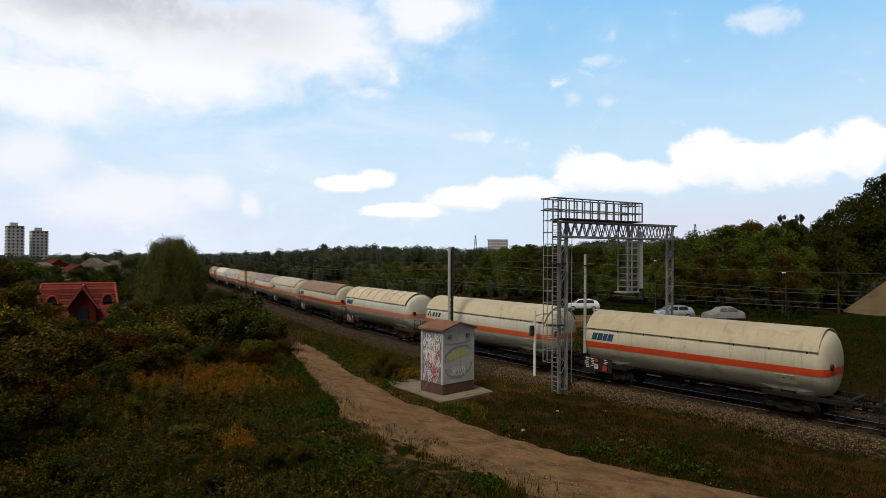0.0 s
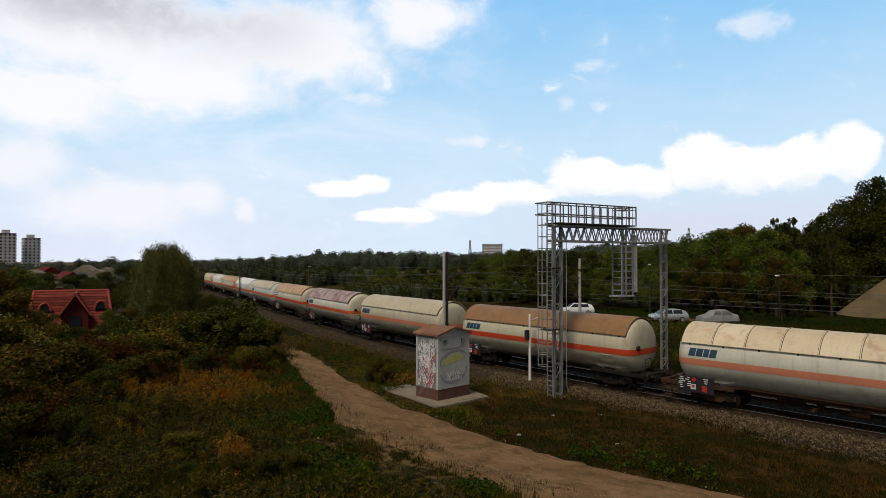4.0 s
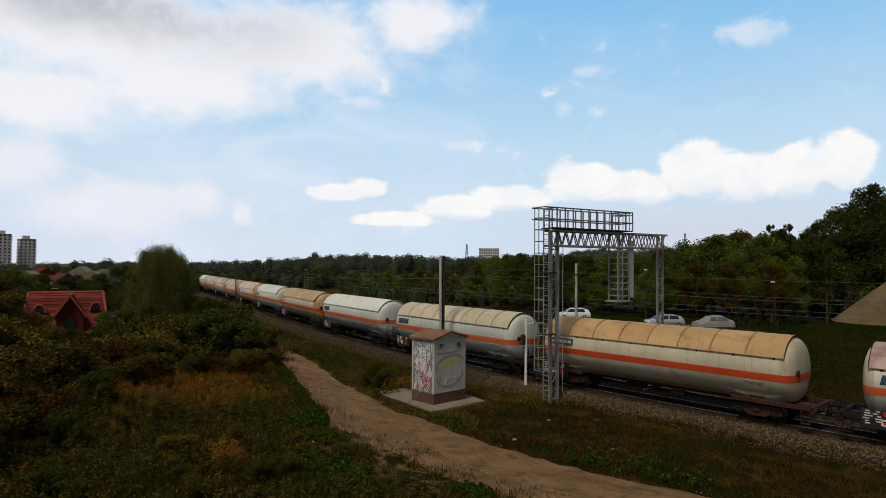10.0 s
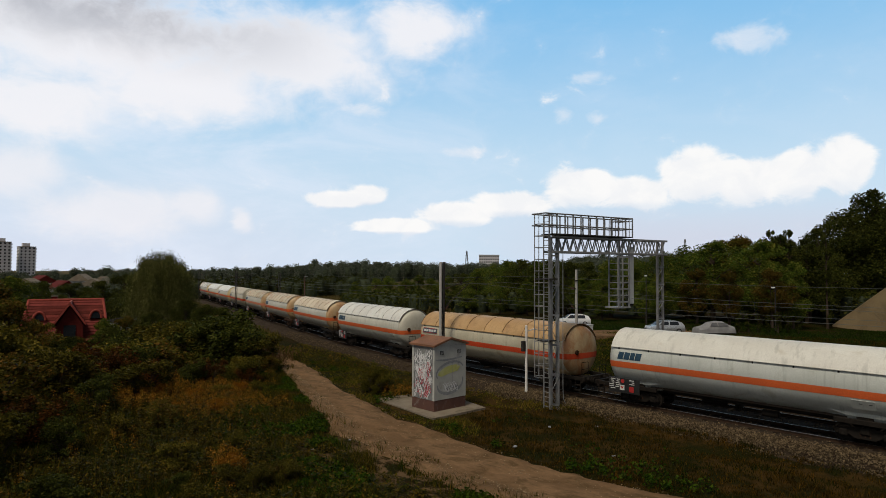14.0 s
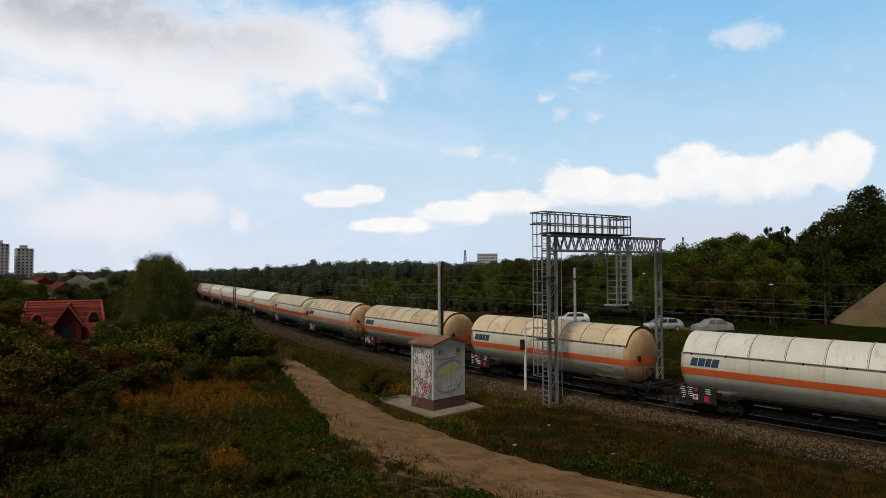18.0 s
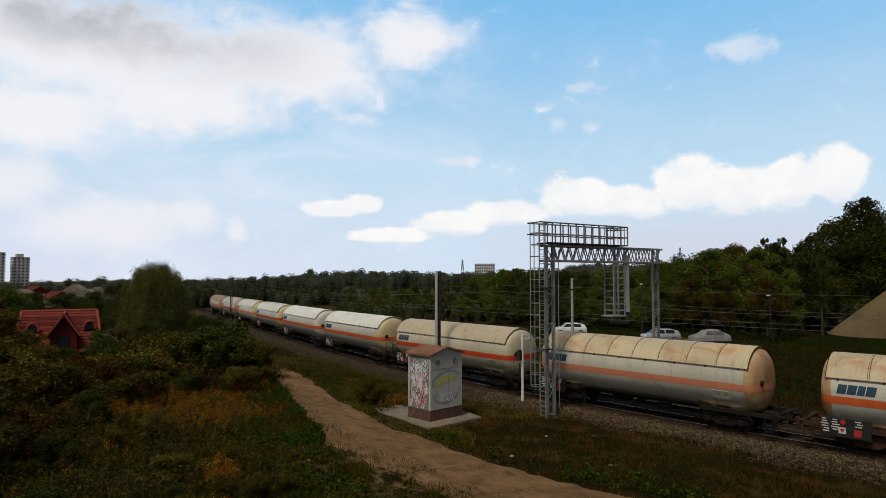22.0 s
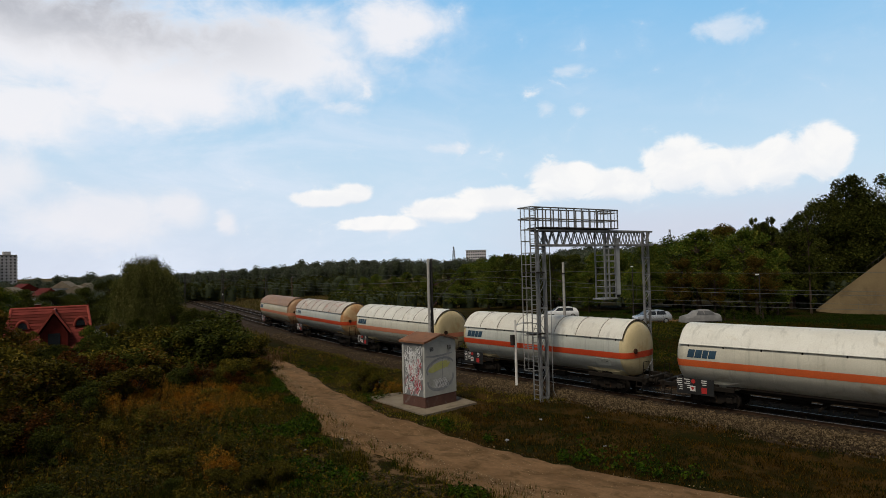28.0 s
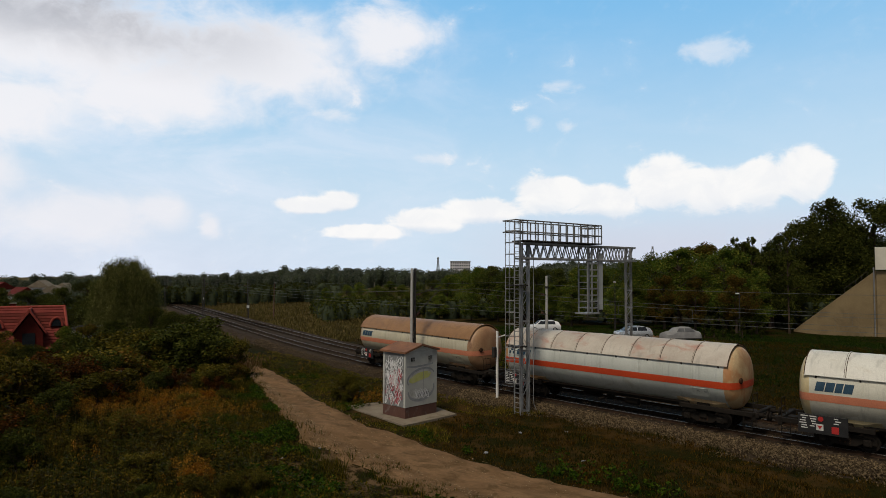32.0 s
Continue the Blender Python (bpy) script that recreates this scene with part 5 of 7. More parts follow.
def make_tree(name, seed, tall, wide, trunk_to, count, leaf, mat, label, group, shape="round", size=None):
    rng = random.Random(seed)
    t = thing(name, pose(0, 0, -400 - seed), label, "tree", group)
    g = Geo()
    limb(g, (0, 0, -0.4), (rng.uniform(-0.3, 0.3), rng.uniform(-0.3, 0.3), tall * 0.8), tall * 0.024 + 0.06, 0.03, 0, 6, 9)
    cs, rs = [], []
    for i in range(46):
        h = rng.uniform(0, 1)
        if shape == "round":
            prof = math.sin(math.pi * min(1, 0.12 + 0.86 * h)) ** 0.6
        elif shape == "cone":
            prof = (1 - h) ** 0.85 + 0.06
        else:
            prof = 0.55 + 0.45 * math.sin(math.pi * h)
        a, rr = rng.uniform(0, 6.283), wide * prof * rng.uniform(0.25, 0.92)
        z = tall * (trunk_to + (0.97 - trunk_to) * h)
        p = (math.cos(a) * rr, math.sin(a) * rr, z)
        cs.append(p)
        rs.append(wide * rng.uniform(0.20, 0.40) * (0.55 + 0.45 * prof))
        if i % 3 == 0:
            limb(g, (0, 0, min(tall * 0.7, max(tall * 0.12, z - rr * 0.7))), p, tall * 0.010 + 0.02, 0.015, 0.1 * rr, 3, 5)
    part("trunk", g, BARK, t, "rough brown bark")
    v, q = leaves(np.array(cs), np.array(rs), count, leaf, seed)
    part("crown", quick("crown", v, q, mat), None, t)
    return t


BROAD = [make_tree("broadleaf_tree", 11 + i, 10.0, 3.6 + 0.5 * (i % 3), 0.22, 21000, 0.105, m, lab, "trees beyond the tracks")
         for i, (m, lab) in enumerate(((LEAF, "leafy green tree with an uneven crown"), (LEAF_DARK, "dark green dense leafy tree"), (LEAF, "spreading green tree with gaps in its crown"),
                                       (LEAF_WARM, "tree with leaves turning yellow and rust"), (LEAF_DARK, "tall dark green tree with an uneven top")))]
SLIM = make_tree("slim_tree", 32, 10.0, 1.7, 0.10, 4800, 0.14, LEAF_DARK, "slim dark upright tree", "trees beyond the tracks", "slim")
SHRUB = []
for i, (m, lab) in enumerate(((LEAF_SHRUB, "green leafy shrub in the weeds"), (LEAF_WARM, "yellowing shrub in the weeds"), (LEAF_DARK, "dense dark green leafy shrub"), (LEAF_YG, "yellow-green leafy shrub on waste ground"),
                             (LEAF_RUST, "rusty brown shrub on waste ground"), (LEAF_ORANGE, "small plant with orange autumn leaves"))):
    sh = thing("shrub", pose(0, 0, -500 - i), lab, "shrub", "shrubs")
    rng = random.Random(70 + i)
    g, cs, rs = Geo(), [], []
    for j in range(22):
        a, rr, z = rng.uniform(0, 6.283), rng.uniform(0.1, 1.1), rng.uniform(0.35, 1.75)
        p = (math.cos(a) * rr, math.sin(a) * rr, z)
        limb(g, (rng.uniform(-0.15, 0.15), rng.uniform(-0.15, 0.15), -0.2), p, 0.035, 0.01, 0.15, 3, 5)
        cs.append(p)
        rs.append(rng.uniform(0.25, 0.5))
    part("branchwork", g, BARK, sh)
    v, q = leaves(np.array(cs), np.array(rs), 5200, 0.058, 70 + i)
    part("foliage", quick("foliage", v, q, m), None, sh)
    SHRUB.append(sh)


def plant(proto, az, dist, tall, unit, spread=1.0, sink=0.0, base=None):
    x, y = spot(az, dist)
    z = (land(x, y) if base is None else base) - sink
    k = tall / unit
    return copy_thing(proto, pose(x, y, z, 0, 0, random.uniform(0, 360)) @ Matrix.Diagonal((k * spread, k * spread, k, 1)))


def top_for(el, dist, x_az):
    """A height that reaches an elevation angle at a distance."""
    x, y = spot(x_az, dist)
    return EYE + dist * math.tan(radians(el)) - land(x, y)


# the wood to the right, behind the parking strip and the abutment
for az, dist, el, kind, wide in (
        (58.0, 118, 0.9, 1, 1.1), (60.2, 112, 1.0, 0, 1.1), (62.4, 116, 1.2, 2, 1.0), (64.6, 112, 1.7, 0, 1.0), (66.5, 105, 2.1, 2, 1.1),
        (68.4, 100, 2.6, 0, 1.1), (70.3, 104, 2.9, 3, 1.0), (71.8, 98, 2.6, 0, 1.0), (73.4, 104, 2.9, 1, 1.0), (75.2, 106, 2.4, 4, 1.1),
        (76.6, 116, 3.5, 1, 0.9), (78.7, 120, 5.2, 4, 0.8), (80.4, 121, 6.3, 1, 0.85), (82.2, 122, 6.3, 4, 0.9), (84.5, 124, 5.8, 1, 1.0), (79.2, 119, 3.2, 4, 1.1),
        (81.4, 120, 3.6, 1, 1.0), (67.2, 92, 0.2, 3, 0.9), (69.6, 90, 0.0, 3, 0.9), (72.6, 91, 0.2, 3, 0.9), (74.6, 95, 0.8, 0, 0.9),
        (62.9, 95, -0.5, 0, 0.9), (59.2, 98, -0.6, 2, 0.9), (64.8, 97, -0.3, 2, 0.9)):
    plant(BROAD[kind], az + random.uniform(-0.3, 0.3), dist, top_for(el, dist, az), 10.0, wide * random.uniform(0.95, 1.15))
for az, dist, el, wide in ((72.8, 99, 3.6, 0.55), (74.0, 100, 3.6, 0.6), (73.4, 101, 3.2, 0.8), (76.7, 100, 4.0, 0.42), (75.3, 104, 2.9, 0.7)):
    plant(SLIM, az, dist, top_for(el, dist, az), 10.0, wide)
# belt behind the line, in the middle
for az, dist, el, kind in ((37.2, 168, -1.0, 0), (38.6, 160, -0.7, 2), (40.0, 165, -0.5, 0), (41.4, 150, -0.8, 2), (42.6, 158, -0.4, 0), (44.0, 150, -0.7, 0), (45.4, 146, -0.5, 2),
                           (46.6, 140, -0.2, 1), (48.0, 136, 0.2, 0), (49.4, 140, 0.6, 2), (50.6, 132, 0.9, 0), (52.0, 128, 1.1, 1), (53.4, 126, 0.9, 0), (54.8, 124, 1.0, 4),
                           (56.2, 120, 0.9, 1), (47.2, 122, -1.6, 2), (50.0, 118, -1.3, 2), (52.8, 114, -1.0, 0), (55.4, 110, -0.9, 1), (57.4, 108, -0.6, 0)):
    plant(BROAD[kind], az + random.uniform(-0.3, 0.3), dist, top_for(el, dist, az), 10.0, random.uniform(1.05, 1.35))
# little clipped evergreens on the lawn
for i in range(7):
    az = 70.4 + i * 0.72
    plant(SLIM, az, 80 + i * 0.6, 2.3 + 0.3 * math.sin(i * 1.7), 10.0, 1.25)
# trees by the houses
for az, dist, el, kind, wide in ((8.6, 62, -0.9, 3, 1.0), (10.0, 58, -2.4, 3, 1.1), (18.6, 110, -0.9, 1, 1.1), (16.4, 130, -0.9, 1, 1.2), (14.2, 140, -1.0, 4, 1.2), (12.2, 135, -0.9, 1, 1.2),
                                 (10.4, 128, -0.6, 0, 1.2), (8.2, 120, -0.4, 1, 1.2), (18.0, 150, -0.3, 4, 1.1), (22.6, 74, -2.6, 1, 1.0), (24.4, 70, -2.9, 4, 1.1),
                                 (25.8, 66, -3.2, 1, 1.1), (9.4, 76, -3.6, 0, 1.0), (11.2, 77, -4.4, 3, 1.0), (13.0, 76, -5.8, 1, 1.0), (14.8, 76, -5.4, 3, 1.1), (16.6, 77, -4.0, 0, 1.0), (18.0, 74, -3.9, 3, 1.0), (17.2, 68, -4.6, 1, 1.0), (14.0, 66, -5.2, 4, 1.1), (10.4, 64, -4.6, 3, 1.0), (27.2, 65, -4.2, 4, 1.2), (6.5, 70, -1.2, 1, 1.2), (12.0, 72, -4.0, 3, 1.1), (20.2, 72, -3.6, 1, 1.1)):
    plant(BROAD[kind], az, dist, top_for(el, dist, az), 10.0, wide)


def make_willow():
    x, y = spot(20.55, 78.0)
    base = land(x, y)
    t = thing("willow_tree", pose(x, y, base), "weeping willow with long hanging grey-green strands", "tree")
    rng = random.Random(4)
    g = Geo()
    tall = 10.5 - base
    limb(g, (0, 0, -0.3), (0.2, 0.1, tall * 0.55), 0.55, 0.3, 0, 5, 10)
    tips = []
    for i in range(44):
        a, rr = rng.uniform(0, 6.283), 3.0 * rng.uniform(0.05, 1.0) ** 0.6
        p = (math.cos(a) * rr, math.sin(a) * rr, tall * (0.96 - 0.20 * (rr / 3.0) ** 2.0) * rng.uniform(0.90, 1.0))
        limb(g, (0, 0, tall * rng.uniform(0.35, 0.55)), p, 0.12, 0.03, 0.5, 4, 5)
        tips.append(p)
    part("trunk", g, BARK, t)
    nr = np.random.default_rng(6)
    vs = []
    for k in range(5200):
        tip = np.array(tips[nr.integers(0, len(tips))]) + nr.normal(size=3) * (0.34, 0.34, 0.25)
        drop = nr.uniform(1.5, 7.5)
        n = int(drop / 0.27)
        sway = nr.normal(size=2) * 0.05
        for i in range(n):
            c = tip + np.array([sway[0] * i, sway[1] * i, -0.27 * i]) + nr.normal(size=3) * 0.07
            if c[2] < 0.6:
                break
            a = np.array([nr.normal() * 0.05, nr.normal() * 0.05, -0.10])
            b = nr.normal(size=3)
            b = np.cross(a, b)
            b = b / np.linalg.norm(b) * 0.030
            vs += [c - a, c + b, c + a, c - b]
    v = np.array(vs)
    part("crown", quick("crown", v, np.arange(len(v)).reshape(-1, 4), LEAF_WILLOW), None, t)


make_willow()

for az, dist, tall, kind in ((25.4, 58, 5.4, 2), (26.9, 57, 4.3, 2), (27.3, 52, 2.2, 3), (28.2, 56, 3.3, 0), (24.0, 59, 5.0, 2), (22.4, 60, 4.6, 0), (29.4, 54, 1.9, 1), (27.6, 50, 2.2, 0), (20.2, 56, 4.0, 1), (17.8, 52, 3.8, 2),
                             (15.4, 50, 3.6, 1), (13.0, 48, 4.0, 0), (10.4, 45, 4.2, 1), (8.6, 40, 4.6, 1), (6.8, 36, 4.6, 2), (12.0, 40, 2.6, 1), (16.2, 42, 2.4, 2), (19.0, 46, 2.8, 0),
                             (23.0, 48, 2.4, 2), (9.5, 33, 2.6, 0), (6.0, 30, 3.0, 2), (38.6, 45.5, 1.9, 0), (39.4, 44.8, 1.5, 0), (21.0, 38, 1.8, 1), (14.0, 34, 1.9, 2), (26.5, 31, 1.2, 0),
                             (28.6, 25.5, 1.1, 0), (24.0, 24, 1.2, 0), (7.6, 26, 2.0, 1), (12.5, 27, 1.5, 2), (9.0, 50, 6.2, 3), (10.6, 53, 5.6, 3), (7.4, 47, 6.6, 3), (12.4, 54, 4.6, 3), (9.8, 44, 3.6, 3), (18.2, 55, 4.2, 3), (20.8, 57, 4.0, 3),
                             (15.6, 53, 4.2, 4), (17.0, 50, 3.6, 4), (13.4, 50, 3.4, 4), (19.6, 49, 2.6, 4), (24.6, 50, 2.2, 4), (27.8, 49, 1.6, 4), (11.4, 37, 2.4, 4), (8.2, 34, 2.2, 4), (6.6, 32, 2.6, 1),
                             (29.2, 26.6, 0.9, 1), (26.4, 26.0, 1.1, 0), (22.0, 30.0, 1.4, 3), (17.5, 36.0, 1.5, 3), (25.6, 44.0, 1.3, 3), (28.6, 46.0, 1.1, 0), (26.2, 28.2, 1.0, 5), (25.2, 39.5, 1.1, 5), (23.4, 44.5, 1.0, 5), (27.2, 46.5, 1.0, 5), (20.6, 47.0, 1.1, 5), (21.8, 41.0, 0.8, 5),
                             (31.2, 26.4, 0.9, 0), (30.6, 27.6, 0.8, 0), (14.5, 26.0, 1.2, 2), (22.0, 26.5, 0.9, 2),
                             (18.4, 66.0, 4.6, 2), (19.8, 64.0, 4.4, 2), (21.2, 65.0, 4.6, 0), (22.6, 66.0, 4.4, 2), (17.0, 66.0, 4.2, 2), (20.4, 71.0, 5.0, 2), (18.8, 72.0, 5.2, 2), (16.0, 70.0, 4.4, 1), (9.6, 60.0, 5.6, 3), (10.8, 70.0, 6.2, 3), (11.8, 80.0, 6.0, 3), (8.8, 56.0, 5.0, 3)):
    plant(SHRUB[kind], az, dist, tall, 2.1, random.uniform(0.95, 1.3))


def woods(name, az0, az1, dist, deep, tops, count, clump, leaf, seed, base, label):
    """A far belt of trees: rows of uneven crowns of clumped leaves, up to an uneven skyline."""
    rng = np.random.default_rng(seed)
    n = int((az1 - az0) * radians(1) * dist / (clump * 1.1)) * 4
    az = az0 + (az1 - az0) * (rng.permutation(n) + rng.random(n)) / n
    dd = dist + rng.uniform(0, deep, n)
    el = np.interp(az, [a for a, e in tops], [e for a, e in tops]) + rng.normal(size=n) * 0.16
    top = EYE + dd * np.tan(np.radians(el)) * rng.uniform(0.94, 1.0, n)
    top = np.maximum(top, base + 4)
    # each tree: a lumpy dense heart, coloured dark for inner shade, with leaves round its dome and down its sides
    ring = [(0.0, 0.0, 1.0)] + [(math.cos(a) * c, math.sin(a) * c, s) for c, s in ((0.6, 0.8), (0.98, 0.2), (0.9, -0.9)) for a in np.arange(6) * math.pi / 3]
    ring = np.array(ring)
    tri = [(0, 1, 2, 3), (0, 3, 4, 5), (0, 5, 6, 1)] + [(1 + r * 6 + k, 7 + r * 6 + k, 7 + r * 6 + (k + 1) % 6, 1 + r * 6 + (k + 1) % 6) for r in range(2) for k in range(6)]
    x, y = dd * np.sin(np.radians(az)), dd * np.cos(np.radians(az))
    r = clump * rng.uniform(0.55, 1.05, n)
    c = np.stack([x, y, top - r], 1)
    tall = np.where(rng.random(n) < 0.5, r, np.maximum(r, (top - base) * 0.4))
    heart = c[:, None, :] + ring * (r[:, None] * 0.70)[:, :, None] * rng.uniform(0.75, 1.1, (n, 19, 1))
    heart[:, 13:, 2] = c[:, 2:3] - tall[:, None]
    per = count // n
    d = rng.normal(size=(n, per, 3))
    d /= np.linalg.norm(d, axis=2)[:, :, None]
    lump = 1.0 + 0.16 * np.sin(d[:, :, 0] * 5 + az[:, None]) * np.sin(d[:, :, 1] * 5 + dd[:, None]) + 0.10 * np.sin(d[:, :, 2] * 8 + az[:, None] * 3)
    p = c[:, None, :] + d * (r[:, None] * lump * rng.uniform(0.78, 1.0, (n, per)))[:, :, None]
    p[:, :, 2] = np.where(d[:, :, 2] < -0.2, c[:, 2:3] - rng.random((n, per)) * tall[:, None], p[:, :, 2])
    p = p.reshape(-1, 3)
    v, q = leaves(p, np.full(len(p), 0.01), len(p), leaf, seed)
    hq = (np.arange(n)[:, None, None] * 19 + np.array(tri)).reshape(-1, 4)
    tagged(new(name, quick(name, heart.reshape(-1, 3), hq, WOOD_CORE)), "inner foliage, shade put into its dark green, of the " + name.replace("_", " "), "woods", kind="stuff")
    tagged(new(name, quick(name, v, q, LEAF_HAZED if name == "far_woods" else LEAF_DARK)), label, "woods", kind="stuff")


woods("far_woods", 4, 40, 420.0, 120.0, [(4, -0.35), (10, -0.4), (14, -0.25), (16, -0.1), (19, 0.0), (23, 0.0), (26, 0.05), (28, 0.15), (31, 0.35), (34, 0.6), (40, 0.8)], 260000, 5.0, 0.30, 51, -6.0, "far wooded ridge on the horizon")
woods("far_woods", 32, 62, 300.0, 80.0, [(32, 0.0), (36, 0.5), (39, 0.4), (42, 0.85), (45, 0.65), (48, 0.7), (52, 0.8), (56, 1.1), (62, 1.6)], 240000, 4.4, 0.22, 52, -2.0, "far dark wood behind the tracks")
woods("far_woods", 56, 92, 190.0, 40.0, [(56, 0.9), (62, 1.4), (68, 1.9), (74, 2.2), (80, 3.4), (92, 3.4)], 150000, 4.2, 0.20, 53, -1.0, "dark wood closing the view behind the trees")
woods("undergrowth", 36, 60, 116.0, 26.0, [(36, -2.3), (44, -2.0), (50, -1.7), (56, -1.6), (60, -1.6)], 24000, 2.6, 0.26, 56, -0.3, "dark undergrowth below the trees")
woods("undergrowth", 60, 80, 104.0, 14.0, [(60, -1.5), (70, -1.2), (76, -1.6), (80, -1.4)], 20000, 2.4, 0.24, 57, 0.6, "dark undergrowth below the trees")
woods("far_hedge", 22, 38, 190.0, 30.0, [(22, -0.9), (28, -0.85), (31, -0.7), (38, -0.6)], 22000, 3.0, 0.28, 54, -2.0, "hedge at the end of the field")
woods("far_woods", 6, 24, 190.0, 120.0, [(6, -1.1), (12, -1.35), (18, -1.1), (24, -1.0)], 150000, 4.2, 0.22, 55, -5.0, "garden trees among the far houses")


def clear_of(x, y):
    """True where weeds and grass may grow."""
    a, b = path_edges(y)
    s, off = beside(x, y)
    kiosk = (abs(x - 28.0) < 2.6) & (abs(y - 28.8) < 2.9)
    return ((x < a) | (x > b)) & ~kiosk & ((off < np.where(s > 27, -2.0, -2.95) + 0.3 * np.sin(s * 1.3) * np.sin(s * 0.47 + 1)) | (off > SPACING + 4.2)), s, off


def make_grass():
    rng = np.random.default_rng(21)
    n = 76000
    az = np.radians(rng.uniform(4, 86, n))
    d = rng.uniform(0, 1, n) ** 0.8 * 62 + 14
    x, y = d * np.sin(az), d * np.cos(az)
    ok, s, off = clear_of(x, y)
    a0, b0 = path_edges(y)
    edge = np.clip((x - a0) / 2.2, 0, 1)
    ok |= (x > a0) & (x < b0) & (rng.random(n) < 0.42 * (1 - edge) ** 2.2)
    ok |= (x > a0) & (x < b0) & (rng.random(n) < 0.4 * (1 - np.clip((b0 - x) / 0.8, 0, 1)) ** 1.4)
    worn = (x > a0 - 3.2) & (x < a0) & (y < 27)
    tuft = np.array([noise.noise((px * 0.9, py * 0.5, 5.5)) for px, py in zip(x, y)])
    ok &= ~worn | (tuft > 0.16) | (rng.random(n) < 0.08)
    ok |= (x > a0) & (x < a0 + 1.6) & (y < 27) & (tuft > 0.22)
    x, y, off = x[ok], y[ok], off[ok]
    z = height(x, y) + 0.06
    n, k = len(x), 6
    tall = rng.uniform(0.10, 0.30, (n, 1)) * (1 + 1.0 * (np.sin(x * 0.8) * np.sin(y * 0.6) > 0.35)[:, None])
    tall *= np.where(x > path_edges(y)[0] + 1.5, 0.42, 1.0)[:, None]
    bx = x[:, None] + rng.normal(size=(n, k)) * 0.09
    by = y[:, None] + rng.normal(size=(n, k)) * 0.09
    a = rng.uniform(0, 6.283, (n, k))
    wdt = rng.uniform(0.010, 0.024, (n, k))
    lean = rng.normal(size=(n, k, 2)) * 0.45
    tz = tall * rng.uniform(0.6, 1.3, (n, k))
    zb = np.broadcast_to(z[:, None], (n, k))
    p0 = np.stack([bx - np.cos(a) * wdt, by - np.sin(a) * wdt, zb - 0.03], 2)
    p1 = np.stack([bx + np.cos(a) * wdt, by + np.sin(a) * wdt, zb - 0.03], 2)
    p2 = np.stack([bx + lean[:, :, 0] * tz, by + lean[:, :, 1] * tz, zb + tz], 2)
    v = np.stack([p0, p1, p2], 2).reshape(-1, 3)
    bank = np.repeat((x > path_edges(y)[0] + 1.5) & (y < 25 + 3 * np.sin(x * 0.7)), k * 3)
    verge = np.repeat(x > path_edges(y)[0] + 1.5, k * 3) & ~bank
    for part_of, mat, lab in ((verge, MEADOW_GRASS, "green and straw coloured grass on the verge"), (~bank & ~verge, GRASS, "tufts of green and straw coloured grass"), (bank, BANK_GRASS, "short brown and green grass on the bank by the track")):
        u = v[part_of]
        tagged(new("grass", quick("grass", u, np.arange(len(u)).reshape(-1, 3), mat)), lab, "grass", kind="stuff")


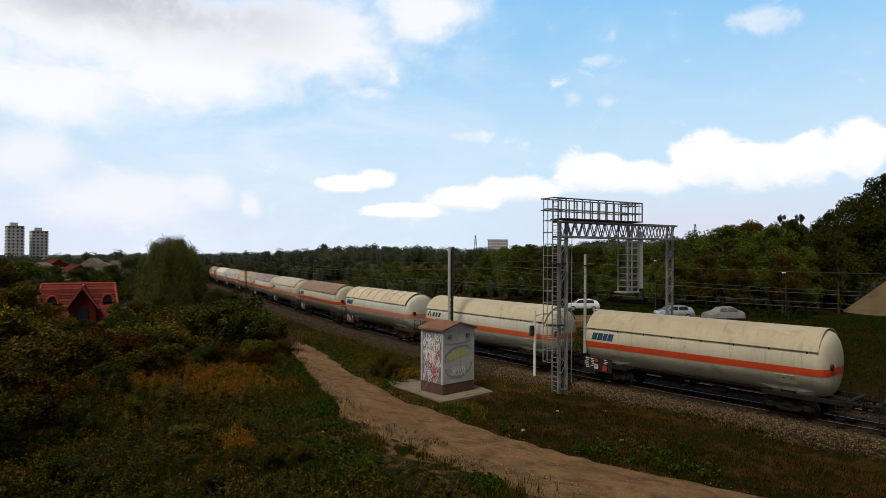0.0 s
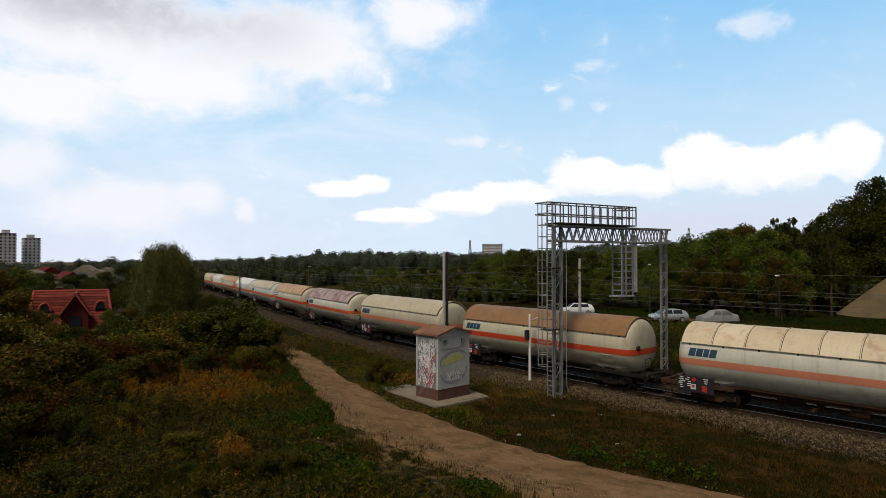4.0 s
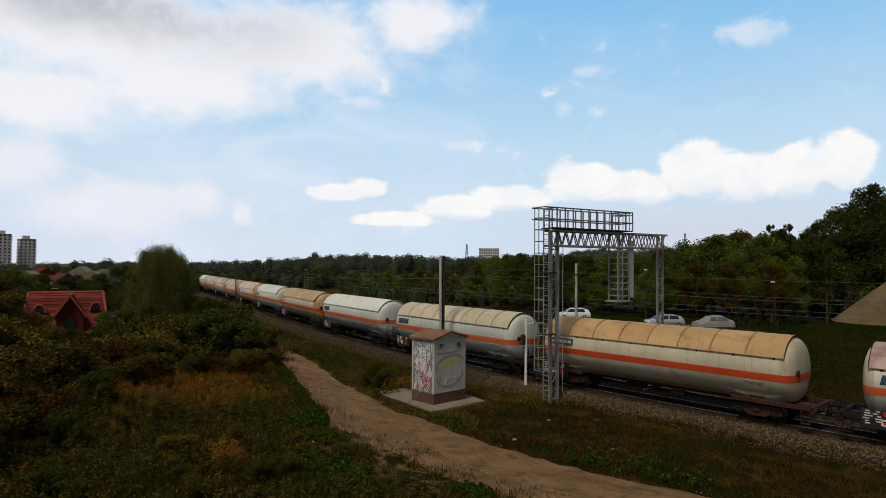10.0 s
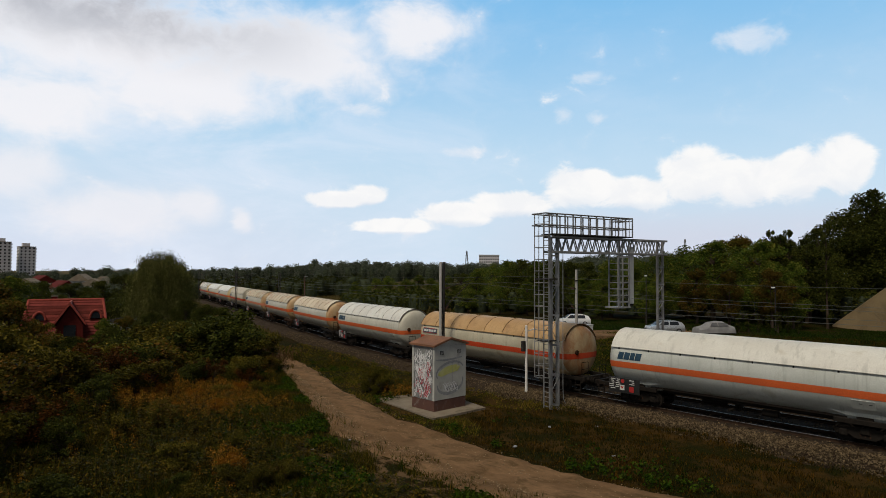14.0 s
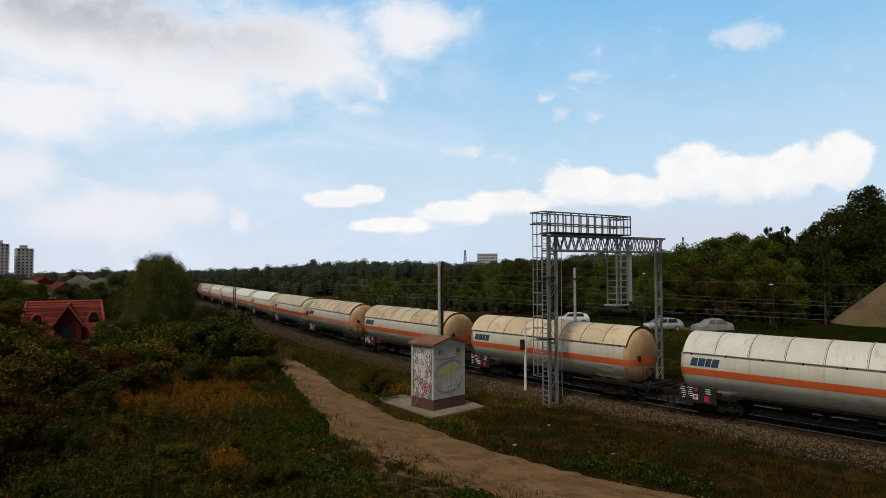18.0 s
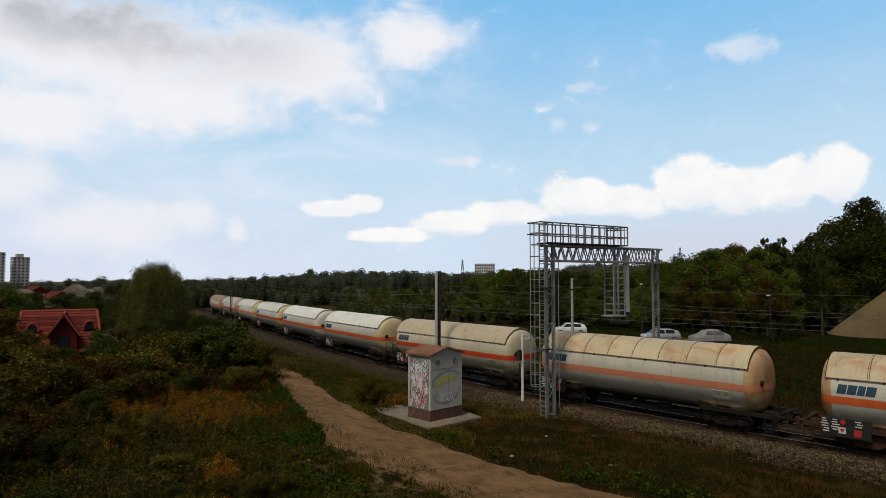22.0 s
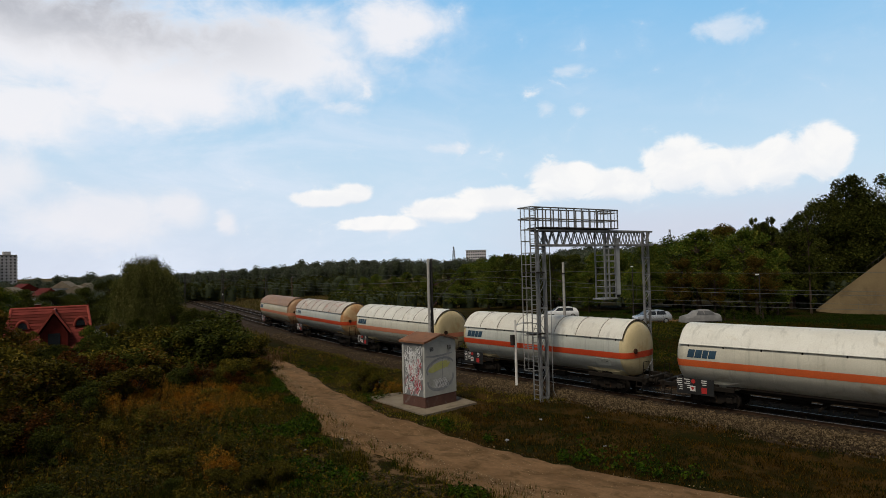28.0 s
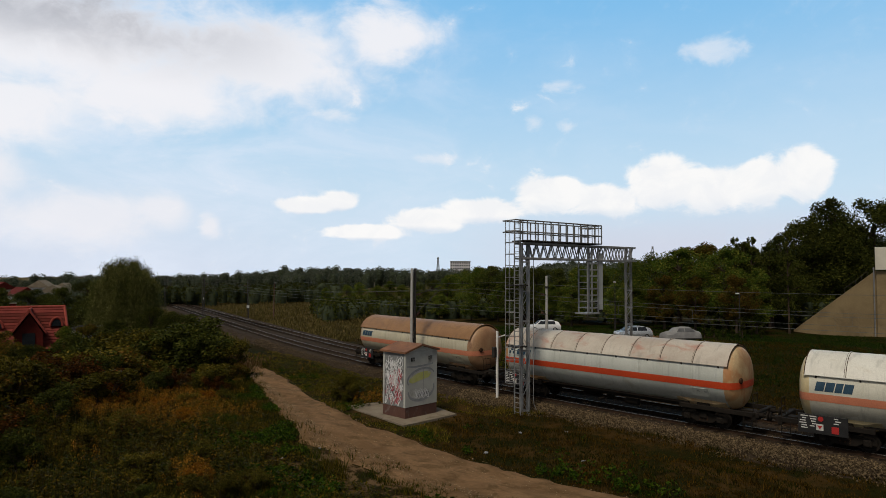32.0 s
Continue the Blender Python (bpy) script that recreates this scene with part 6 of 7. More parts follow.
def make_weeds():
    """Tall weeds: stalks with leaves, and goldenrod with plumes, thick on the waste ground."""
    rng = np.random.default_rng(22)
    n = 16000
    az = np.radians(rng.uniform(-2, 46, n))
    d = rng.uniform(0, 1, n) ** 0.75 * 52 + 15
    x, y = d * np.sin(az), d * np.cos(az)
    ok, s, off = clear_of(x, y)
    a, b = path_edges(y)
    west = x < a - 1.3
    patch = np.array([noise.noise((px * 0.16, py * 0.16, 3.3)) for px, py in zip(x, y)])
    ok &= (west & (patch > -0.35)) | ((x > b + 0.8) & (patch > 0.12) & (y > 30) & (off < -4.5))
    x, y, patch, west = x[ok], y[ok], patch[ok], west[ok]
    z = height(x, y)
    n = len(x)
    tall = rng.uniform(0.45, 1.15, n) * np.where(west, 1.0, 0.65) * (1.0 + 0.35 * np.clip(patch, -0.5, 0.8))
    edge = np.clip((path_edges(y)[0] - x) / 6.0, 0.35, 1.0)
    tall *= np.where(west, edge, 1.0)
    leaf_v, stalk_v, plume_v = [], [], []
    az_at, far = np.degrees(np.arctan2(x, y)), np.hypot(x, y)
    bed = np.exp(-((az_at - 25.5) / 3.4) ** 2 - ((far - 43.0) / 7.0) ** 2) + 0.9 * np.exp(-((az_at - 20.0) / 3.0) ** 2 - ((far - 46.0) / 6.0) ** 2) + 0.7 * np.exp(-((az_at - 26.0) / 1.4) ** 2 - ((far - 28.5) / 2.0) ** 2)
    gold = (0.70 * bed - 0.20 + np.array([noise.noise((px * 0.2 + 7, py * 0.2, 9.1)) for px, py in zip(x, y)]) + rng.normal(size=n) * 0.20 > 0.12) & ((far > 36) | (bed > 0.25) | (rng.random(n) < 0.12))
    for i in range(n):
        base = np.array([x[i], y[i], z[i] - 0.04])
        top = base + np.array([rng.normal() * 0.13, rng.normal() * 0.13, tall[i]])
        w = np.array([0.010, 0.010, 0])
        stalk_v += [base - w, base + w, top + w * 0.4, top - w * 0.4]
        for j in range(13):
            t = rng.uniform(0.12, 0.98)
            c = base + (top - base) * t
            ang = rng.uniform(0, 6.283)
            out = np.array([math.cos(ang), math.sin(ang), rng.uniform(-0.3, 0.7)]) * rng.uniform(0.09, 0.20)
            sd = np.array([-math.sin(ang), math.cos(ang), rng.uniform(-0.5, 0.5)]) * rng.uniform(0.02, 0.045)
            leaf_v += [c, c + out * 0.5 + sd, c + out, c + out * 0.5 - sd]
        if gold[i]:
            for j in range(40):
                c = top + np.array([rng.normal() * 0.075, rng.normal() * 0.075, rng.uniform(-0.34, 0.12)])
                ang = rng.uniform(0, 6.283)
                u = np.array([math.cos(ang) * 0.6, math.sin(ang) * 0.6, 1.0]) * rng.uniform(0.014, 0.036)
                v2 = np.array([-math.sin(ang), math.cos(ang), 0.3]) * rng.uniform(0.009, 0.020)
                plume_v += [c - u, c + v2, c + u, c - v2]
    for name, vs, mat, lab in (("weed_leaves", leaf_v, WEED, "leafy tall weeds, green and yellowing"), ("weed_stalks", stalk_v, STALK, "dry brown weed stalks"),
                               ("goldenrod_plumes", plume_v, PLUME, "faded yellow-orange goldenrod plumes")):
        v = np.array(vs)
        tagged(new(name, quick(name, v, np.arange(len(v)).reshape(-1, 4), mat)), lab, "weeds", kind="stuff")


def make_lush():
    """Low broad-leaved weeds along the path and among the grass."""
    rng = np.random.default_rng(23)
    n = 4200
    y = rng.uniform(10, 50, n)
    a, b = path_edges(y)
    x = np.where(rng.random(n) < 0.86, a - np.abs(rng.normal(size=n)) * 2.6 - 0.2, b + np.abs(rng.normal(size=n)) * 1.8 + 0.3)
    ok, s, off = clear_of(x, y)
    patch = np.array([noise.noise((px * 0.35, py * 0.35, 1.7)) for px, py in zip(x, y)])
    ok &= (patch > 0.0) & ~((x > a - 3.4) & (x < b) & (y < 28) & (patch < 0.34))
    x, y = x[ok], y[ok]
    c = np.stack([x, y, height(x, y) + rng.uniform(0.05, 0.30, len(x))], 1)
    v, q = leaves(c, np.full(len(x), 0.24), len(x) * 16, 0.075, 23)
    tagged(new("low_weeds", quick("low_weeds", v, q, LUSH)), "lush green low weeds beside the path", "weeds", kind="stuff")


def make_reeds():
    """Dry pinkish reeds in clumps where the path bends away, and among the weeds."""
    rng = np.random.default_rng(29)
    vs = []
    for az0, d0, sp, n in ((27.6, 64.0, 1.6, 420), (29.4, 62.0, 1.2, 220), (24.0, 55.0, 1.6, 90), (16.5, 50.0, 1.6, 80)):
        cx, cy = spot(az0, d0)
        for i in range(n):
            x, y = cx + rng.normal() * sp, cy + rng.normal() * sp
            z, tall = land(x, y), rng.uniform(0.5, 1.25)
            top = np.array([x + rng.normal() * 0.16, y + rng.normal() * 0.16, z + tall])
            base = np.array([x, y, z - 0.03])
            w = np.array([0.012, -0.012, 0])
            vs += [base - w, base + w, top + w * 0.5, top - w * 0.5]
            for j in range(3):
                c = top + np.array([rng.normal() * 0.05, rng.normal() * 0.05, rng.uniform(-0.25, 0.08)])
                u = np.array([rng.normal() * 0.04, rng.normal() * 0.04, 0.12])
                v2 = np.array([rng.normal() * 0.03, rng.normal() * 0.03, 0.0])
                vs += [c - u, c + v2, c + u, c - v2]
    v = np.array(vs)
    tagged(new("dry_reeds", quick("dry_reeds", v, np.arange(len(v)).reshape(-1, 4), REED)), "clumps of dry pinkish brown reeds", "reeds", kind="stuff")


def make_lawn():
    """Longer grass on the lawn and bank beyond the tracks."""
    rng = np.random.default_rng(30)
    n = 24000
    az = np.radians(rng.uniform(52, 85, n))
    d = rng.uniform(52, 103, n)
    x, y = d * np.sin(az), d * np.cos(az)
    s, off = beside(x, y)
    ok = off > SPACING + 4.5
    x, y = x[ok], y[ok]
    n, k = len(x), 4
    z = height(x, y)
    bx, by = x[:, None] + rng.normal(size=(n, k)) * 0.2, y[:, None] + rng.normal(size=(n, k)) * 0.2
    a, wdt, tz = rng.uniform(0, 6.283, (n, k)), rng.uniform(0.03, 0.06, (n, k)), rng.uniform(0.07, 0.20, (n, k))
    zb = np.broadcast_to(z[:, None], (n, k))
    lean = rng.normal(size=(n, k, 2)) * 0.15
    p0 = np.stack([bx - np.cos(a) * wdt, by - np.sin(a) * wdt, zb - 0.05], 2)
    p1 = np.stack([bx + np.cos(a) * wdt, by + np.sin(a) * wdt, zb - 0.05], 2)
    p2 = np.stack([bx + lean[:, :, 0], by + lean[:, :, 1], zb + tz], 2)
    v = np.stack([p0, p1, p2], 2).reshape(-1, 3)
    tagged(new("lawn_grass", quick("lawn_grass", v, np.arange(len(v)).reshape(-1, 3), LAWN)), "dark green lawn grass beyond the tracks", "grass", kind="stuff")


def make_pebbles():
    """Small stones and clods on the path."""
    rng = np.random.default_rng(31)
    n = 7500
    y = rng.uniform(6, 50, n)
    a, b = path_edges(y)
    t = rng.random(n)
    t = np.where(rng.random(n) < 0.55, t * 0.35, t)
    x = a + (b - a) * t
    z = height(x, y) + 0.13
    ring = np.array([(1, 0, 0), (0.3, 0.9, 0.1), (-0.8, 0.5, 0), (-0.7, -0.6, 0.1), (0.4, -0.9, 0), (0, 0, 0.8)])
    tri = np.array([(0, 1, 5), (1, 2, 5), (2, 3, 5), (3, 4, 5), (4, 0, 5)])
    size = rng.uniform(0.010, 0.036, (n, 1, 1)) * np.array([1.2, 1.0, 0.8])
    v = (np.stack([x, y, z], 1)[:, None, :] + ring * size).reshape(-1, 3)
    f = (np.arange(n)[:, None, None] * 6 + tri).reshape(-1, 3)
    tagged(new("path_pebbles", quick("path_pebbles", v, f, PEBBLE)), "small stones and clods on the dirt path", "stones", kind="stuff")


def make_field():
    """Dry tufts on the field beyond the line."""
    rng = np.random.default_rng(33)
    n = 16000
    az, d = np.radians(rng.uniform(20, 46, n)), rng.uniform(85, 210, n)
    x, y = d * np.sin(az), d * np.cos(az)
    s, off = beside(x, y)
    ok = (off > SPACING + 3.5) | ((off < -4.0) & (off > -12))
    x, y = x[ok], y[ok]
    n, k = len(x), 4
    zb = np.broadcast_to(height(x, y)[:, None], (n, k))
    bx, by = x[:, None] + rng.normal(size=(n, k)) * 0.35, y[:, None] + rng.normal(size=(n, k)) * 0.35
    a, wdt, tz = rng.uniform(0, 6.283, (n, k)), rng.uniform(0.06, 0.14, (n, k)), rng.uniform(0.2, 0.7, (n, k))
    p0 = np.stack([bx - np.cos(a) * wdt, by - np.sin(a) * wdt, zb - 0.05], 2)
    p1 = np.stack([bx + np.cos(a) * wdt, by + np.sin(a) * wdt, zb - 0.05], 2)
    p2 = np.stack([bx + rng.normal(size=(n, k)) * 0.15, by + rng.normal(size=(n, k)) * 0.15, zb + tz], 2)
    v = np.stack([p0, p1, p2], 2).reshape(-1, 3)
    tagged(new("field_grass", quick("field_grass", v, np.arange(len(v)).reshape(-1, 3), FIELD_GRASS)), "dry straw coloured grass on the far field", "grass", kind="stuff")


def make_litter():
    """Crumpled scraps of pale paper and plastic in the grass."""
    for i, (x, y, size) in enumerate(((24.5, 19.4, 0.30), (28.4, 20.1, 0.22), (30.2, 35.9, 0.28), (30.9, 18.7, 0.20), (26.3, 15.0, 0.20), (19.2, 25.8, 0.18), (16.8, 25.5, 0.20))):
        rng, size = random.Random(90 + i), size * 0.6
        vs, fs = [], []
        for a in range(5):
            for b in range(4):
                lift = 0.05 + rng.uniform(0.0, 0.5) * size
                vs.append(((a / 4 - 0.5) * size * 1.3 + rng.uniform(-0.03, 0.03), (b / 3 - 0.5) * size + rng.uniform(-0.03, 0.03), lift))
        fs = [(a * 4 + b, a * 4 + b + 1, a * 4 + b + 5, a * 4 + b + 4) for a in range(4) for b in range(3)]
        under = [(px, py, pz - 0.02) for px, py, pz in vs]
        g = Geo().add(vs, fs).add(under, fs)
        solid("litter_scrap", g, SPRAY_DARK, "crumpled scrap of white litter in the grass", "litter", m=pose(x, y, land(x, y) + 0.04, 0, 0, 40 * i))


make_field()
make_reeds()
make_lawn()
make_pebbles()
make_grass()
make_weeds()
make_lush()
# the patterns that were copied are taken away
for proto in (*BROAD, SLIM, *SHRUB):
    for o in (*proto.children_recursive, proto):
        bpy.data.objects.remove(o)

# ---- the freight train ----
def tank_paint(name, a, b, stain, amount, rough=0.5):
    return surface(name, a, b, rough, scale=0.8, stretch=(1.0, 0.5, 0.6), stain=stain, amount=amount, stain_scale=1.1, fine=18.0, bump=0.04, own=0.06, streak=tuple(0.5 * x for x in a))


CREAM = tank_paint("cream_tank_paint", (0.49, 0.450, 0.338), (0.41, 0.375, 0.280), (0.27, 0.20, 0.12), 0.22)
WHITE = tank_paint("white_tank_paint", (0.55, 0.535, 0.455), (0.47, 0.455, 0.385), (0.31, 0.26, 0.18), 0.18)
BLUISH = tank_paint("bluish_white_tank_paint", (0.51, 0.535, 0.505), (0.43, 0.455, 0.425), (0.28, 0.26, 0.20), 0.18)
SH_CREAM = tank_paint("cream_shade", (0.50, 0.44, 0.31), (0.43, 0.37, 0.26), (0.31, 0.23, 0.14), 0.25)
SH_WHITE = tank_paint("white_shade", (0.68, 0.68, 0.63), (0.60, 0.59, 0.54), (0.44, 0.40, 0.32), 0.12)
SH_BROWN = tank_paint("brown_shade", (0.260, 0.140, 0.058), (0.200, 0.104, 0.044), (0.13, 0.066, 0.034), 0.3)
SH_TAN = tank_paint("tan_shade", (0.48, 0.31, 0.145), (0.40, 0.245, 0.105), (0.24, 0.135, 0.06), 0.4)
SH_PATCHED = tank_paint("patched_shade", (0.56, 0.46, 0.30), (0.44, 0.40, 0.28), (0.42, 0.22, 0.10), 0.55)
SH_MOTTLED = tank_paint("red_mottled_shade", (0.40, 0.31, 0.27), (0.32, 0.225, 0.20), (0.185, 0.070, 0.062), 0.8)
SH_STAINED = tank_paint("stained_shade", (0.62, 0.53, 0.38), (0.56, 0.46, 0.31), (0.40, 0.23, 0.15), 0.36)
END_RUST = tank_paint("rusty_end_paint", (0.50, 0.38, 0.22), (0.42, 0.27, 0.13), (0.33, 0.135, 0.045), 0.75)
END_YELLOW = tank_paint("yellowed_end_paint", (0.56, 0.47, 0.28), (0.50, 0.41, 0.23), (0.36, 0.22, 0.09), 0.3)
SH_BLOTCHED = tank_paint("blotched_shade", (0.50, 0.46, 0.40), (0.40, 0.35, 0.30), (0.36, 0.14, 0.10), 0.38)
END_BROWN = tank_paint("brown_end_paint", (0.36, 0.22, 0.12), (0.26, 0.135, 0.070), (0.11, 0.05, 0.03), 0.3)
ST_RED = surface("red_stripe", (0.58, 0.065, 0.018), (0.50, 0.055, 0.016), 0.5, scale=1.0, fine=18.0)
ST_ORANGE = surface("orange_stripe", (0.66, 0.125, 0.032), (0.58, 0.11, 0.03), 0.5, scale=1.0, fine=18.0)
ST_PINK = surface("faded_orange_stripe", (0.62, 0.225, 0.125), (0.56, 0.20, 0.115), 0.55, scale=1.0, fine=18.0)
FRAME = surface("grimy_black_frame", (0.014, 0.012, 0.010), (0.020, 0.016, 0.013), 0.8, 0.1, scale=2.0, stain=(0.026, 0.016, 0.010), amount=0.2, spec=0.1)
FRAME_RUST = surface("rust_brown_frame", (0.055, 0.028, 0.016), (0.036, 0.019, 0.012), 0.85, 0.0, scale=1.5, spec=0.1)
WHEEL_STEEL = surface("wheel_steel", (0.022, 0.018, 0.015), (0.014, 0.012, 0.010), 0.75, 0.2, scale=3.0, spec=0.1)
TREAD = surface("wheel_tread", (0.34, 0.32, 0.30), (0.28, 0.27, 0.26), 0.35, 0.9)
MARK_BLUE = surface("faded_blue_mark", (0.020, 0.050, 0.085), (0.030, 0.066, 0.105), 0.55, scale=2.0, spec=0.2)
MARK_BLACK = surface("black_plate", (0.012, 0.012, 0.013), (0.02, 0.02, 0.02), 0.5)
MARK_SLATE = surface("slate_plate", (0.070, 0.085, 0.105), (0.050, 0.060, 0.078), 0.55)
MARK_WHITE = surface("white_mark", (0.62, 0.62, 0.60), (0.5, 0.5, 0.48), 0.55)
MARK_RED = surface("red_plate", (0.42, 0.025, 0.022), (0.34, 0.02, 0.02), 0.5)
MARK_ORANGE = surface("orange_plate", (0.55, 0.14, 0.02), (0.48, 0.12, 0.02), 0.5)
HOSE = surface("rubber_hose", (0.02, 0.02, 0.02), (0.03, 0.03, 0.03), 0.8)

AXIS, RAD = 2.75, 1.72
FIT, WHEELS = {}, []


def shared(key, build):
    if key not in FIT:
        FIT[key] = build()
    return FIT[key]


def bogie(parent, y, frame_mat):
    b = part("bogie", shared(("bolster", frame_mat.name), lambda: Geo().box((0, 0, 0.62), (2.3, 0.42, 0.30), 0.04).box((0, 0, 0.82), (0.9, 0.7, 0.14), 0.03)
             .mesh("bogie", frame_mat)), None, parent, at=pose(0, y, 0))
    side = shared(("side", frame_mat.name), lambda: Geo().prism([(-1.25, 0.40), (-1.25, 0.66), (-0.62, 0.74), (-0.34, 0.80), (0.34, 0.80), (0.62, 0.74), (1.25, 0.66), (1.25, 0.40),
                  (0.75, 0.46), (0.42, 0.26), (-0.42, 0.26), (-0.75, 0.46)], "X", -0.06, 0.06).mesh("side_frame", frame_mat))
    axle_box = shared("axle_box", lambda: Geo().box((0, 0, 0.48), (0.22, 0.34, 0.34), 0.04).tube((-0.16, 0, 0.48), (0.0, 0, 0.48), 0.12, 14).mesh("axle_box", WHEEL_STEEL))

    def coil():
        g = Geo()
        for yy in (-0.2, 0.0, 0.2):
            for k in range(4):
                g.tube((0, yy, 0.34 + k * 0.075), (0, yy, 0.375 + k * 0.075), 0.075, 8)
        return g.mesh("spring", FRAME_RUST)
    spring = shared("spring", coil)
    prof = [(-0.06, 0.10), (-0.06, 0.16), (-0.015, 0.18), (-0.015, 0.36), (-0.065, 0.39), (-0.065, 0.458), (0.05, 0.462), (0.065, 0.485), (0.085, 0.485),
            (0.085, 0.39), (0.02, 0.36), (0.02, 0.18), (0.07, 0.16), (0.07, 0.10)]
    wheelset = shared("wheelset", lambda: Geo().tube((-1.0, 0, 0), (1.0, 0, 0), 0.085, 12).lathe([(-0.755 + a, r) for a, r in prof], "X", 28)
                      .lathe([(0.755 - a, r) for a, r in prof], "X", 28).mesh("wheelset", WHEEL_STEEL, True))
    for sx in (-1, 1):
        part("side_frame", side, None, b, at=pose(sx * 1.02, 0, 0))
        part("spring", spring, None, b, at=pose(sx * 1.02, 0, 0))
        for yy in (-0.9, 0.9):
            part("axle_box", axle_box, None, b, at=pose(sx * 1.06, yy, 0, 0, 0, 0 if sx < 0 else 180))
    for yy in (-0.9, 0.9):
        WHEELS.append(part("wheelset", wheelset, None, b, at=pose(0, yy, 0.46)))
    return b


def side_x(z, r=RAD):
    return math.sqrt(max(0.01, r * r - (z - AXIS) ** 2))


def tank_wagon(length, paint, shade, seamed, stripe, ends, mark, frame_mat, label):
    w = thing("tank_wagon", pose(0, 0, 0), label, "tank wagon", "wagons of the train")
    half = length / 2
    dome = 0.62
    # shell
    shell = half - dome
    rings = [(-shell, RAD)] + [(-shell + 2 * shell * i / 8, RAD) for i in range(1, 8)] + [(shell, RAD)]
    g = Geo().lathe(rings, "Y", 40, (0, 0, AXIS))
    g.f = g.f[:-2]
    tank = part("tank", g, paint, w, smooth=True)
    for i in range(1, 6):
        seams = Geo()
        y = -shell + 2 * shell * i / 6
        seams.lathe([(y - 0.02, RAD + 0.001), (y - 0.012, RAD + 0.006), (y + 0.012, RAD + 0.006), (y + 0.02, RAD + 0.001)], "Y", 40, (0, 0, AXIS))
        seams.f = seams.f[:-2]
        part("weld_seam", seams, paint, tank, smooth=True)
    prof = [(0.0, RAD), (0.16, RAD * 0.985), (0.32, RAD * 0.93), (0.44, RAD * 0.84), (0.53, RAD * 0.70), (0.585, RAD * 0.48), (0.61, RAD * 0.25), (0.62, 0.0001)]
    for s in (-1, 1):
        g = Geo().lathe([(s * (shell + a), r) for a, r in prof], "Y", 40, (0, 0, AXIS))
        g.f = g.f[:-1]
        part("tank_end", g, ends, w, smooth=True)
    part("end_flange", Geo().lathe([(-half + 0.10, 0.16), (-half - 0.03, 0.16), (-half - 0.05, 0.11)], "Y", 16, (-0.85, 0, AXIS - 0.05)), FRAME_RUST, w, "small rusty flange on the tank end")
    # stripe: a closed band round the tank at one height
    zs = (2.26, 2.44, 2.63)
    vs, fs = [], []
    outline = []
    for y in np.linspace(-shell, shell, 12):
        outline.append((-1, y, RAD))
    for a, r in prof[1:-1]:
        outline.append((-1, shell + a, r))
    back = [(1, y, r) for s0, y, r in reversed(outline)]
    ring = outline + back + [(1, -shell - a, r) for a, r in prof[1:-1]] + [(-1, -shell - a, r) for a, r in reversed(prof[1:-1])]
    zc = [(z, z - AXIS) for z in zs]
    for sg, y, r in ring:
        for z, dz in zc:
            rr = max(r, 0.45)
            x = math.sqrt(max(0.0025, rr * rr - dz * dz)) + 0.008
            push = 0.012 if abs(y) > shell + 0.01 else 0.0
            vs.append((sg * x, y + math.copysign(push, y), z))
    m = len(ring)
    for i in range(m):
        j = (i + 1) % m
        for k in range(2):
            fs.append((i * 3 + k, j * 3 + k, j * 3 + k + 1, i * 3 + k + 1))
    part("stripe", Geo().add(vs, fs), stripe, w, smooth=True)
    # sun shade
    r0, r1, lo = RAD + 0.075, RAD + 0.09, 24
    angs = [radians(lo + (180 - 2 * lo) * i / 14) for i in range(15)]
    span = half - 0.40

    def sheet(y0, y1):
        out = [(math.cos(a) * r1, AXIS + math.sin(a) * r1) for a in angs] + [(math.cos(a) * r0, AXIS + math.sin(a) * r0) for a in reversed(angs)]
        return Geo().prism(out, "Y", y0, y1)
    hood = part("sun_shade", Geo().prism([(math.cos(a) * (r0 - 0.01), AXIS + math.sin(a) * (r0 - 0.01)) for a in angs]
                                         + [(math.cos(a) * (r0 - 0.03), AXIS + math.sin(a) * (r0 - 0.03)) for a in reversed(angs)], "Y", -span + 0.05, span - 0.05), shade, w, smooth=True)
    count = 8 if seamed else 1
    for i in range(count):
        y0 = -span + 2 * span * i / count
        y1 = -span + 2 * span * (i + 1) / count
        part("shade_panel", sheet(y0 + 0.02, y1 - 0.02), shade, hood, smooth=True)
        if seamed and i:
            rib = [(math.cos(a) * (r1 + 0.03), AXIS + math.sin(a) * (r1 + 0.03)) for a in angs] + [(math.cos(a) * r1, AXIS + math.sin(a) * r1) for a in reversed(angs)]
            part("shade_rib", Geo().prism(rib, "Y", y0 - 0.022, y0 + 0.022), shade, hood, smooth=True)
            gap = [(math.cos(a) * (r1 + 0.012), AXIS + math.sin(a) * (r1 + 0.012)) for a in angs] + [(math.cos(a) * (r1 - 0.004), AXIS + math.sin(a) * (r1 - 0.004)) for a in reversed(angs)]
            part("shade_joint", Geo().prism(gap, "Y", y0 - 0.045, y0 + 0.045), FRAME_RUST, hood, smooth=True)
    for s in (-1, 1):
        c, sn = math.cos(radians(lo)), math.sin(radians(lo))
        part("shade_edge", Geo().box((s * c * (r1 + 0.005), 0, AXIS + sn * r1), (0.03, 2 * span, 0.03)), shade, hood)
        for i in range(8):
            y = -span + 0.5 + (2 * span - 1.0) * i / 7
            part("shade_clip", CLIP, None, hood, at=pose(s * c * (RAD + 0.02), y, AXIS + sn * RAD - 0.03))
        yy = span * s
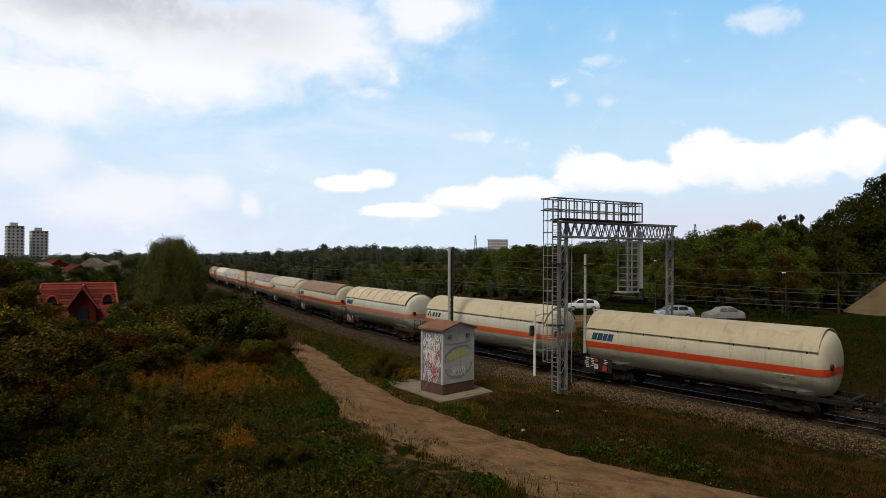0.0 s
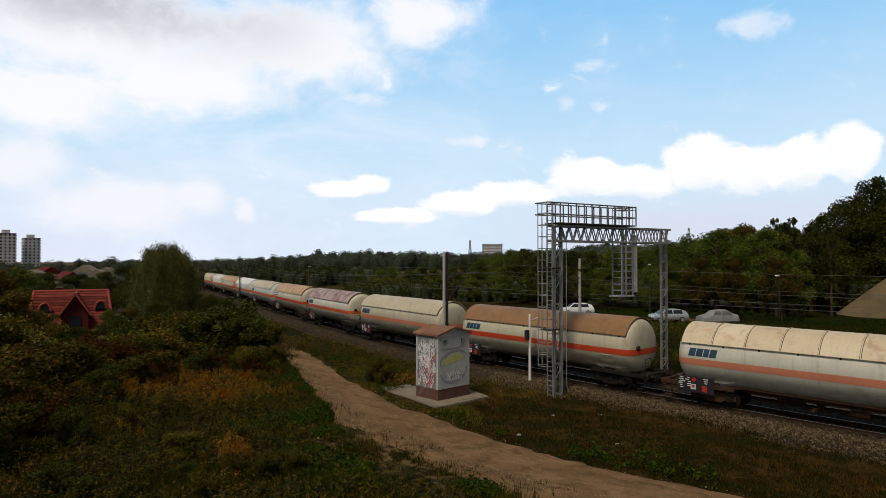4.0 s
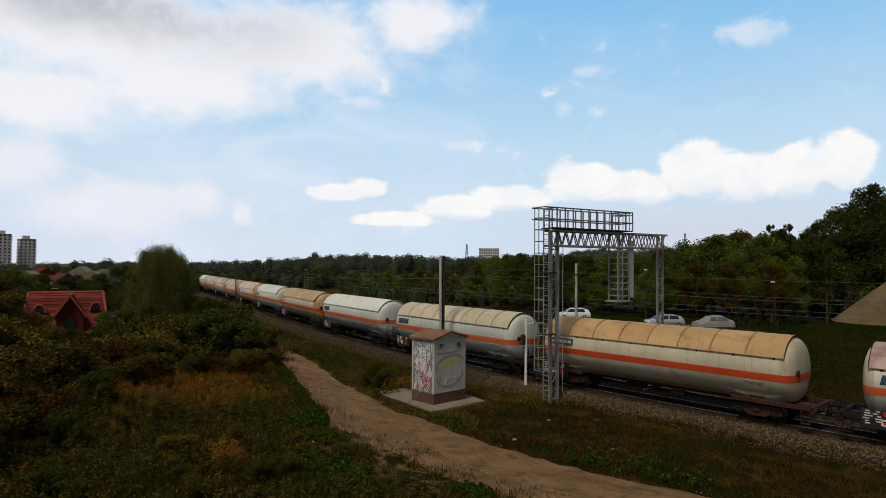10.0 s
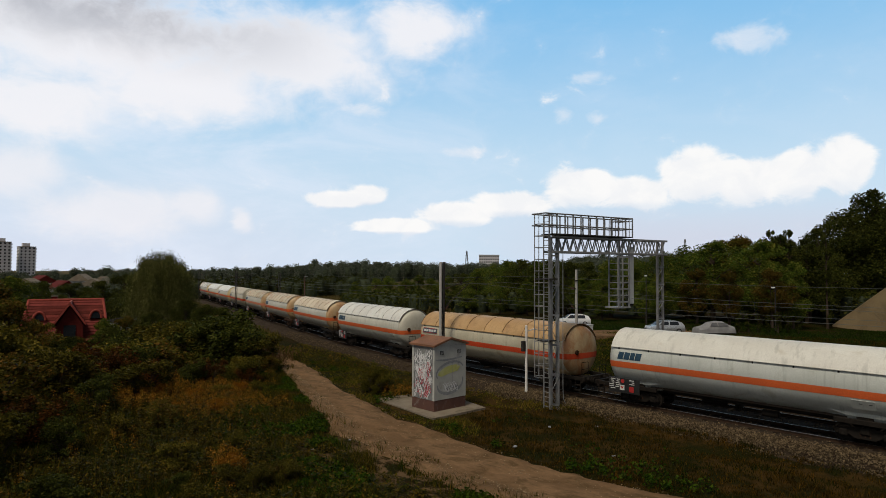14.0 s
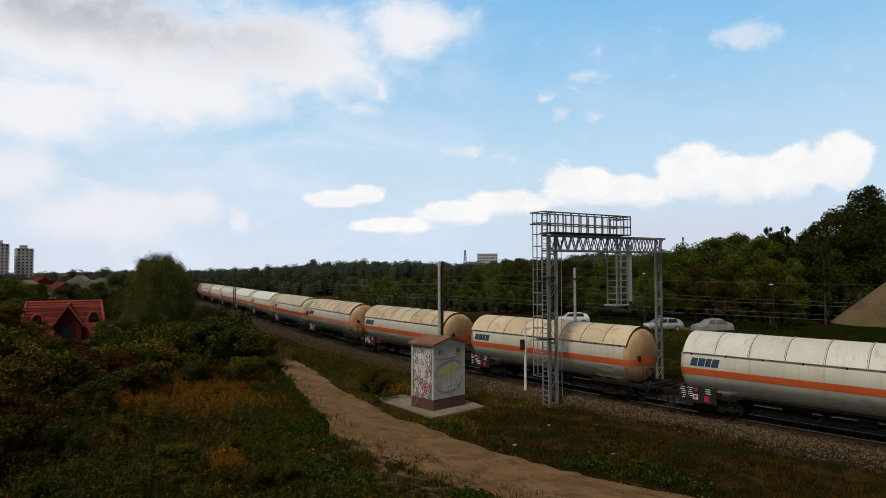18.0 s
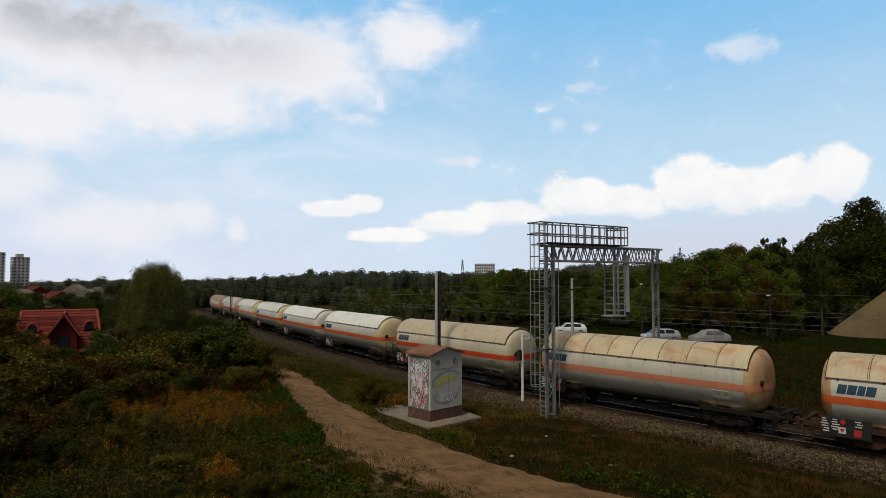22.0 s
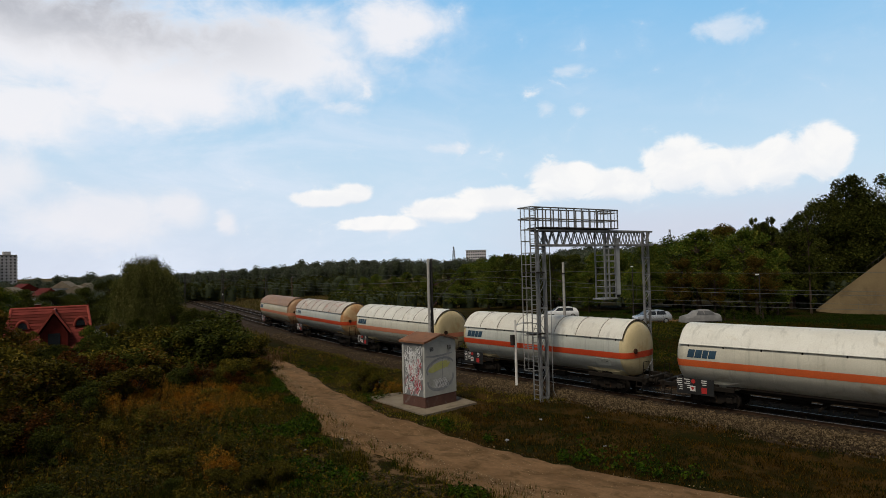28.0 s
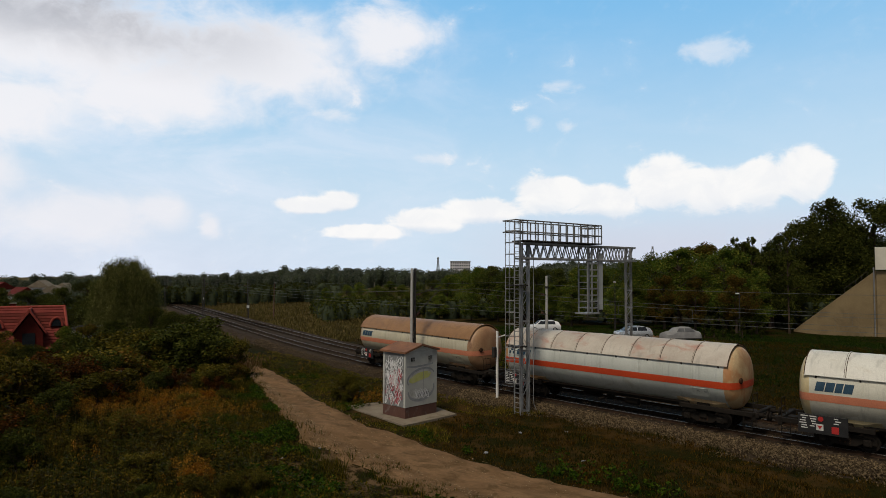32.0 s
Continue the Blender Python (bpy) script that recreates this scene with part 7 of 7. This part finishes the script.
        rim = [(math.cos(a) * (r1 + 0.012), AXIS + math.sin(a) * (r1 + 0.012)) for a in angs] + [(math.cos(a) * r0, AXIS + math.sin(a) * r0) for a in reversed(angs)]
        part("shade_rim", Geo().prism(rim, "Y", yy - 0.018, yy + 0.018), FRAME_RUST if seamed else shade, hood, smooth=True)
    # frame
    by = half - 1.95
    fr = part("underframe", Geo().box((0, 0, 0.96), (0.62, length + 1.9, 0.28), 0.02), frame_mat, w)
    for s in (-1, 1):
        part("headstock", Geo().box((0, s * (half + 0.78), 1.02), (2.7, 0.22, 0.42), 0.03), frame_mat, fr)
        part("saddle", Geo().prism([(-1.12, 1.05), (1.12, 1.05), (1.12, 1.46), (0.8, 1.26), (0, 1.08), (-0.8, 1.26), (-1.12, 1.46)], "Y", s * by - 0.35, s * by + 0.35), frame_mat, fr)
        # painted skirt that carries the tank end down to the bogie
        lower = Geo()
        for sx in (-1, 1):
            vs = []
            for y, deep in ((s * (by - 1.55), 0.02), (s * (by - 0.75), 0.28), (s * (by + 0.75), 0.30), (s * (by + 1.25), 0.05)):
                for x in (0.62, 0.90, 1.16):
                    zt = AXIS - math.sqrt(RAD * RAD - x * x)
                    vs.append((sx * (x + 0.02), y, zt + 0.03))
                    vs.append((sx * (x * 0.94 + 0.04), y, zt - deep * (0.55 + 0.45 * (1.16 - x) / 0.54)))
            fs = []
            for j in range(3):
                for k in range(2):
                    a, b = j * 6 + k * 2, (j + 1) * 6 + k * 2
                    fs += [(a + 1, a + 3, b + 3, b + 1), (a, b, b + 2, a + 2)]
                fs += [(j * 6 + 4, j * 6 + 5, j * 6 + 11, j * 6 + 10), (j * 6, j * 6 + 6, j * 6 + 7, j * 6 + 1)]
            fs += [(0, 1, 3, 2), (2, 3, 5, 4), (18, 20, 21, 19), (20, 22, 23, 21)]
            lower.add(vs, fs)
        part("tank_skirt", lower, ends, tank, "painted skirt under the tank end")
        for sx in (-1, 1):
            part("end_sill", Geo().box((sx * 1.28, s * (by + 0.85), 1.08), (0.14, 4.2, 0.24), 0.02), frame_mat, fr)
            part("buffer", BUFFER, None, w, at=pose(sx * 0.875, s * (half + 0.89), 1.05, 0, 0, 0 if s > 0 else 180))
        part("coupling", Geo().chain([(0, s * (half + 0.85), 1.0), (0, s * (half + 1.10), 0.93), (0, s * (half + 1.34), 1.0)], 0.055, 8), frame_mat, w)
        part("brake_hose", Geo().chain([(0.4, s * (half + 0.85), 0.95), (0.42, s * (half + 1.05), 0.65), (0.36, s * (half + 1.30), 0.62)], 0.03, 6), HOSE, w)
        rail = Geo()
        for x in (-1.25, -0.6):
            rail.tube((x, s * (half + 0.72), 1.2), (x, s * (half + 0.72), 2.15), 0.022, 6)
        rail.tube((-1.25, s * (half + 0.72), 2.15), (-0.6, s * (half + 0.72), 2.15), 0.022, 6).tube((-1.25, s * (half + 0.72), 1.7), (-0.6, s * (half + 0.72), 1.7), 0.02, 6)
        part("end_handrail", rail, frame_mat, w)
        step = Geo()
        for z in (0.35, 0.68):
            step.box((-1.38, s * (half + 0.5), z), (0.20, 0.42, 0.04))
        for dy in (-0.2, 0.2):
            step.bar((-1.38, s * (half + 0.5) + dy, 0.33), (-1.38, s * (half + 0.5) + dy, 1.05), 0.04)
        part("step", step, frame_mat, w)
        bogie(w, s * by, frame_mat)
    # things slung below the tank
    part("discharge_valve", Geo().lathe([(0.45, 0.16), (1.1, 0.2)], "Z", 14, (0, 0.4, 0)).tube((-1.25, 0.4, 0.62), (1.25, 0.4, 0.62), 0.075, 10), frame_mat, w)
    part("brake_cylinder", Geo().tube((-0.55, -1.9, 0.66), (-0.55, -1.1, 0.66), 0.19, 14), frame_mat, w)
    part("air_tank", Geo().lathe([(1.2, 0.02), (1.25, 0.16), (1.35, 0.2), (2.5, 0.2), (2.6, 0.16), (2.65, 0.02)], "Y", 14, (0.5, 0, 0.62)), frame_mat, w)
    part("brake_rod", Geo().tube((-0.2, -by + 0.8, 0.55), (-0.2, by - 0.8, 0.55), 0.025, 6), frame_mat, w)
    part("drip_rail", Geo().box((-1.02, 0, 1.20), (0.09, 2 * by - 1.5, 0.10)).box((1.02, 0, 1.20), (0.09, 2 * by - 1.5, 0.10)), frame_mat, w)
    # markings on the near side: plain blocks, and the dark data plate over the trailing bogie
    y0 = half - 0.85
    if mark == "bars":
        for i, (u0, u1) in enumerate(((0.0, 0.37), (0.41, 0.78), (0.82, 1.12), (1.16, 1.54))):
            vs = [(-side_x(2.77 + v) - 0.012, y0 - u - v * 0.22, 2.77 + v) for v in (0, 0.11, 0.22, 0.33, 0.44) for u in (u0, u1)]
            part("owner_mark", Geo().add(vs, [(2 * k, 2 * k + 1, 2 * k + 3, 2 * k + 2) for k in range(4)]), MARK_BLUE, w, "plain blue block mark")
    elif mark == "fan":
        for i in range(3):
            z = 2.86
            a = y0 - 0.55 - i * 0.42
            part("owner_mark", Geo().add([(-side_x(z) - 0.012, a, z), (-side_x(z) - 0.012, a - 0.30, z), (-side_x(z + 0.36) - 0.012, a - 0.37, z + 0.36), (-side_x(z + 0.36) - 0.012, a - 0.07, z + 0.36)],
                                         [(0, 1, 2, 3)]), MARK_BLUE, w, "plain blue block mark")
        for dy, dz in ((0, 0.18), (-0.16, -0.02), (0.16, -0.02)):
            part("owner_mark", Geo().tube((-side_x(3.0 + dz) - 0.016, y0 - 0.15 + dy, 3.0 + dz), (-side_x(3.0 + dz) - 0.006, y0 - 0.15 + dy, 3.0 + dz), 0.11, 8), MARK_BLUE, w)
    else:
        tilt = Matrix.Rotation(0.18, 3, "Y")
        pl = part("name_plate", Geo().box((-side_x(3.05) - 0.02, y0 - 0.95, 3.05), (0.03, 1.9, 0.42), 0, tilt), MARK_SLATE, w, "slate plate with plain pale bars and a red rim")
        for z in (2.87, 3.23):
            part("plate_rim", Geo().box((-side_x(z) - 0.035, y0 - 0.95, z), (0.03, 1.9, 0.035), 0, tilt), MARK_RED, pl)
        for i in range(5):
            part("plate_bar", Geo().box((-side_x(3.05) - 0.045, y0 - 0.27 - i * 0.34, 3.05), (0.02, 0.26, 0.19), 0, tilt), MARK_WHITE, pl)
    board = part("data_plate", Geo().box((-1.37, half - 1.10, 1.10), (0.05, 2.1, 0.90), 0.01), MARK_BLACK, w, "black data plate with plain white bars")
    rng = random.Random(int(length * 100))
    for i in range(16):
        col, row = i % 3, i // 3
        yy, zz = half - (0.22, 0.62, 1.62)[col] - rng.random() * 0.14, 1.46 - row * 0.115
        if col == 2 and row > 2:
            continue
        part("plate_bar", Geo().box((-1.40, yy, zz), (0.012, rng.uniform(0.14, 0.34), 0.05)), MARK_WHITE, board)
    tri = part("hazard_square", Geo().box((-1.402, half - 0.98, 0.98), (0.014, 0.30, 0.30)), MARK_WHITE, board)
    part("hazard_mark", Geo().prism([(half - 1.09, 1.06), (half - 0.87, 1.06), (half - 0.98, 0.88)], "X", -1.418, -1.411), MARK_RED, tri)
    part("red_disc", Geo().tube((-1.42, half - 1.02, 1.38), (-1.40, half - 1.02, 1.38), 0.12, 12), MARK_RED, board)
    part("danger_plate", Geo().box((-1.405, half - 1.62, 0.92), (0.02, 0.30, 0.32)), MARK_RED, board, "red plate with pale bars")
    part("inspection_panel", Geo().box((-side_x(1.95) - 0.006, -half + 1.9, 1.95), (0.02, 0.95, 0.5), 0, Matrix.Rotation(-0.48, 3, "Y")), paint, tank, "faint square panel low on the tank")
    for i in range(4):
        part("panel_bar", Geo().box((-side_x(2.0) - 0.022, -half + 1.6 + i * 0.2, 2.0 + 0.06 * (i % 2)), (0.015, 0.14, 0.03), 0, Matrix.Rotation(-0.45, 3, "Y")), MARK_BLACK, tank)
    return w


CLIP = Geo().box((0, 0, 0), (0.07, 0.08, 0.14), 0.01).mesh("shade_clip", DARK_STEEL)
BUFFER = Geo().lathe([(0, 0.13), (0.22, 0.12), (0.22, 0.07), (0.40, 0.07), (0.40, 0.22), (0.45, 0.225), (0.47, 0.15)], "Y", 16).mesh("buffer", FRAME, True)

# rear ends along the line at the middle of the clip, in running order
REAR = (-162.6, -145.47, -127.72, -110.23, -91.57, -73.76, -56.28, -37.47, -18.94, -0.61, 19.10, 36.80, 54.29, 71.68, 88.83, 106.73, 123.72, 141.65,
        159.32, 176.45, 195.15, 213.97)
SPEED, GAIN, MIDDLE = 10.530, 0.00008, 16.0
STOCK = (
    (CREAM, SH_CREAM, False, ST_RED, CREAM, "bars", FRAME, "cream tank wagon with a red stripe"),
    (CREAM, SH_CREAM, False, ST_RED, CREAM, "bars", FRAME, "cream tank wagon with a smooth shade and red stripe"),
    (WHITE, SH_CREAM, False, ST_ORANGE, CREAM, "fan", FRAME, "off-white tank wagon with a plain beige shade and orange stripe"),
    (WHITE, SH_STAINED, True, ST_PINK, WHITE, "bars", FRAME_RUST, "off-white tank wagon with a rust-stained ribbed shade"),
    (CREAM, SH_BROWN, False, ST_RED, CREAM, "bars", FRAME, "cream tank wagon with a dark brown shade and red stripe"),
    (CREAM, SH_CREAM, False, ST_PINK, CREAM, "bars", FRAME, "plain cream tank wagon with a faded orange stripe"),
    (WHITE, SH_MOTTLED, True, ST_ORANGE, CREAM, "bars", FRAME, "off-white tank wagon with a red-mottled peeling shade"),
    (CREAM, SH_TAN, True, ST_RED, CREAM, "plate", FRAME_RUST, "cream tank wagon with a tan ribbed shade"),
    (BLUISH, SH_CREAM, True, ST_ORANGE, BLUISH, "bars", FRAME, "bluish white tank wagon with a cream ribbed shade"),
    (BLUISH, SH_WHITE, False, ST_ORANGE, BLUISH, "bars", FRAME, "clean white tank wagon with an orange stripe"),
    (CREAM, SH_TAN, True, ST_RED, END_RUST, "plate", FRAME, "cream tank wagon with an orange-tan ribbed shade and rusty ends"),
    (WHITE, SH_WHITE, True, ST_ORANGE, WHITE, "bars", FRAME, "white tank wagon with a patched white ribbed shade"),
    (WHITE, SH_STAINED, True, ST_ORANGE, END_RUST, "bars", FRAME, "off-white tank wagon with a stained ribbed shade and rusty ends"),
    (WHITE, SH_PATCHED, True, ST_ORANGE, END_RUST, "bars", FRAME_RUST, "rust-stained tank wagon with a patched ribbed shade"),
    (WHITE, SH_PATCHED, True, ST_PINK, END_RUST, "bars", FRAME, "off-white tank wagon with a patchy ribbed shade and yellowed ends"),
    (CREAM, SH_CREAM, False, ST_RED, CREAM, "bars", FRAME, "smooth cream tank wagon with a bright red stripe"),
    (WHITE, SH_WHITE, False, ST_ORANGE, END_YELLOW, "bars", FRAME, "smooth white tank wagon with an orange stripe"),
    (WHITE, SH_WHITE, False, ST_ORANGE, WHITE, "bars", FRAME, "white tank wagon with a smooth shade and orange stripe"),
    (BLUISH, SH_WHITE, True, ST_RED, END_YELLOW, "bars", FRAME, "bluish white tank wagon with a pale ribbed shade and yellowed ends"),
    (WHITE, SH_WHITE, True, ST_PINK, END_YELLOW, "bars", FRAME, "white tank wagon with a white ribbed shade and yellowed ends"),
    (BLUISH, SH_BLOTCHED, True, ST_RED, END_RUST, "fan", FRAME, "bluish white tank wagon with a stained shade and rusty ends"),
    (CREAM, SH_BROWN, False, ST_PINK, END_BROWN, "bars", FRAME, "last tank wagon, cream with a brown shade and brown ends"),
)
TRAIN = []
for i, spec in enumerate(STOCK):
    pitch = REAR[i] - REAR[i - 1] if i else 17.2
    length = pitch - 2.70
    TRAIN.append((tank_wagon(length, *spec), REAR[i] - length / 2))


make_litter()


def motions():
    """The train runs along its line past the camera."""
    for wagon, middle in TRAIN:
        rows = []
        for t in range(0, 33):
            s = middle - SPEED * (t - MIDDLE) - GAIN * (t - MIDDLE) ** 2 / 2
            p, q = on_line(s - 5.5), on_line(s + 5.5)
            c = (p + q) / 2
            d = q - p
            rows.append((t, pose(c.x, c.y, 0.0, 0, 0, math.degrees(math.atan2(d.y, d.x)) - 90)))
        walk(wagon, rows)
    # the wheels roll: two frames turn them by just under a quarter
    rolls = [(k / 15, k / 15 * SPEED / 0.46) for k in range(0, 481)]
    for wheels in WHEELS:
        y = wheels.location.y
        walk(wheels, [(t, Matrix.Translation((0, y, 0.46)) @ Matrix.Rotation(a % (2 * math.pi), 4, "X")) for t, a in rolls])


motions()
